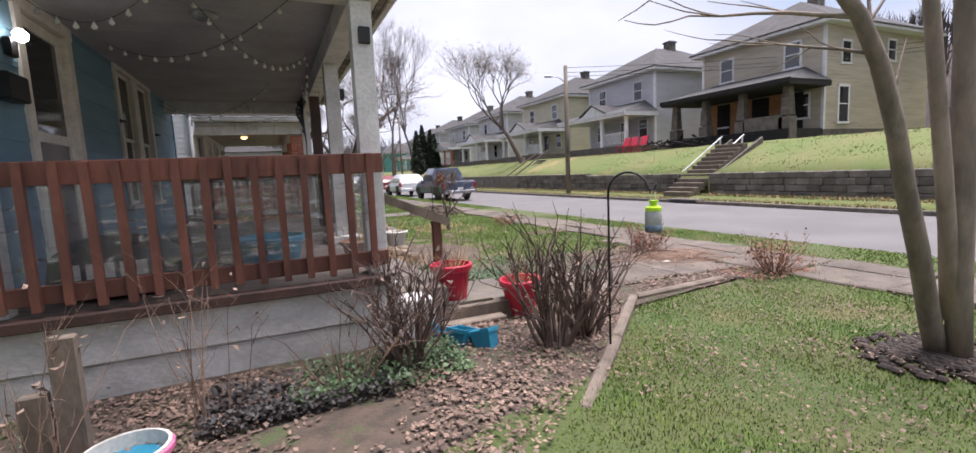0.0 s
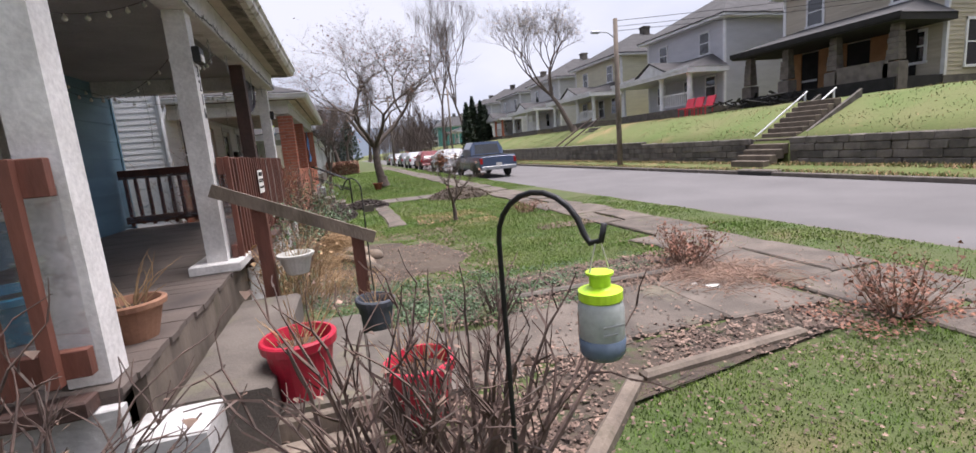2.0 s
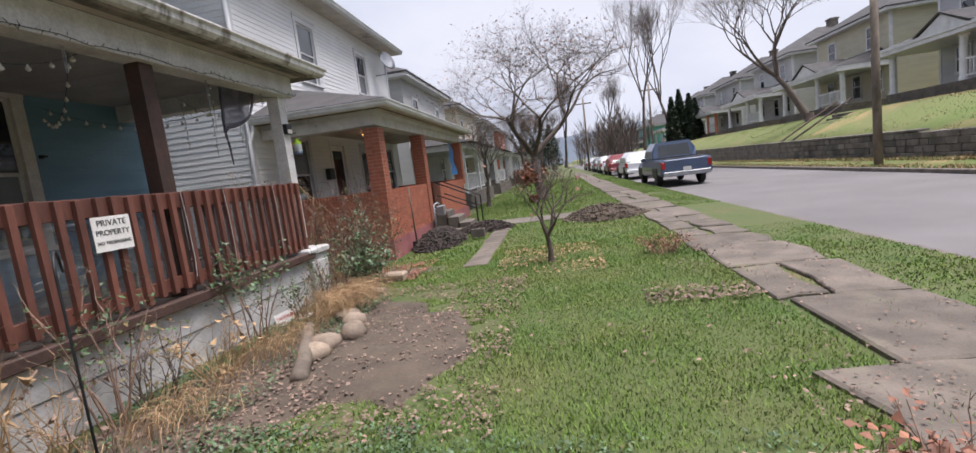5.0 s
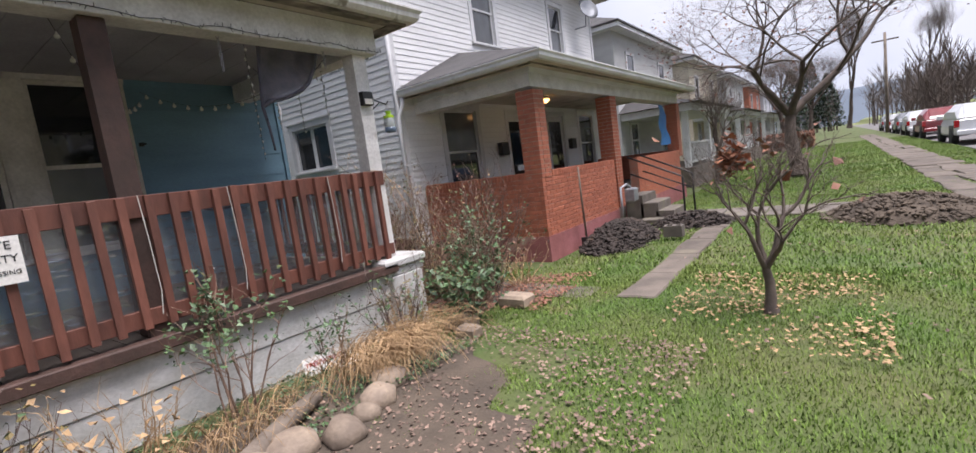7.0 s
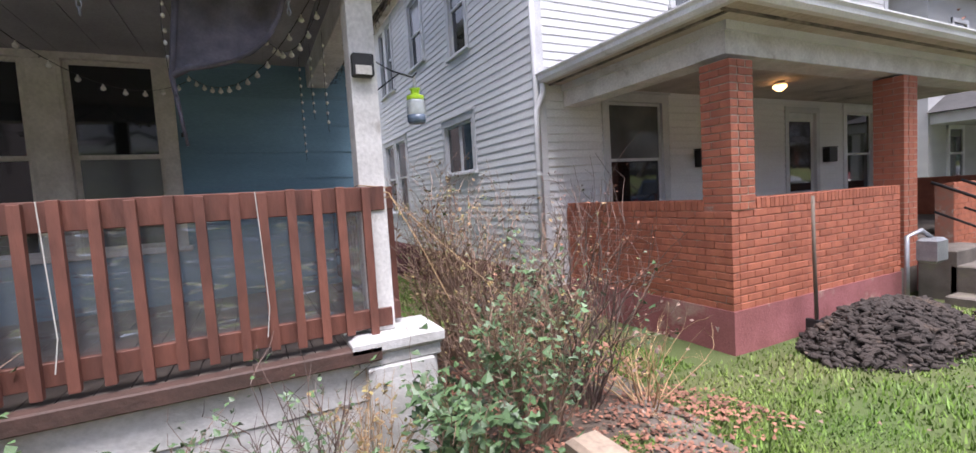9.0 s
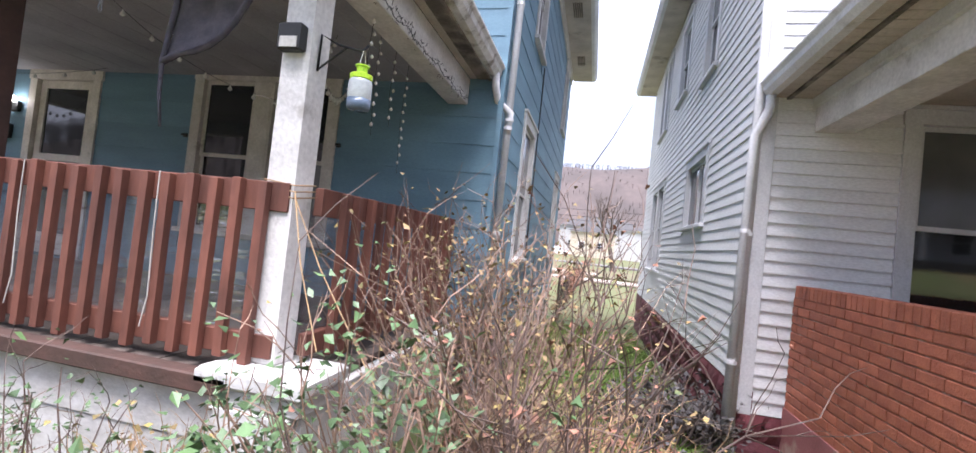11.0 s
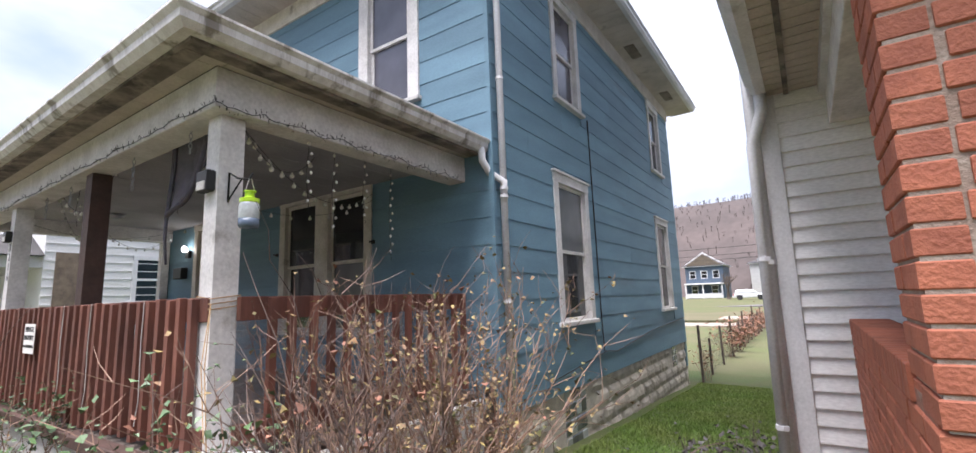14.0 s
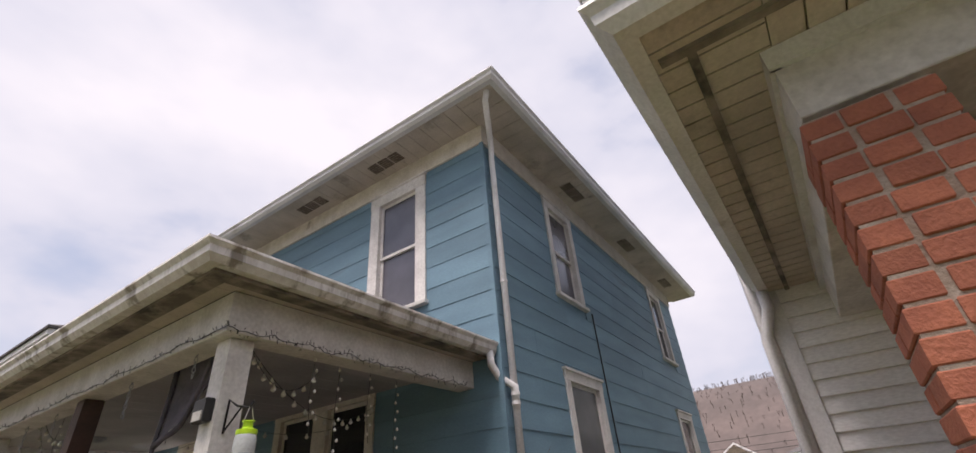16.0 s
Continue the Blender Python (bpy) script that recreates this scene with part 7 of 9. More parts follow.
def straw_clump(x, y, n, s, seed, label, material=None, low=0.55, spread=(0.16, 0.28)):
    rs = random.Random(seed)
    g = Geo()
    z0 = ground_z(x, y)
    for _ in range(n):
        a = rs.uniform(-1.2, 1.6)
        p = Vector((x + rs.gauss(0, spread[0]), y + rs.gauss(0, spread[1]), z0))
        pts = [p]
        L = s * rs.uniform(0.5, 1.1)
        for k in range(1, 5):
            f = k / 4
            pts.append(p + Vector((math.cos(a) * L * f, math.sin(a) * L * f, s * low * math.sin(f * 2.6) + 0.01)))
        g.tube(pts, 0.0028, 3, 0.001, cap=False)
    t = thing("straw_clump", (x, y, z0), label, "dry grass")
    part("tuft", g, material or M_STRAW, t, kind="stuff")


straw_clump(1.5, 9.55, 520, 0.55, 61, "bleached clump of dry ornamental grass drooping over the stones")
straw_clump(1.45, 8.3, 180, 0.35, 62, "flattened dry grass in the narrow bed")
straw_clump(5.12, 5.51, 620, 0.42, 63, "dead brown stalks flattened beside the low shrub", M_TWIG, 0.2, (0.32, 0.2))
straw_clump(1.55, 7.2, 160, 0.35, 64, "dry grass beside the path")


def tree(name, x, y, z, h, r, seed, label, wood, spread=0.9, depth=5, first=0.35, lean=(0, 0), leaves=0, leaf_m=None, leaf_s=0.05, upright=0.35, forks=3, n=7, limb=None, tip_twigs=0, tip_len=0.4, wander=0.12, shrink=0.70):
    """A bare tree: a tapered trunk that forks again and again into finer limbs."""
    rs = random.Random(seed)
    t = thing(name, (x, y, z), label, "tree")
    gt, gb, gl = Geo(), Geo(), Geo()
    tips = []

    def grow(p, d, L, rr, lv, g):
        sides = max(3, n - 2 * lv)
        pts, dd = stem(g, p, d, L, rr, rs, sides, 4 if lv < 3 else 3, wander + 0.03 * lv, 0.0, r2=rr * 0.62)
        if lv >= depth:
            tips.append(pts[-1])
            for _ in range(tip_twigs):
                td = dd + Vector((rs.uniform(-.8, .8), rs.uniform(-.8, .8), rs.uniform(-.2, .8)))
                q, _d = stem(gb, rs.choice(pts), td, tip_len * rs.uniform(0.5, 1.2), rr * 0.5, rs, 3, 2, 0.25)
                tips.append(q[-1])
            return
        k = forks if lv else forks + 1
        for i in range(k):
            a = 6.283 * (i + rs.random() * 0.6) / k
            out = Vector((math.cos(a), math.sin(a), 0)) * spread * rs.uniform(0.6, 1.1)
            nd = (dd + out + Vector((0, 0, upright))).normalized()
            start = pts[-1] if i < 2 else pts[-2 if lv else -1]
            grow(start, nd, (limb if limb and not lv else L * shrink) * rs.uniform(0.8, 1.15), rr * (0.48 if i else 0.60), lv + 1, gb)
    d0 = Vector((lean[0], lean[1], 1))
    grow((x, y, z - 0.1), d0, h * first, r, 0, gt)
    # root flare
    gt.lathe([(r * 1.5, 0), (r * 1.15, r * 0.8), (r * 0.98, r * 2)], n, (x, y, z - 0.05), caps=False)
    tr = part("trunk", gt, wood, t, smooth=True)
    part("crown", gb, wood, t, kind="stuff", smooth=True)
    if leaves and tips:
        for _ in range(leaves):
            q = rs.choice(tips)
            leaf(gl, (q.x + rs.gauss(0, leaf_s), q.y + rs.gauss(0, leaf_s), q.z + rs.gauss(0, leaf_s)), leaf_s * rs.uniform(0.6, 1.3), rs)
        part("foliage", gl, leaf_m or M_RUST, t, kind="stuff")
    return t


tree("young_tree", 3.98, 11.45, 0.0, 1.75, 0.052, 71, "small bare fruit tree in the lawn", M_BARKD, spread=0.95, depth=5, first=0.27, limb=0.42, leaves=26, leaf_s=0.06, upright=0.22, wander=0.26, shrink=0.76, tip_twigs=2, tip_len=0.14)
orange = thing("leaf_bunch", (3.78, 11.4, 1.25), "bunch of dried orange leaves caught in the small tree", "leaves")
g = Geo()
rs_ = random.Random(5)
for _ in range(110):
    leaf(g, (3.78 + rs_.gauss(0, 0.05), 11.4 + rs_.gauss(0, 0.05), 1.25 + rs_.gauss(0, 0.07)), 0.075, rs_)
part("foliage", g, mat("orange_dry_leaf", (0.30, 0.12, 0.06), (0.18, 0.07, 0.035), rough=0.8, bump=0, island=True, vary=0.3), orange, kind="stuff")
tree("tree", 3.5, 24.0, 0.15, 10.5, 0.22, 72, "large bare spreading maple on the lawn by the pavement", M_BARKD, spread=1.15, depth=6, first=0.17, limb=2.2, leaves=1800, leaf_m=M_RUST, leaf_s=0.07, upright=0.02, wander=0.16, shrink=0.74, tip_twigs=5, tip_len=0.7)
tree("tree", 18.9, 35.0, 2.1, 10.0, 0.22, 73, "bare tree leaning over the bank", M_BARKD, spread=0.75, depth=7, first=0.32, lean=(-0.35, 0.25), leaves=900, leaf_m=M_STRAW, leaf_s=0.10, upright=0.25, shrink=0.72, tip_twigs=2, tip_len=0.6)
tree("tree", 1.2, 24.5, 0, 4.6, 0.10, 74, "slim bare tree beside the neighbour walk", M_BARKD, spread=0.6, depth=5, first=0.25, upright=0.35, tip_twigs=4, tip_len=0.5)
for i, (x, y, h, s) in enumerate(((14.5, 62, 22, 75), (18.5, 66, 24, 76), (12.5, 84, 15, 77), (5.5, 70, 13, 78), (1.5, 48, 7, 79), (2.5, 62, 8, 80))):
    tree("tree", x, y, 0.8, h, 0.22, s, "tall bare tree in the distance up the street", M_BARKD, spread=0.30 if h > 12 else 0.8, depth=6, first=0.28, upright=0.7 if h > 12 else 0.3, n=6, tip_twigs=3, tip_len=1.1)
for i, (x, y, s) in enumerate(((33, 10, 81), (34, 21, 82), (35, 4, 84))):
    tree("tree", x, y, 2.6, 13, 0.22, s, "bare tree behind the houses across the street", M_BARKD, spread=0.6, depth=5, first=0.25, upright=0.4, n=6)
tree("tree", -84, 2.2, 0.1, 7.0, 0.3, 85, "bare round-headed tree beyond the back field", M_BARKD, spread=0.8, depth=5, first=0.22, upright=0.3, n=6)
tree("tree", -46, 13.8, -0.4, 10.5, 0.3, 86, "tall bare tree beyond the back field", M_BARKD, spread=0.7, depth=5, first=0.25, upright=0.3, n=6)

# trunks close to the walker
fg = thing("tree", (4.1, 1.95, 0), "smooth grey-barked tree with two trunks rising from one root", "tree")
g1 = Geo().tube([(4.16, 2.00, -0.05), (4.02, 2.0, 0.25), (3.81, 2.0, 0.78), (3.62, 2.0, 1.18), (3.48, 2.0, 1.55), (3.33, 2.02, 1.9), (3.18, 2.05, 2.15), (2.9, 2.15, 2.5), (2.6, 2.3, 2.9)], 0.066, 14, 0.035)
part("trunk", g1, M_BARK, fg, smooth=True)
g2 = Geo().tube([(4.17, 1.90, -0.05), (4.10, 1.90, 0.5), (4.06, 1.90, 1.1), (4.02, 1.90, 1.6), (3.99, 1.90, 2.1), (3.93, 1.92, 2.9), (3.9, 1.9, 3.8)], 0.072, 14, 0.06)
part("trunk", g2, M_BARK, fg, smooth=True)
g2 = Geo().tube([(4.08, 1.93, 0.3), (3.98, 1.93, 0.9), (3.88, 1.93, 1.3), (3.76, 1.93, 1.75), (3.64, 1.94, 2.3), (3.5, 1.95, 2.9), (3.4, 1.95, 3.5)], 0.05, 12, 0.035)
part("trunk", g2, M_BARK, fg, smooth=True)
g3 = Geo()
rs_ = random.Random(17)
for p, d, L, r_b in (((3.18, 2.05, 2.15), (-.8, .55, .06), 0.9, .016), ((3.48, 2.0, 1.55), (.25, .2, 1.0), 0.9, .028), ((4.0, 1.9, 1.9), (.5, -.3, .9), 1.5, .04), ((3.96, 1.9, 2.6), (-.5, .2, .8), 1.4, .035),
                     ((2.9, 2.15, 2.5), (-.8, .6, .1), 1.0, .018), ((3.30, 2.03, 1.95), (-.6, .7, .22), 0.8, .012)):
    pts, dd = stem(g3, p, d, L, r_b, rs_, 7, 5, 0.12)
    for _ in range(5):
        stem(g3, rs_.choice(pts[1:]), dd + Vector((rs_.uniform(-.8, .8), rs_.uniform(-.8, .8), rs_.uniform(-.3, .6))), L * .5, r_b * .4, rs_, 4, 4, 0.2)
part("crown", g3, M_BARK, fg, kind="stuff", smooth=True)
g = Geo()
rs_ = random.Random(4)
for _ in range(420):
    a, q = rs_.uniform(0, 6.283), rs_.uniform(0, 0.5)
    s = rs_.uniform(0.012, 0.035)
    x, y = 4.1 + math.cos(a) * q, 1.98 + math.sin(a) * q * 0.9
    g.box(x - s, x + s, y - s, y + s, ground_z(x, y) + 0.0, ground_z(x, y) + 0.02 + 0.05 * (0.5 - q) + s * 0.5, s * 0.5)
part("mulch", g, M_CLOD, kind="stuff", label="dark crumbly mulch round the trunk", category="mulch")


# ---- heaps, stones, edging ----
def clods(name, x, y, rx, ry, h, n, material, seed, label, s=(0.010, 0.045)):
    """A heap of broken clods over a mounded core."""
    rs = random.Random(seed)
    z0 = ground_z(x, y)
    t = thing(name, (x, y, z0), label, "soil heap")
    g = Geo()
    vs, fs = [], []
    R, A = 8, 26
    for i in range(R + 1):
        for j in range(A):
            f, a = i / R, 6.283 * j / A
            px, py = x + math.cos(a) * rx * f, y + math.sin(a) * ry * f
            zz = h * (1 - f * f) * (0.8 + 0.5 * noise.noise(Vector((px * 3, py * 3, seed)))) - 0.04 * (i == R)
            vs.append((px, py, z0 + zz))
    for i in range(R):
        for j in range(A):
            fs.append((i * A + j, (i + 1) * A + j, (i + 1) * A + (j + 1) % A, i * A + (j + 1) % A))
    part("core", Geo().add(vs, fs), material, t, smooth=True)
    for _ in range(n):
        f, a = math.sqrt(rs.random()), rs.uniform(0, 6.283)
        px, py = x + math.cos(a) * rx * f * 1.08, y + math.sin(a) * ry * f * 1.08
        zz = z0 + h * max(0, 1 - f * f) * 0.95
        q = s[0] + (s[1] - s[0]) * rs.random() ** 3
        k0 = len(g.v)
        g.box(-q, q, -q * rs.uniform(.5, 1), q * rs.uniform(.5, 1), -q * .5, q * rs.uniform(.3, .7), q * 0.35)
        g.move(Matrix.Translation((px, py, zz)) @ Euler((rs.uniform(-.6, .6), rs.uniform(-.6, .6), rs.uniform(0, 6))).to_matrix().to_4x4(), k0)
    part("clods", g, material, t, kind="stuff")
    return t


clods("soil_heap", 1.50, 14.8, 0.55, 0.95, 0.40, 2600, M_CLOD, 91, "heap of dark freshly dug soil against the brick porch")
clods("soil_heap", 2.35, 16.1, 0.7, 0.5, 0.26, 1200, M_CLOD, 92, "dark dug soil beside the neighbour's walk")
clods("soil_heap", 5.2, 16.2, 0.95, 0.9, 0.32, 1200, M_GROUND, 93, "brown mound of dry soil and leaves on the lawn")
for k, (x, y, s, h) in enumerate(((1.98, 9.1, .13, .14), (2.14, 8.72, .12, .15), (1.95, 8.5, .17, .13), (1.80, 9.35, .15, .12), (2.05, 8.95, .09, .1), (2.0, 8.25, .14, .14))):
    rs_ = random.Random(k)
    st_ = thing("rock", (x, y, ground_z(x, y)), "rounded tan field stone edging the bare soil" if k % 2 else "pale lumpy field stone beside the dry grass", "rock", "edging stones")
    prof = [(0.02, -0.02), (s * .8, -0.02), (s, h * .35), (s * .85, h * .75), (s * .45, h * .98), (0.02, h)]
    g = Geo().lathe(prof, 11, (x, y, ground_z(x, y)))
    g.v = [(a + noise.noise(Vector((a * 9, b * 9, c * 9 + k))) * s * .35, b * 1.0 + noise.noise(Vector((a * 9 + 5, b * 9, c * 9))) * s * .35, c) for a, b, c in g.v]
    part("stone", g, M_ROCK, st_, smooth=True)
lg = thing("log", (1.9, 8.3, 0.05), "barkless brown log lying by the stones", "log")
part("wood", Geo().tube([(2.15, 7.75, 0.05), (1.98, 8.15, 0.09), (1.72, 8.65, 0.10), (1.6, 8.9, 0.09)], 0.07, 10, 0.05), M_GREYWOOD, lg, smooth=True)
for k, (x, y, r_) in enumerate(((1.5, 10.55, .14), (1.75, 10.35, .1), (1.65, 11.3, .16))):
    part("rock", Geo().box(x - r_, x + r_, y - r_ * .7, y + r_ * .7, -0.05, 0.09, 0.03), M_ROCK, label="flat tan stone by the walk", category="rock", at=(x, y, 0))


def timber(a, b, w, z0, z1, label, material=None):
    a, b = Vector(a), Vector(b)
    d = (b - a)
    L = d.length
    g = Geo().box(0, L, -w / 2, w / 2, z0, z1, 0.02)
    for i, p in enumerate(g.v):
        g.v[i] = (p[0], p[1] + 0.012 * noise.noise(Vector((p[0] * 2, 0, a.x))), p[2])
    g.move(Matrix.Translation((a.x, a.y, 0)) @ Matrix.Rotation(math.atan2(d.y, d.x), 4, "Z"))
    m = (a + b) / 2
    return part("edging_timber", g, material or M_GREYWOOD, label=label, category="edging", at=(m.x, m.y, 0))


timber((1.55, 2.45), (2.42, 3.25), 0.09, -0.03, 0.09, "weathered timber edging beside the leaf bed")
timber((2.45, 3.28), (3.36, 4.12), 0.09, -0.03, 0.085, "weathered timber edging beside the leaf bed")
timber((3.42, 4.14), (4.75, 4.22), 0.08, -0.03, 0.07, "weathered timber edging along the walk")
timber((3.2, 5.92), (4.1, 5.9), 0.08, -0.03, 0.07, "weathered timber edging at the lawn's foot", M_CONC)
timber((4.13, 5.9), (5, 5.88), 0.08, -0.03, 0.075, "weathered timber edging at the lawn's foot", M_CONC)
stake = thing("stake", (-0.81, 3.06, 0), "weathered split timber stake before the white boards", "stake")
part("board", Geo().box(-0.86, -0.76, 3.05, 3.11, -0.05, 0.74, 0.008), M_GREYWOOD, stake)
part("board", Geo().box(-0.98, -0.88, 3.03, 3.09, -0.05, 0.50, 0.008), M_GREYWOOD, stake)

for x, y, r_ in ((4.83, 5.37, 0.035), (4.93, 5.25, 0.07)):
    g = Geo().prism([(x - r_, y - r_ * .4), (x + r_ * .3, y - r_ * .7), (x + r_, y), (x + r_ * .4, y + r_ * .6), (x - r_ * .8, y + r_ * .5)], "z", 0.035, 0.065)
    part("stone_shard", g, M_WPLASTIC, label="broken piece of white stone on the walk", category="stone", at=(x, y, 0.035))

# shovel, cinder block, meter
sh = thing("shovel", (1.08, 14.38, 0), "long-handled shovel standing upright in the soil", "shovel")
part("handle", Geo().tube([(1.07, 14.38, 0.1), (1.06, 14.37, 0.8), (1.05, 14.38, 1.28)], 0.018, 8, 0.015), M_GREYWOOD, sh, smooth=True)
part("blade", Geo().box(0.98, 1.18, 14.36, 14.385, -0.12, 0.12, 0.01), M_IRON, sh)
cb = thing("concrete_block", (2.35, 14.75, 0), "grey hollow concrete block lying on the walk", "block")
part("block", Geo().box(2.22, 2.50, 14.68, 14.71, 0.03, 0.2).box(2.22, 2.50, 14.84, 14.87, 0.03, 0.2).box(2.22, 2.25, 14.71, 14.84, 0.03, 0.2).box(2.34, 2.38, 14.71, 14.84, 0.03, 0.2).box(2.47, 2.50, 14.71, 14.84, 0.03, 0.2), M_CONC, cb)
gm = thing("gas_meter", (1.15, 16.1, 0.3), "grey gas meter and pipes beside the brick porch steps", "meter")
part("body", Geo().box(1.12, 1.30, 16.15, 16.4, 0.45, 0.72, 0.03), M_STEEL, gm)
part("pipe", Geo().tube([(1.1, 16.0, 0.0), (1.1, 16.0, 0.75), (1.15, 16.2, 0.8), (1.2, 16.28, 0.72)], 0.025, 8), M_STEEL, gm, smooth=True)


# ---- pots and small things ----
def pot(name, x, y, z, r0, r1, h, material, label, lean=(0, 0), soil=M_MULCH, twigs=0, group="flower pots"):
    t = thing(name, (x, y, z), label, "flower pot", group)
    M = Matrix.Translation((x, y, z)) @ Euler((lean[0], lean[1], 0)).to_matrix().to_4x4()
    prof = [(0.01, 0.0), (r0, 0.0), (r0 + (r1 - r0) * .82, h * .80), (r1 - 0.005, h * .82), (r1 + 0.012, h * .84), (r1 + 0.016, h * .97), (r1 + 0.008, h), (r1 - 0.008, h), (r1 - 0.02, h * .86), (r0 - 0.01, 0.02)]
    part("shell", Geo().lathe(prof, 24, caps=False).move(M), material, t, smooth=False)
    part("soil", Geo().lathe([(r1 - 0.03, h * .78), (r1 * .5, h * .82), (0.01, h * .83)], 16).move(M), soil, t, smooth=True)
    if twigs:
        rs = random.Random(int(x * 100))
        g = Geo()
        for _ in range(twigs):
            a, q = rs.uniform(0, 6.3), rs.uniform(0, r1 * .7)
            stem(g, M @ Vector((math.cos(a) * q, math.sin(a) * q, h * .8)), (math.cos(a) * .5, math.sin(a) * .5, 1), rs.uniform(0.12, 0.34), 0.004, rs, 3, 4, 0.3)
        part("dead_stems", g, M_STRAW, t, kind="stuff")
    return t


pot("flower_pot", 1.53, 4.45, 0.24, 0.13, 0.18, 0.33, M_REDPOT, "red plastic flower pot with dead stems on the step", twigs=26)
pot("flower_pot", 2.14, 4.25, 0.06, 0.12, 0.18, 0.33, M_REDPOT, "red plastic flower pot leaning behind bare stems", (0.0, -0.04), twigs=30)
pot("bucket", 1.97, 5.80, -0.03, 0.115, 0.15, 0.34, M_BUCKET, "dark grey plastic pot with dead stems beside the step", (0.03, 0.05), twigs=16)
pot("planter", 1.40, 6.02, 0.56, 0.09, 0.135, 0.17, M_WPLASTIC, "dirty white bowl planter hung on the handrail post", soil=M_GREEN, twigs=10)
pot("tub", 0.05, 5.0, PF, 0.22, 0.28, 0.26, M_BLUEPOT, "teal blue plastic tub on the porch floor", soil=M_BLACK)
pot("flower_pot", 3.2, 23.0, 0.0, 0.12, 0.2, 0.3, mat("terracotta", (0.2, 0.06, 0.03), rough=0.8), "dark red flower pot by the big tree")
pot("flower_pot", 0.75, 4.6, PF, 0.10, 0.15, 0.2, mat("clay_pot", (0.34, 0.18, 0.11), (0.26, 0.13, 0.08), rough=0.85), "clay flower pot full of dead plants at the porch edge", twigs=20)
tub = thing("tub", (-0.60, 2.95, -0.06), "pale blue tub with a pink rim in the bed", "tub")
part("shell", Geo().lathe([(0.14, 0), (0.17, 0.22), (0.18, 0.22), (0.18, 0.27), (0.165, 0.27), (0.15, 0.05)], 20, (-0.60, 2.95, -0.06), caps=False), M_WPLASTIC, tub)
part("rim", Geo().lathe([(0.181, 0.225), (0.19, 0.23), (0.19, 0.255), (0.181, 0.26)], 20, (-0.60, 2.95, -0.06), caps=False), mat("pink_rim", (0.6, 0.15, 0.3), rough=0.5), tub)
part("contents", Geo().lathe([(0.16, 0.2), (0.02, 0.22)], 16, (-0.60, 2.95, -0.06)), M_BLUEPOT, tub)
for k, (x, y, a, b) in enumerate(((1.12, 3.84, 0.25, 0.4), (1.46, 3.55, -0.25, -0.3), (1.30, 3.68, 0.2, 0.2))):
    c = thing("planter", (x, y, 0.02), "teal blue plastic planter box tipped over in the leaves", "planter", "blue planters")
    M = Matrix.Translation((x, y, 0.11)) @ Euler((a, 0.35 - 0.2 * k, b + k)).to_matrix().to_4x4()
    w, h = 0.075, 0.22
    prof = [(-w * .8, -w * .8), (w * .8, -w * .8), (w * .8, w * .8), (-w * .8, w * .8)]
    vs = [(px, py, -h / 2) for px, py in prof] + [(px * 1.3, py * 1.3, h / 2) for px, py in prof] + [(px * 1.2, py * 1.2, h / 2) for px, py in prof] + [(px * .9, py * .9, -h / 2 + .02) for px, py in prof]
    fs = [(3, 2, 1, 0), (12, 13, 14, 15)]
    for r in (0, 4, 8):
        fs += [(r + i, r + (i + 1) % 4, r + 4 + (i + 1) % 4, r + 4 + i) for i in range(4)]
    part("shell", Geo().add(vs, fs).move(M), M_BLUEPOT, c)
    part("rim", Geo().box(-w * 1.12, w * 1.12, -w * 1.12, -w * 1.02, h / 2 - .03, h / 2 + .005, .003).box(-w * 1.12, w * 1.12, w * 1.02, w * 1.12, h / 2 - .03, h / 2 + .005, .003).move(M), M_BLUEPOT, c)
bag = thing("bag", (-0.9, 4.35, PF), "slumped black sack with pale lettering on the porch floor", "bag")
gb_ = Geo().lathe([(0.05, 0.0), (0.28, 0.02), (0.33, 0.14), (0.30, 0.30), (0.2, 0.40), (0.06, 0.43)], 16, (-0.9, 4.4, PF))
gb_.v = [((a + 0.9) * 1.25 - 0.9 + 0.04 * noise.noise(Vector((a * 6, b * 6, c * 6))), (b - 4.4) * .55 + 4.4 + 0.03 * noise.noise(Vector((a * 7, b * 7, c * 5 + 3))), c) for a, b, c in gb_.v]
part("sack", gb_, M_BLACK, bag, smooth=True)
g = Geo()
for i in range(5):
    g.box(-1.12 + i * 0.09, -1.06 + i * 0.09, 4.205, 4.21, PF + 0.16, PF + 0.26)
g.box(-1.1, -0.72, 4.205, 4.21, PF + 0.10, PF + 0.125)
part("print", g, M_SIGN, bag)


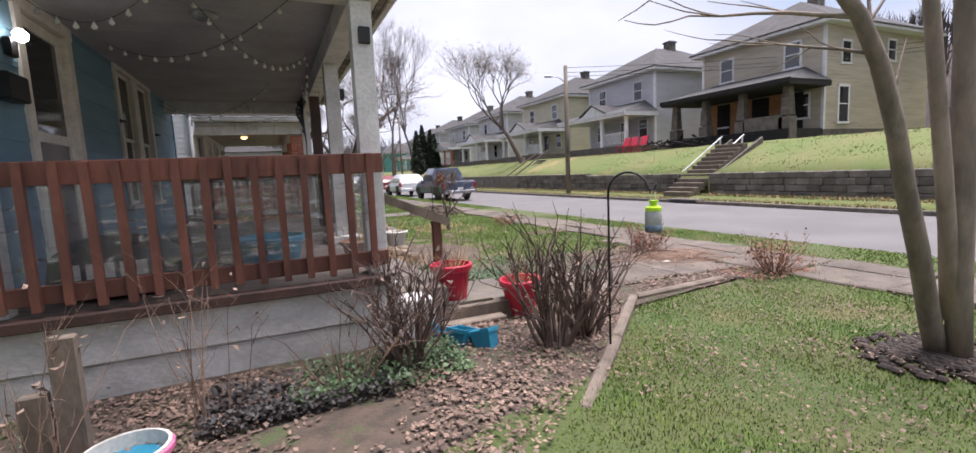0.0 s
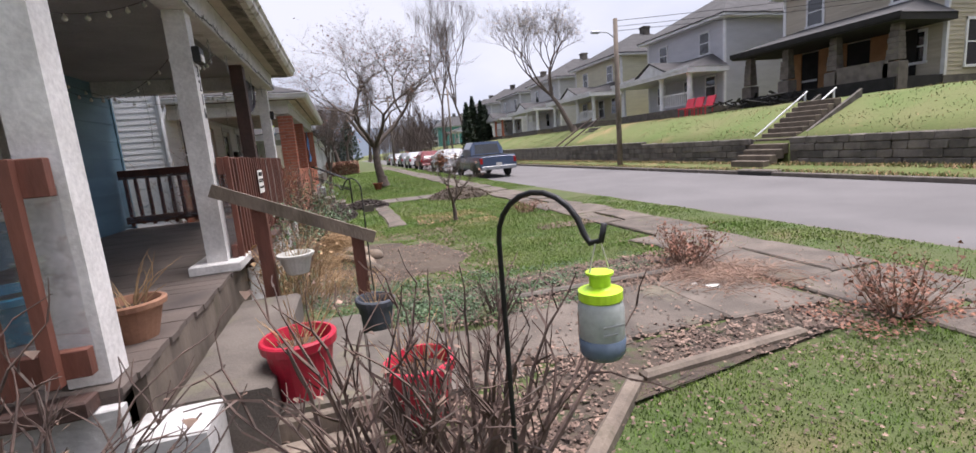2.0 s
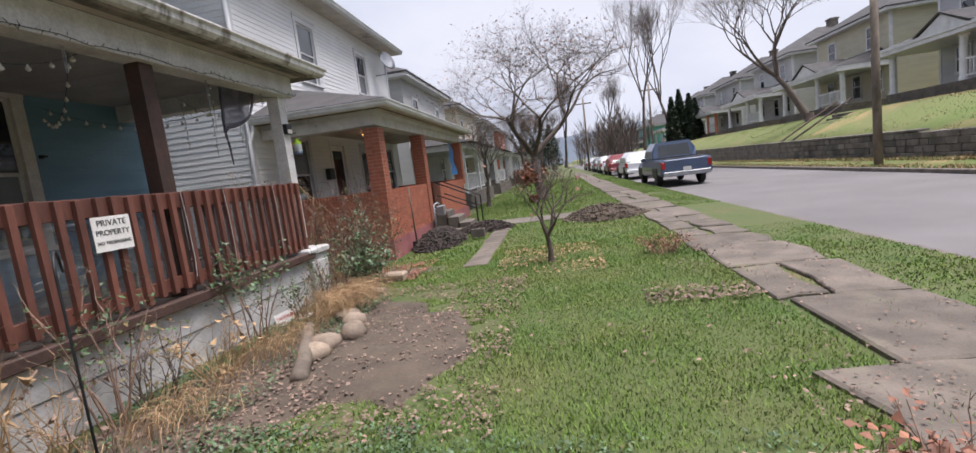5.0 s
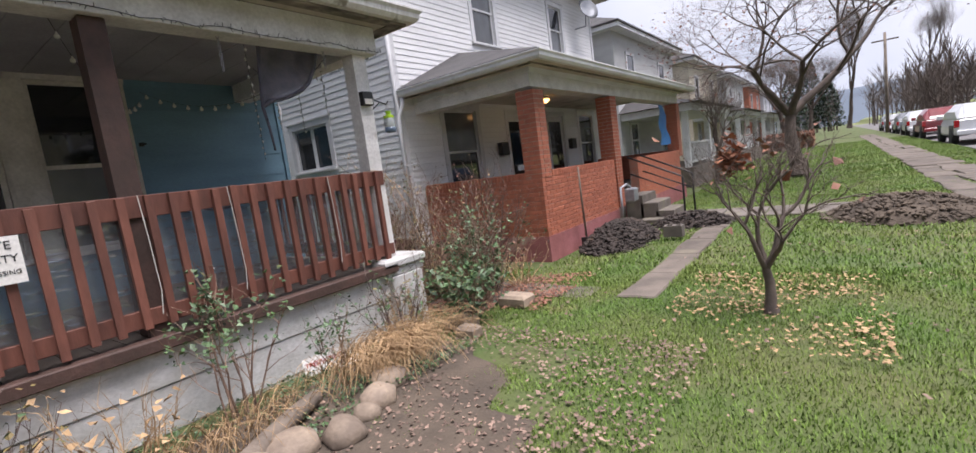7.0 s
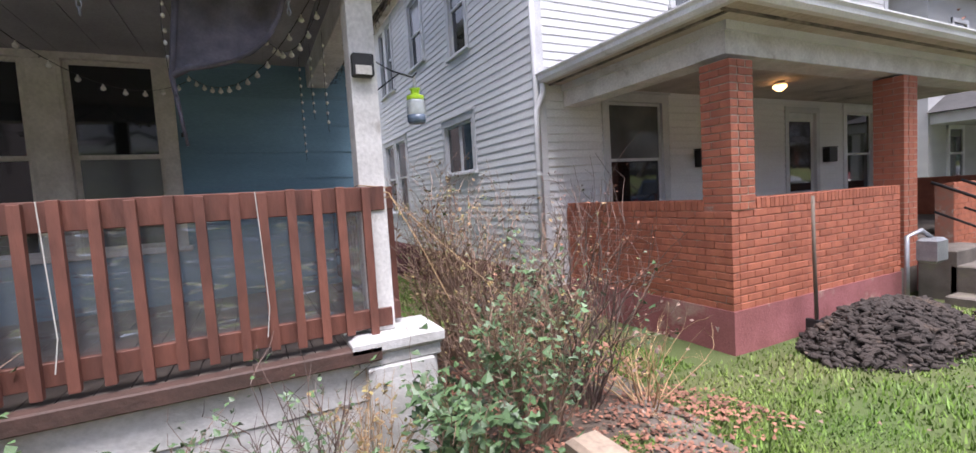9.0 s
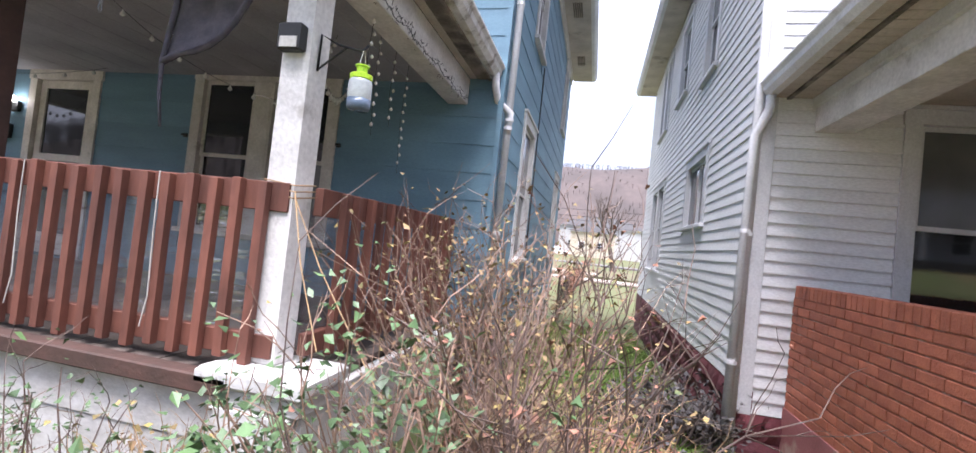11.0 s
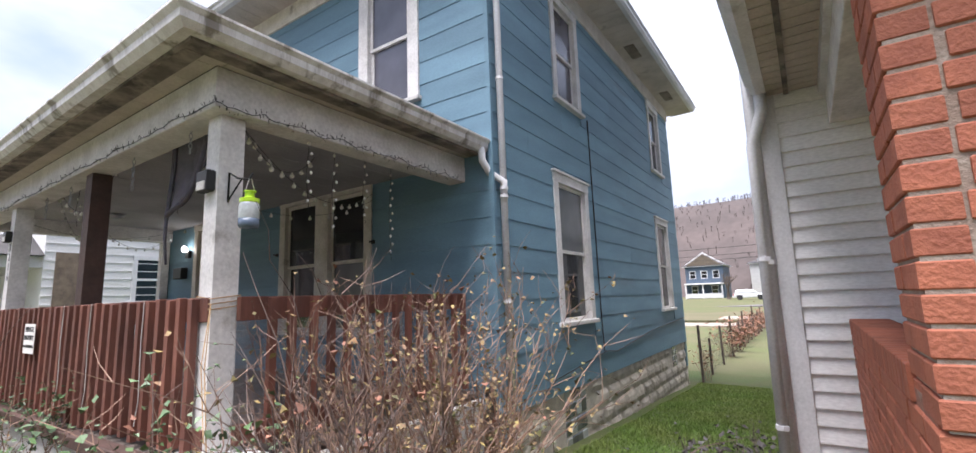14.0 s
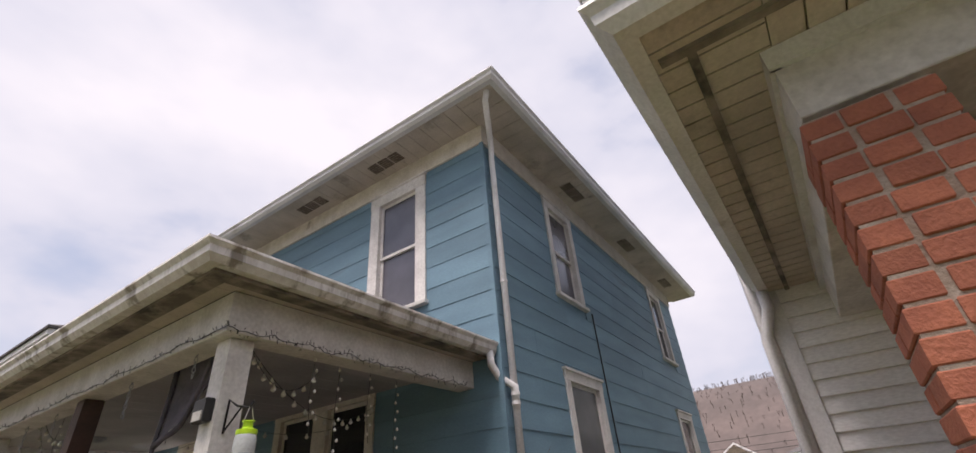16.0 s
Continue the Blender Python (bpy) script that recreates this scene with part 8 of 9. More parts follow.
def hook(name, base, height, reach, label, toward, r=0.008):
    """A shepherd's hook: an upright rod whose top curls over."""
    t = thing(name, base, label, "shepherd hook")
    b = Vector(base)
    u = Vector((toward[0], toward[1], 0)).normalized()
    pts = [b - Vector((0, 0, 0.1)), b + Vector((0, 0, height * 0.5)), b + Vector((0, 0, height - reach * 0.5))]
    for k in range(1, 11):
        a = math.pi * k / 10 * 0.92
        pts.append(b + u * (reach / 2 * (1 - math.cos(a))) + Vector((0, 0, height - reach * 0.5 + reach * 0.5 * math.sin(a))))
    e = pts[-1]
    pts += [e + u * 0.015 - Vector((0, 0, 0.02)), e + u * 0.045 - Vector((0, 0, 0.012)), e + u * 0.055 + Vector((0, 0, 0.03))]
    part("rod", Geo().tube(pts, r, 8), M_IRON, t, smooth=True)
    return e


def jar(x, y, z, label, name="trap_jar", s=1.0):
    """A hanging fly-trap jar with a lime lid; z is the top of its lid."""
    t = thing(name, (x, y, z - 0.2 * s), label, "jar", "hanging jars")
    T = Matrix.Translation((x, y, z)) @ Matrix.Scale(s, 4)
    part("bottle", Geo().lathe([(0.048, -0.215), (0.056, -0.205), (0.057, -0.09), (0.052, -0.072), (0.044, -0.062)], 20).move(T), M_JAR, t, smooth=True)
    part("liquid", Geo().lathe([(0.049, -0.2165), (0.0572, -0.203), (0.058, -0.165), (0.02, -0.160)], 20).move(T), M_JARLOW if s > .9 else M_JAR, t, smooth=True)
    part("lid", Geo().lathe([(0.050, -0.072), (0.054, -0.068), (0.054, -0.046), (0.034, -0.040), (0.026, -0.035), (0.026, -0.008), (0.034, -0.006), (0.034, 0.0), (0.01, 0.002)], 24).move(T), M_LIME, t)
    part("hanger", Geo().tube([Vector((x - 0.03 * s, y, z - 0.01)), Vector((x - 0.008, y, z + 0.07)), Vector((x + 0.008, y, z + 0.07)), Vector((x + 0.03 * s, y, z - 0.01))], 0.002, 5), M_WPLASTIC, t)
    part("print", Geo().box(x - 0.03 * s, x + 0.03 * s, y - 0.0590 * s, y - 0.0575 * s, z - 0.125 * s, z - 0.12 * s).box(x - 0.03 * s, x + 0.01 * s, y - 0.0590 * s, y - 0.0575 * s, z - 0.145 * s, z - 0.14 * s), M_STEEL, t)
    return t


e1 = hook("shepherd_hook", (2.27, 3.12, 0.0), 1.34, 0.28, "black iron shepherd hook beside the shrub stems", (0.35, -0.55))
jar(e1.x + 0.02, e1.y - 0.03, e1.z - 0.09, "cloudy jar with lime green lid hanging from an iron hook")
hook("shepherd_hook", (2.0, 6.38, 0.0), 1.28, 0.22, "slim black shepherd hook by the handrail", (-0.7, 0.7), 0.006)

# porch post fittings
fl = thing("flood_light", (0.85, 10.36, 2.2), "small black solar flood light screwed to the corner post", "lamp")
part("housing", Geo().box(0.852, 0.905, 10.30, 10.42, 2.18, 2.31, 0.008), M_BLACK, fl)
part("lens", Geo().box(0.904, 0.910, 10.315, 10.405, 2.19, 2.24), M_WPLASTIC, fl)
fl2 = thing("flood_light", (0.89, 6.14, 2.33), "small solar flood light on the numbered post", "lamp")
part("housing", Geo().box(0.886, 0.94, 6.08, 6.19, 2.28, 2.40, 0.008), M_BLACK, fl2)
part("lens", Geo().box(0.94, 0.946, 6.09, 6.18, 2.29, 2.34), M_WPLASTIC, fl2)
cm = thing("sensor_box", (0.81, 4.02, 2.4), "small dark weather sensor on the white post", "sensor")
part("housing", Geo().box(0.77, 0.85, 3.995, 4.024, 2.35, 2.47, 0.006), M_BLACK, cm)
br = thing("wall_bracket", (0.80, 10.45, 2.25), "black iron plant bracket on the corner post", "bracket")
part("rod", Geo().tube([(0.79, 10.452, 2.12), (0.79, 10.455, 2.30), (0.79, 10.55, 2.25), (0.79, 10.68, 2.22), (0.79, 10.71, 2.25)], 0.006, 6), M_IRON, br, smooth=True)
part("brace", Geo().tube([(0.79, 10.455, 2.13), (0.79, 10.60, 2.24)], 0.005, 6), M_IRON, br)
jar(0.79, 10.69, 2.15, "cloudy jar with lime green lid hanging from the corner post", s=0.98)


def text(name, s, loc, rot, size, material, parent):
    cu = bpy.data.curves.new(name, "FONT")
    cu.body, cu.size, cu.extrude, cu.align_x, cu.align_y = s, size, 0.0015, "CENTER", "CENTER"
    cu.materials.append(material)
    o = new(name, cu)
    o.matrix_world = Matrix.Translation(Vector(loc) - where(parent)) @ Euler([radians(a) for a in rot]).to_matrix().to_4x4()
    o.parent = parent
    return o


num = thing("house_number", (0.89, 6.16, 1.9), "black metal house number on the white post", "number")
for i, c in enumerate("3216"):
    text("digit", c, (0.8875, 6.155 + 0.004 * i, 2.22 - i * 0.105), (90, 0, 90), 0.12, M_IRON, num)
sg = thing("sign", (0.98, 7.65, 1.2), "white plastic no trespassing notice tied to the railing", "sign")
part("plate", Geo().box(0.978, 0.982, 7.48, 7.78, 1.17, 1.42), M_SIGN, sg)
text("lettering", "PRIVATE", (0.9835, 7.63, 1.372), (90, 0, 90), 0.062, M_INK, sg)
text("lettering", "PROPERTY", (0.9835, 7.63, 1.302), (90, 0, 90), 0.056, M_INK, sg)
text("lettering", "NO TRESPASSING", (0.9835, 7.63, 1.23), (90, 0, 90), 0.034, M_INK, sg)
sg2 = thing("sign", (1.12, 9.35, 0.1), "fallen white sign with red lettering among the weeds", "sign")
M = Matrix.Translation((1.12, 9.3, 0.10)) @ Euler((radians(70), 0, radians(80))).to_matrix().to_4x4()
part("plate", Geo().box(-0.17, 0.17, -0.07, 0.07, -0.002, 0.002).move(M), M_SIGN, sg2)
cu = text("lettering", "TRESPASSING", (0, 0, 0), (0, 0, 0), 0.052, M_REDINK, sg2)
cu.matrix_world = Matrix.Translation(-where(sg2)) @ M @ Matrix.Translation((0, 0.01, 0.004))
part("paper", Geo().box(1.15, 1.3, 9.35, 9.6, 0.05, 0.056), M_SIGN, sg2)


# string lights, chains, netting
def sag(a, b, drop, n=24):
    a, b = Vector(a), Vector(b)
    return [a.lerp(b, i / n) - Vector((0, 0, drop * 4 * (i / n) * (1 - i / n))) for i in range(n + 1)]


def bulbs(a, b, drop, n, label="string of clear globe bulbs hung under the porch ceiling", r=0.018):
    pts = sag(a, b, drop, n * 2)
    t = thing("string_lights", pts[0], label, "string lights", "porch string lights")
    part("wire", Geo().tube(pts, 0.0025, 4), M_BLACK, t)
    for i in range(1, n * 2, 2):
        p = pts[i]
        part("bulb", Geo().lathe([(0.006, 0.0), (0.007, -0.012), (r, -0.026), (r, -0.04), (0.004, -0.05)], 8, p), M_BULB, t, smooth=True)
    return t


CB_ = BEAM + 0.18
bulbs((0.70, 10.25, CB_), (-0.2, 9.9, CB_ - 0.1), 0.28, 8)
bulbs((0.66, 10.2, CB_ - 0.05), (-1.40, 9.3, CB_ - 0.12), 0.33, 14)
bulbs((-1.40, 9.3, CB_ - 0.2), (0.2, 8.3, CB_), 0.3, 10)
bulbs((0.62, 8.2, CB_), (0.60, 6.5, CB_), 0.33, 10)
bulbs((0.6, 6.4, CB_), (-0.4, 4.3, CB_), 0.35, 14)
bulbs((-0.4, 4.3, CB_), (-1.35, 4.6, CB_ - 0.1), 0.3, 9)
bulbs((0.5, 4.2, CB_), (-1.3, 6.4, CB_), 0.32, 12)
for k, (x, y, L) in enumerate(((0.2, 10.40, 0.5), (-0.1, 10.3, 0.65), (-0.45, 10.25, 0.5), (-0.8, 10.2, 0.8), (0.62, 9.4, 0.45), (0.62, 7.2, 0.3))):
    t = thing("string_lights", (x, y, BEAM), "dangling end of clear fairy bulbs", "string lights", "porch string lights")
    part("wire", Geo().tube([(x, y, BEAM + 0.1), (x + 0.02, y - 0.01, BEAM - L / 2), (x, y, BEAM - L)], 0.002, 4), M_BLACK, t)
    for i in range(int(L / 0.07)):
        part("bulb", Geo().lathe([(0.003, 0), (0.011, -0.012), (0.011, -0.02), (0.003, -0.028)], 6, (x + 0.012 * (-1) ** i, y, BEAM - i * 0.07)), M_BULB, t, smooth=True)
# icicle wire along the beam
rs_ = random.Random(2)
for a, b in (((0.94, 4.0, BEAM + 0.03), (0.94, 10.54, BEAM + 0.03)), ((0.94, 10.545, BEAM + 0.03), (-1.35, 10.545, BEAM + 0.02))):
    t = thing("light_wire", a, "dark tangled light wire tacked along the porch beam", "string lights")
    g = Geo()
    n = 60
    pts = [Vector(a).lerp(Vector(b), i / n) + Vector((0, 0, rs_.uniform(-0.012, 0.012) - 0.02 * abs(math.sin(i * 0.4)))) for i in range(n + 1)]
    g.tube(pts, 0.003, 4)
    for p in pts:
        for _ in range(3):
            q = p + Vector((rs_.uniform(0, 0.01), rs_.uniform(-.05, .05), 0))
            g.tube([q, q + Vector((rs_.uniform(-.008, .012), rs_.uniform(-.02, .02), rs_.uniform(-.035, .03)))], 0.0025, 3)
    part("wire", g, M_BLACK, t)


def chain(x, y, z, links):
    t = thing("chain", (x, y, z), "short steel chain hanging from the porch beam", "chain", "hanging chains")
    for i in range(links):
        zc = z - i * 0.034
        pts = []
        for k in range(9):
            a = 6.283 * k / 8
            u = math.cos(a) * 0.010
            pts.append(Vector((x + (u if i % 2 else 0), y + (0 if i % 2 else u), zc + math.sin(a) * 0.022)))
        part("link", Geo().tube(pts, 0.0028, 4, cap=False), M_STEEL, t)


chain(0.82, 10.0, BEAM, 5)
chain(0.82, 9.1, BEAM, 8)
chain(0.82, 7.0, BEAM, 7)
chain(0.82, 7.7, BEAM, 6)
net = thing("netting", (0.72, 9.7, 2.5), "dark gauzy netting draped under the porch ceiling", "netting")
hem = [(9.42, 2.18), (9.50, 2.23), (9.60, 2.25), (9.70, 2.28), (9.80, 2.33), (9.88, 2.40), (9.95, 2.52), (10.00, 2.68), (10.04, 2.82)]
vs, fs = [], []
for i, (hy, hz) in enumerate(hem):
    ty = 9.50 + 0.55 * i / 8
    for j in range(9):
        q = j / 8
        fold = 0.05 * math.sin(i * 1.9 + 2.2 * q) * math.sin(math.pi * min(1, q + 0.15)) + 0.03 * noise.noise(Vector((i * 0.9, j * 0.7, 4)))
        vs.append((0.70 + fold - 0.06 * math.sin(math.pi * q), ty + (hy - ty) * q ** 0.8, 2.84 + (hz - 2.84) * q))
for i in range(8):
    for j in range(8):
        k = i * 9 + j
        fs.append((k, k + 1, k + 10, k + 9))
part("cloth", Geo().add(vs, fs), M_CLOTH, net, smooth=True)
part("hem", Geo().tube([(0.70, 10.04, 2.82)] + [(0.70 + 0.02 * math.sin(y * 9), y, z) for y, z in hem[::-1]], 0.014, 6, 0.02), M_CLOTH, net, smooth=True)
part("tail", Geo().tube([(0.70, 9.50, 2.84), (0.69, 9.46, 2.5), (0.70, 9.42, 2.18), (0.71, 9.44, 2.0), (0.70, 9.46, 1.82)], 0.020, 7, 0.008), M_CLOTH, net, smooth=True)
for y in (7.38, 9.24):
    t = thing("latch", (BX1 + 0.03, y, 2.2), "small dark window shutter latch on the casing", "latch", "window latches")
    part("plate", Geo().box(BX1 + 0.03, BX1 + 0.05, y - 0.02, y + 0.02, 2.16, 2.2).box(BX1 + 0.05, BX1 + 0.09, y - 0.01, y + 0.03, 2.17, 2.19), M_IRON, t)
wl_ = thing("wall_lamp", (BX1, 4.86, 2.4), "lit twin-headed wall lamp beside the front door", "lamp")
part("bracket", Geo().box(BX1 + 0.014, BX1 + 0.06, 4.81, 4.91, 2.33, 2.46, 0.01), M_BLACK, wl_)
part("bulb", Geo().lathe([(0.01, 0), (0.04, 0.02), (0.045, 0.06), (0.02, 0.09)], 12, (BX1 + 0.1, 4.86, 2.43)), glow("lamp_white", (1.0, 0.95, 0.85), 8.0), wl_, smooth=True)
mb = thing("mailbox", (BX1, 4.72, 2.0), "small black letterbox by the front door", "mailbox", "mailboxes")
part("box", Geo().box(BX1 + 0.016, BX1 + 0.12, 4.55, 4.82, 2.0, 2.18, 0.01), M_BLACK, mb)
ct = thing("ceiling_fixture", (0.0, 5.5, CB_), "round unlit ceiling fixture on the porch", "lamp")
part("base", Geo().lathe([(0.10, 0.02), (0.11, -0.02), (0.07, -0.06), (0.02, -0.07)], 16, (-0.3, 5.3, BEAM + 0.2)), M_STEEL, ct, smooth=True)
tw = thing("twine", (0.95, 10.5, 1.4), "loose jute twine wound round the corner post", "twine")
g = Geo()
for k in range(3):
    zt = 1.50 + 0.03 * k
    g.tube([(0.69, 10.285, zt), (0.86, 10.285, zt + .01), (0.86, 10.455, zt - .01), (0.69, 10.455, zt + .01), (0.69, 10.285, zt)], 0.0035, 4)
g.tube([(0.86, 10.46, 1.52), (0.96, 10.6, 1.2), (1.0, 10.75, 0.85)], 0.003, 4).tube([(0.86, 10.46, 1.5), (1.0, 10.72, 1.2), (1.15, 11.1, 0.8)], 0.003, 4)
part("strand", g, M_STRAW, tw)
for y in (8.35, 8.9, 9.75):
    rx = 0.992 - 0.021 * (y - 6.45)
    t = thing("twine", (rx, y, 1.5), "frayed white twine hanging from the top rail", "twine", "railing twine")
    part("strand", Geo().tube([(rx, y, 1.56), (rx + .006, y + .01, 1.3), (rx + .002, y + .02, 0.95), (rx + .008, y, 0.8)], 0.003, 4), M_WPLASTIC, t)
cab = thing("cable", (-3, BY1, 1), "thin black cable clipped along the blue wall", "cable")
part("wire", Geo().tube([(-4.05, BY1 + 0.02, 4.0), (-4.08, BY1 + 0.022, 1.2), (-4.1, BY1 + 0.025, 0.75), (-4.6, BY1 + 0.025, 0.70), (-6.5, BY1 + 0.025, 0.86), (-9.1, BY1 + 0.025, 0.95)], 0.009, 5), M_BLACK, cab)
part("wire", Geo().tube([(-4.2, BY1 + 0.02, 0.74), (-2.6, BY1 + 0.022, 0.60), (-2.3, BY1 + 0.022, 0.5)], 0.007, 5), M_BLACK, cab)

# red chairs across the street
for y in (23.2, 23.9, 22.4):
    c = thing("lawn_chair", (19.9, y, 2.2), "red lawn chair on the grass across the street", "chair", "red lawn chairs")
    part("seat", Geo().box(19.65, 20.15, y - .28, y + .28, 2.55, 2.61, 0.01), M_REDPOT, c)
    part("backrest", Geo().prism([(20.15, 2.58), (20.21, 2.58), (20.4, 3.1), (20.34, 3.1)], "y", y - .28, y + .28), M_REDPOT, c)
    for sx in (19.7, 20.15):
        for sy in (-.25, .25):
            part("leg", Geo().box(sx - .02, sx + .02, y + sy - .02, y + sy + .02, 2.15, 2.55), M_REDPOT, c)


# ---- the rest of the row, the back field and the distance ----
M_HILL = mat("wooded_hill", (0.085, 0.068, 0.064), (0.058, 0.048, 0.046), scale=0.08, rough=1.0, bump=0.5, fine=0.6, stretch=(1, 1, 0.5))
# distance haze is put into the base colour as a blue-grey tint
M_HILLB = mat("haze_tinted_far_hill", (0.115, 0.14, 0.175), (0.085, 0.105, 0.135), scale=0.02, rough=1.0, bump=0.0)
M_FIELD = mat("pale_winter_field", (0.115, 0.10, 0.055), (0.09, 0.088, 0.042), scale=0.3, rough=0.95, bump=0.4, fine=10)
M_GRAVEL = mat("pale_gravel", (0.36, 0.31, 0.26), (0.28, 0.24, 0.20), scale=1.5, rough=0.95, bump=0.5, fine=30)


def hill(name, cx, cy, along, width, height, material, label, seed, n=90, fuzz=0.0, depth=60):
    """A long ridge, with bare treetops feathering its skyline when fuzz is set."""
    a = Vector((along[0], along[1], 0)).normalized()
    b = Vector((-a.y, a.x, 0))
    vs, fs = [], []
    m = 10
    for i in range(n + 1):
        s = (i / n - 0.5) * width
        top = height * (0.75 + 0.3 * noise.noise(Vector((s * 0.006, seed, 0)))) * (1 - 0.25 * abs(2 * i / n - 1) ** 3)
        for j in range(m + 1):
            f = j / m
            p = Vector((cx, cy, 0)) + a * s + b * (depth * (f - 1))
            z = top * math.sin(f * math.pi / 2) + 1.5 * noise.noise(Vector((s * 0.05, f * 4, seed))) * (f > 0)
            vs.append((p.x, p.y, z - 1))
    for i in range(n):
        for j in range(m):
            k = i * (m + 1) + j
            fs.append((k, k + m + 1, k + m + 2, k + 1))
    t = part(name, Geo().add(vs, fs), material, kind="structure", label=label, smooth=True, category="hill")
    if fuzz:
        rs = random.Random(seed)
        g = Geo()
        for _ in range(3600):
            i, f = rs.uniform(0, n), rs.random() ** 0.6
            s = (i / n - 0.5) * width
            top = height * (0.75 + 0.3 * noise.noise(Vector((s * 0.006, seed, 0)))) * (1 - 0.25 * abs(2 * i / n - 1) ** 3)
            p = Vector((cx, cy, 0)) + a * s + b * (depth * (f - 1))
            z = top * math.sin(f * math.pi / 2) - 1
            h = fuzz * rs.uniform(0.6, 1.2)
            k0 = len(g.v)
            g.tube([(p.x, p.y, z - 1), (p.x + rs.uniform(-.5, .5), p.y + rs.uniform(-.5, .5), z + h)], 0.16, 3, 0.03, cap=False)
            for _k in range(5):
                w = rs.uniform(0.2, 0.5) * h * 0.5
                q = Vector((p.x, p.y, z + h * rs.uniform(0.35, 0.8)))
                g.tube([q, q + Vector((rs.uniform(-w, w), rs.uniform(-w, w), h * 0.3))], 0.07, 3, 0.01, cap=False)
        part("woodland", g, M_HILL, kind="stuff", label="bare grey-brown trees on the hillside", category="trees")
    return t


hill("hill", -190, 0, (0, 1), 600, 47, M_HILL, "steep hillside of bare brown woods behind the back field", 3, fuzz=1.2, depth=70)
hill("hill", 20, 480, (1, 0), 1100, 36, M_HILLB, "low hill at the end of the street, tinted blue for distance haze", 5, depth=90)
hill("hill", 95, 40, (0, 1), 420, 24, M_HILL, "bare wooded rise behind the houses across the street", 8, fuzz=6, depth=-40)

def woods(x0, x1, y0, y1, n, h, seed, label):
    """Bare trees nobody could count: each a leaning stem with a fan of rising boughs."""
    rs = random.Random(seed)
    g = Geo()
    for _ in range(n):
        x, y = rs.uniform(x0, x1), rs.uniform(y0, y1)
        hh = h * rs.uniform(0.6, 1.15)
        top = Vector((x + rs.uniform(-.6, .6), y, hh * 0.8))
        g.tube([(x, y, -0.5), top], 0.13, 3, 0.05, cap=False)
        for _k in range(14):
            f = rs.uniform(0.25, 1)
            p = Vector((x, y, 0)).lerp(top, f)
            w = hh * 0.22 * (1.15 - f * 0.6)
            q = p + Vector((rs.uniform(-w, w), rs.uniform(-w, w), hh * rs.uniform(0.1, 0.25)))
            g.tube([p, q], 0.06, 3, 0.02, cap=False)
            for _j in range(2):
                g.tube([q.lerp(p, 0.4), q + Vector((rs.uniform(-w, w), rs.uniform(-w, w), w)) * 0.6], 0.035, 3, 0.012, cap=False)
    part("woodland", g, M_BARKD, kind="stuff", label=label, category="trees")


woods(-30, 5, 118, 150, 130, 9, 401, "bare trees closing the row of houses")
woods(10, 45, 125, 165, 130, 11, 402, "bare trees far up the street")
woods(11.5, 17, 66, 100, 46, 8, 403, "bare roadside trees far up the street")

part("field", Geo().box(-44, -31, -40, 60, -0.6, -0.30), M_FIELD, kind="structure", label="pale mown field behind the houses", category="field")
part("alley", Geo().box(-30.5, -27.5, -60, 80, -0.5, -0.42), M_GRAVEL, kind="structure", label="pale gravel alley behind the yards", category="road")
part("gravel_patch", Geo().box(-36, -32.5, 8.0, 12.2, -0.5, -0.285), M_GRAVEL, kind="structure", label="bare pale patch in the back field")
part("back_street", Geo().box(-62, -56, -60, 80, -0.5, -0.17), M_ROAD, kind="structure", label="back street beyond the field", category="road")


def wire_fence():
    f = thing("fence", (-18, 11.0, -0.5), "rusty wire garden fence on uneven dark posts", "fence")
    rs = random.Random(6)
    x = -9.6
    while x > -27:
        h = rs.uniform(0.85, 1.35)
        part("fence_post", Geo().tube([(x, 11.05, -0.6), (x + rs.uniform(-.04, .04), 11.05 + rs.uniform(-.04, .04), -0.5 + h)], 0.03, 6), M_BARKD, f)
        x -= rs.uniform(0.9, 2.2)
    g = Geo()
    for k in range(8):
        g.tube([(-9.6, 11.05, -0.45 + k * 0.12), (-27, 11.05, -0.45 + k * 0.12)], 0.003, 3)
    x = -9.6
    while x > -27:
        g.tube([(x, 11.05, -0.45), (x, 11.05, 0.4)], 0.003, 3)
        x -= 0.15
    part("mesh", g, M_IRON, f, kind="stuff")


wire_fence()
for k in range(9):
    shrub("shrub", -14.5 - k * 1.5, 11.0, 0.95, 0.4, 12, "dry vine tangle grown over the wire fence", 200 + k, M_TWIG, 0.008, 160, 0.09, M_RUST, twigs=3)
shrub("shrub", -9.9, 11.1, 0.75, 0.2, 10, "withered reddish vine on the fence post", 220, M_TWIG, 0.006, 120, 0.05, M_RUST, twigs=3)


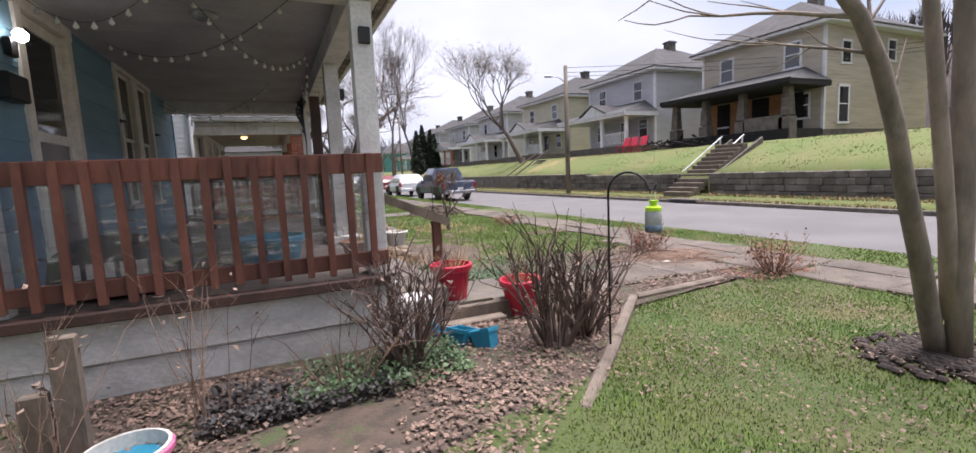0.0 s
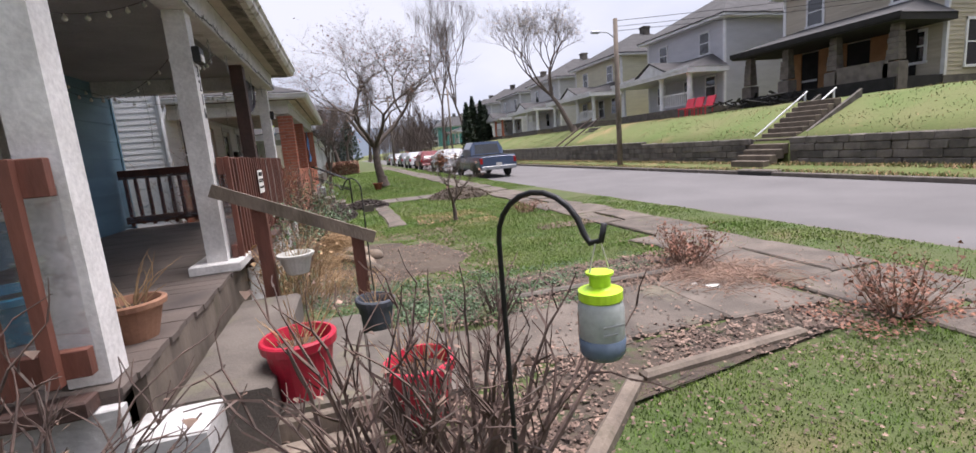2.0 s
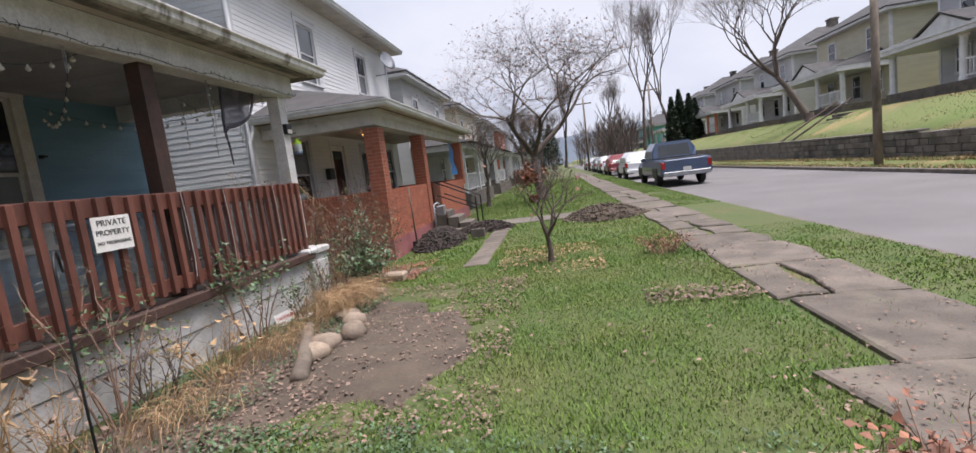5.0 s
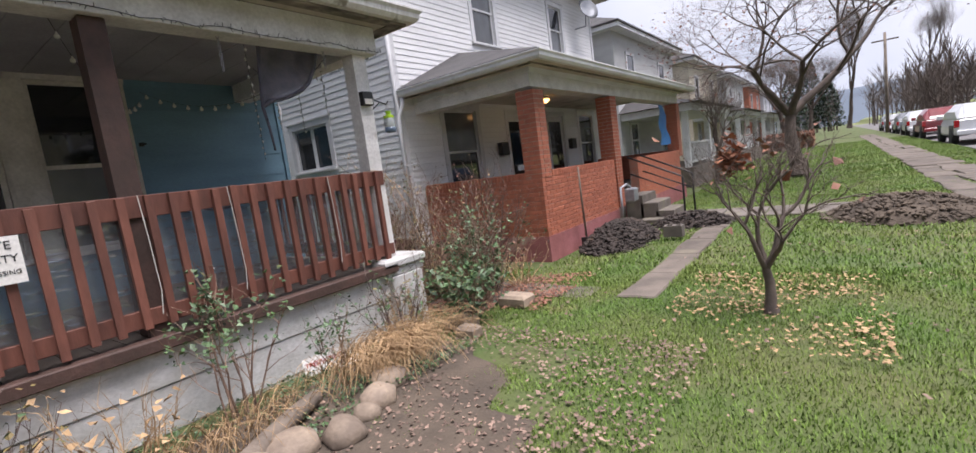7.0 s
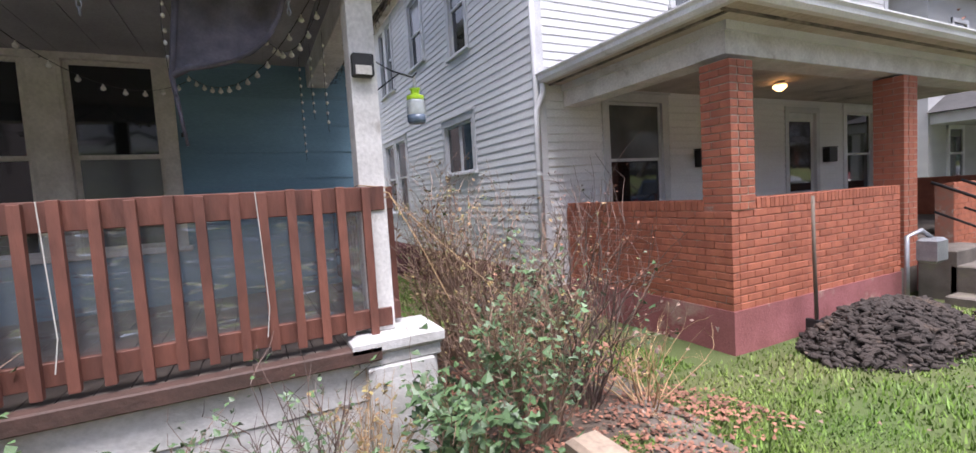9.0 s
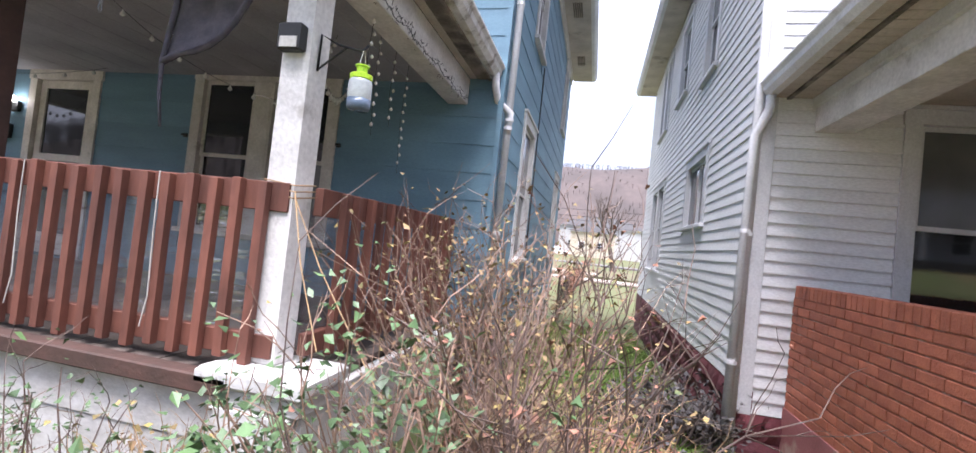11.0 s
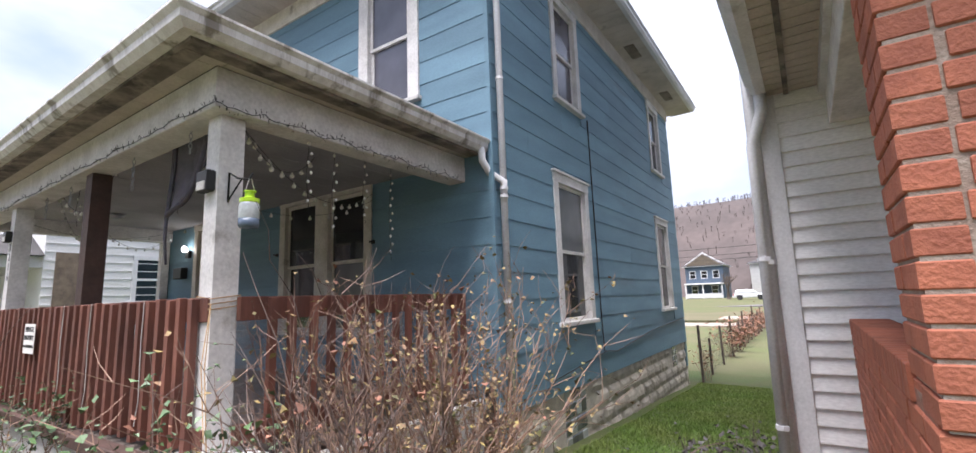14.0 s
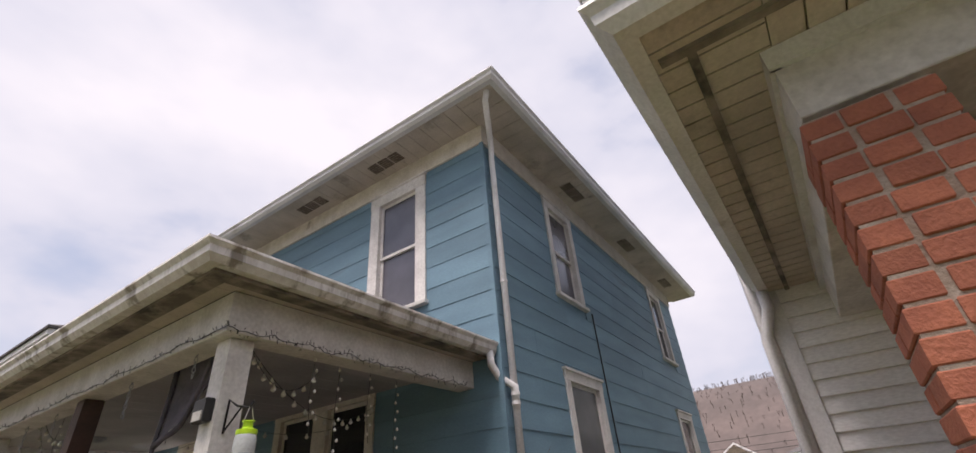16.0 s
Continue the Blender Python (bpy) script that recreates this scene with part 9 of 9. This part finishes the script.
def plain_house(x0, x1, y0, y1, zg, zt, rise, wall_m, label, face="x", front=None, wins=(), parapet=False):
    h = thing("house", ((x0 + x1) / 2, (y0 + y1) / 2, zg), label, "house", "houses along the row")
    part("wall", Geo().box(x0, x1, y0, y1, zg - 0.4, zt), wall_m, h)
    part("eave", Geo().box(x0 - .4, x1 + .4, y0 - .4, y1 + .4, zt, zt + .14), M_TRIMW, h)
    hip_roof("roof", x0 - .45, x1 + .45, y0 - .45, y1 + .45, zt + .142, rise, M_SHINGLE, "", h)
    for (c, z0, z1, w, side) in wins:
        if side == "e":
            fr = part("window", Geo().box(x1, x1 + .04, c - w / 2, c - w / 2 + .1, z0, z1).box(x1, x1 + .04, c + w / 2 - .1, c + w / 2, z0, z1).box(x1, x1 + .045, c - w / 2, c + w / 2, z1 - .1, z1)
                      .box(x1, x1 + .06, c - w / 2 - .04, c + w / 2 + .04, z0 - .03, z0 + .06).box(x1, x1 + .035, c - w / 2, c + w / 2, (z0 + z1) / 2 - .03, (z0 + z1) / 2 + .03), M_TRIMW, h)
            part("pane", Geo().box(x1 + .004, x1 + .012, c - w / 2 + .08, c + w / 2 - .08, z0 + .04, z1 - .08), M_PANE, fr)
        elif side == "s":
            fr = part("window", Geo().box(c - w / 2, c - w / 2 + .1, y0 - .04, y0, z0, z1).box(c + w / 2 - .1, c + w / 2, y0 - .04, y0, z0, z1).box(c - w / 2, c + w / 2, y0 - .045, y0, z1 - .1, z1)
                      .box(c - w / 2 - .04, c + w / 2 + .04, y0 - .06, y0, z0 - .03, z0 + .06).box(c - w / 2, c + w / 2, y0 - .035, y0, (z0 + z1) / 2 - .03, (z0 + z1) / 2 + .03), M_TRIMW, h)
            part("pane", Geo().box(c - w / 2 + .08, c + w / 2 - .08, y0 - .012, y0 - .004, z0 + .04, z1 - .08), M_PANE, fr)
        else:
            fr = part("window", Geo().box(c - w / 2, c - w / 2 + .1, y1, y1 + .04, z0, z1).box(c + w / 2 - .1, c + w / 2, y1, y1 + .04, z0, z1).box(c - w / 2, c + w / 2, y1, y1 + .045, z1 - .1, z1)
                      .box(c - w / 2 - .04, c + w / 2 + .04, y1, y1 + .06, z0 - .03, z0 + .06).box(c - w / 2, c + w / 2, y1, y1 + .035, (z0 + z1) / 2 - .03, (z0 + z1) / 2 + .03), M_TRIMW, h)
            part("pane", Geo().box(c - w / 2 + .08, c + w / 2 - .08, y1 + .004, y1 + .012, z0 + .04, z1 - .08), M_PANE, fr)
    return h


def row_porch(h, x, y0, y1, zb, material, post_m):
    part("porch_floor", Geo().box(x, x + 2.3, y0, y1, -0.3, 0.6), M_CONC, h)
    part("porch_beam", Geo().box(x, x + 2.4, y0 - .1, y1 + .1, zb, zb + .25), material, h)
    part("porch_roof", Geo().add([(x, y0 - .3, zb + .26), (x + 2.7, y0 - .3, zb + .26), (x + 2.7, y1 + .3, zb + .26), (x, y1 + .3, zb + .26), (x, y0 + 1.2, zb + .95), (x, y1 - 1.2, zb + .95)],
                                 [(0, 1, 4), (1, 2, 5, 4), (2, 3, 5), (3, 2, 1, 0)]), M_SHINGLE, h)
    for f in (0.03, 0.5, 0.97):
        c = y0 + (y1 - y0) * f
        part("porch_post", Geo().box(x + 2.0, x + 2.2, c - .1, c + .1, 0.6, zb, 0.01), post_m, h)
    g = Geo().box(x + 2.08, x + 2.14, y0 + .1, y1 - 1.8, 1.4, 1.47).box(x + 2.08, x + 2.14, y0 + .1, y1 - 1.8, .72, .78)
    q = y0 + .2
    while q < y1 - 1.8:
        g.box(x + 2.09, x + 2.13, q, q + .04, .78, 1.4)
        q += .15
    part("balustrade", g, material, h)


M_GREENSH = mat("green_awning", (0.03, 0.09, 0.06), rough=0.7)
y = 24.2
for k, (wm, lab) in enumerate(((M_WALLC, "white house with a low porch next along the row"), (M_TANSIDE, "tan house further along the row"), (M_WALLC, "white house far along the row"),
                               (M_BRICK, "red house far along the row"), (M_WALLA, "grey house at the end of the row"))):
    hh = plain_house(-10.5, -1.8, y, y + 7.6, 0, 5.7, 2.1, wm, lab, wins=((y + 1.6, 3.7, 5.1, .9, "e"), (y + 5.6, 3.7, 5.1, .9, "e"), (y + 1.4, 1.1, 2.5, .9, "e"), (y + 5.4, 1.1, 2.5, .9, "e"),
                                                                          (-4.0, 3.7, 5.1, .9, "s"), (-7.5, 3.7, 5.1, .9, "s")))
    row_porch(hh, -1.8, y + .2, y + 7.4, 2.5, M_TRIMW, M_TRIMW)
    y += 10.8
# house seen through the porch, to the south
hs = plain_house(-11, -1.0, -8.5, -0.9, 0.1, 5.8, 2.0, M_VINYL, "white sided house south of the blue one",
                 wins=((-3.1, 1.7, 2.9, .8, "n"), (-5.5, 1.7, 2.9, .9, "n"), (-3.5, 3.9, 5.2, .9, "n")))
g = Geo()
z = 0.5
while z < 5.8:
    g.box(-11, -1.0, -0.9, -0.885, z, z + 0.02)
    z += 0.2
part("siding_lap", g, M_VINYL, hs, kind="stuff")
row_porch(hs, -1.0, -8.3, -1.1, 2.55, M_TRIMW, M_TRIMW)
part("brick_bay", Geo().box(-1.9, -1.2, -0.9, -0.87, 0.9, 2.9), M_ROCK, hs, "tan brick panel")
# beyond the back field
bh = plain_house(-107, -98, -6.9, -0.1, 0.3, 6.4, 2.4, mat("slate_blue_boards", (0.075, 0.11, 0.16), (0.06, 0.09, 0.13), scale=1, rough=0.7), "slate blue house with a white porch beyond the field",
                 wins=((-5.6, 4.1, 5.6, 1.2, "e"), (-3.5, 4.1, 5.6, 1.2, "e"), (-1.4, 4.1, 5.6, 1.2, "e"), (-5.4, 1.0, 2.7, 1.2, "e"), (-1.8, 1.0, 2.7, 1.2, "e")))
part("porch_roof", Geo().box(-98, -95.8, -6.9, -0.1, 2.9, 3.15, .03), M_TRIMW, bh)
for c in (-6.7, -3.6, -0.3):
    part("porch_post", Geo().box(-96.1, -95.9, c - .1, c + .1, 0.2, 2.9), M_TRIMW, bh)
part("balustrade", Geo().box(-96.05, -95.95, -6.8, -0.2, 1.1, 1.2).box(-96.03, -95.97, -6.8, -0.2, 0.35, 1.1), M_TRIMW, bh)
part("gable", Geo().prism([(-6.9, 6.5), (-0.1, 6.5), (-3.5, 8.8)], "x", -98.3, -97.6), M_GREYWOOD2, bh, "dark gable")
part("barge_board", Geo().prism([(-7.3, 6.45), (-3.5, 8.95), (0.3, 6.45), (0.3, 6.7), (-3.5, 9.25), (-7.3, 6.7)], "x", -98.5, -98.31), M_TRIMW, bh)
plain_house(-128, -115, 3, 24, 0.3, 7.2, 3, M_WALLC, "long white building below the hill", wins=((6, 2.5, 3.8, 1.4, "e"), (10, 2.5, 3.8, 1.4, "e")))
plain_house(-112, -102, 6.5, 16, 0.3, 5.4, 2, M_TANSIDE, "tan building below the hill", wins=((9, 2, 3.4, 1.4, "e"), (13, 2, 3.4, 1.4, "e")))
c_ = car(0, 0, P_WHITE, "silver car parked beyond the back field")
c_.matrix_world = Matrix.Translation((-80.0, 3.4, 0.06)) @ Matrix.Rotation(radians(4), 4, "Z")
wires = thing("cable", (-55, 0, 7), "overhead cables beyond the back field", "cable", "overhead cables")
for z in (5.6, 6.1, 6.9):
    part("wire", Geo().tube(sag((-56, -60, z), (-56, 60, z + .4), 0.8, 20), 0.03, 4), M_BLACK, wires)


def conifer(x, y, h, r, seed):
    rs = random.Random(seed)
    t = thing("conifer", (x, y, 0.8), "narrow dark green conifer far up the street", "tree", "dark conifers")
    part("trunk", Geo().tube([(x, y, 0.3), (x, y, h * .9)], 0.15, 6, 0.04), M_BARKD, t)
    g = Geo()
    for _ in range(1500):
        f = rs.random()
        rr = r * (1 - f) ** 0.7 * rs.uniform(.6, 1.1)
        a = rs.uniform(0, 6.283)
        leaf(g, (x + math.cos(a) * rr, y + math.sin(a) * rr, 0.9 + f * h), 0.38, rs)
    part("foliage", g, M_CONIFER, t, kind="stuff")


for k, (x, y, h, r) in enumerate(((17.2, 60, 6.0, 1.0), (18.3, 61, 6.8, 1.0), (19.2, 60.5, 6.2, 1.0), (20.2, 62, 5.8, 1.0), (-1.0, 96, 9.5, 2.6), (1.5, 99, 10.5, 2.4), (3.4, 97, 8.0, 2.2))):
    conifer(x, y, h, r, 300 + k)
hedge = thing("hedge", (-0.5, 40, 0), "clipped dark red hedge far along the row", "hedge")
g = Geo()
rs_ = random.Random(8)
for _ in range(3000):
    leaf(g, (rs_.uniform(0.3, 3.2), rs_.uniform(46, 47.2), rs_.uniform(0, 1.2)), 0.15, rs_)
part("foliage", g, M_RUST, hedge, kind="stuff")
for k, (x, y) in enumerate(((8.0, 62), (14.6, 58))):
    t = thing("utility_pole", (x, y, 0), "timber utility pole further up the street", "utility pole")
    part("shaft", Geo().tube([(x, y, -.3), (x, y, 8.5)], 0.13, 8, 0.10), M_GREYWOOD, t, smooth=True)
    part("crossarm", Geo().box(x - .9, x + .9, y - .05, y + .05, 7.8, 7.92), M_GREYWOOD, t)
tarp = thing("tarp", (0.6, 20.2, 2), "blue tarpaulin strip hanging on the brick porch", "tarp")
vs, fs = [], []
for i in range(6):
    for j in range(9):
        vs.append((0.75 + 0.03 * math.sin(j * 1.3 + i), 20.1 + i * 0.09 * (1 + 0.9 * j / 8) - 0.0, 2.5 - j * 0.13))
for i in range(5):
    for j in range(8):
        k = i * 9 + j
        fs.append((k, k + 1, k + 10, k + 9))
part("cloth", Geo().add(vs, fs), mat("blue_tarp", (0.03, 0.17, 0.42), (0.02, 0.12, 0.32), rough=0.5), tarp, smooth=True)
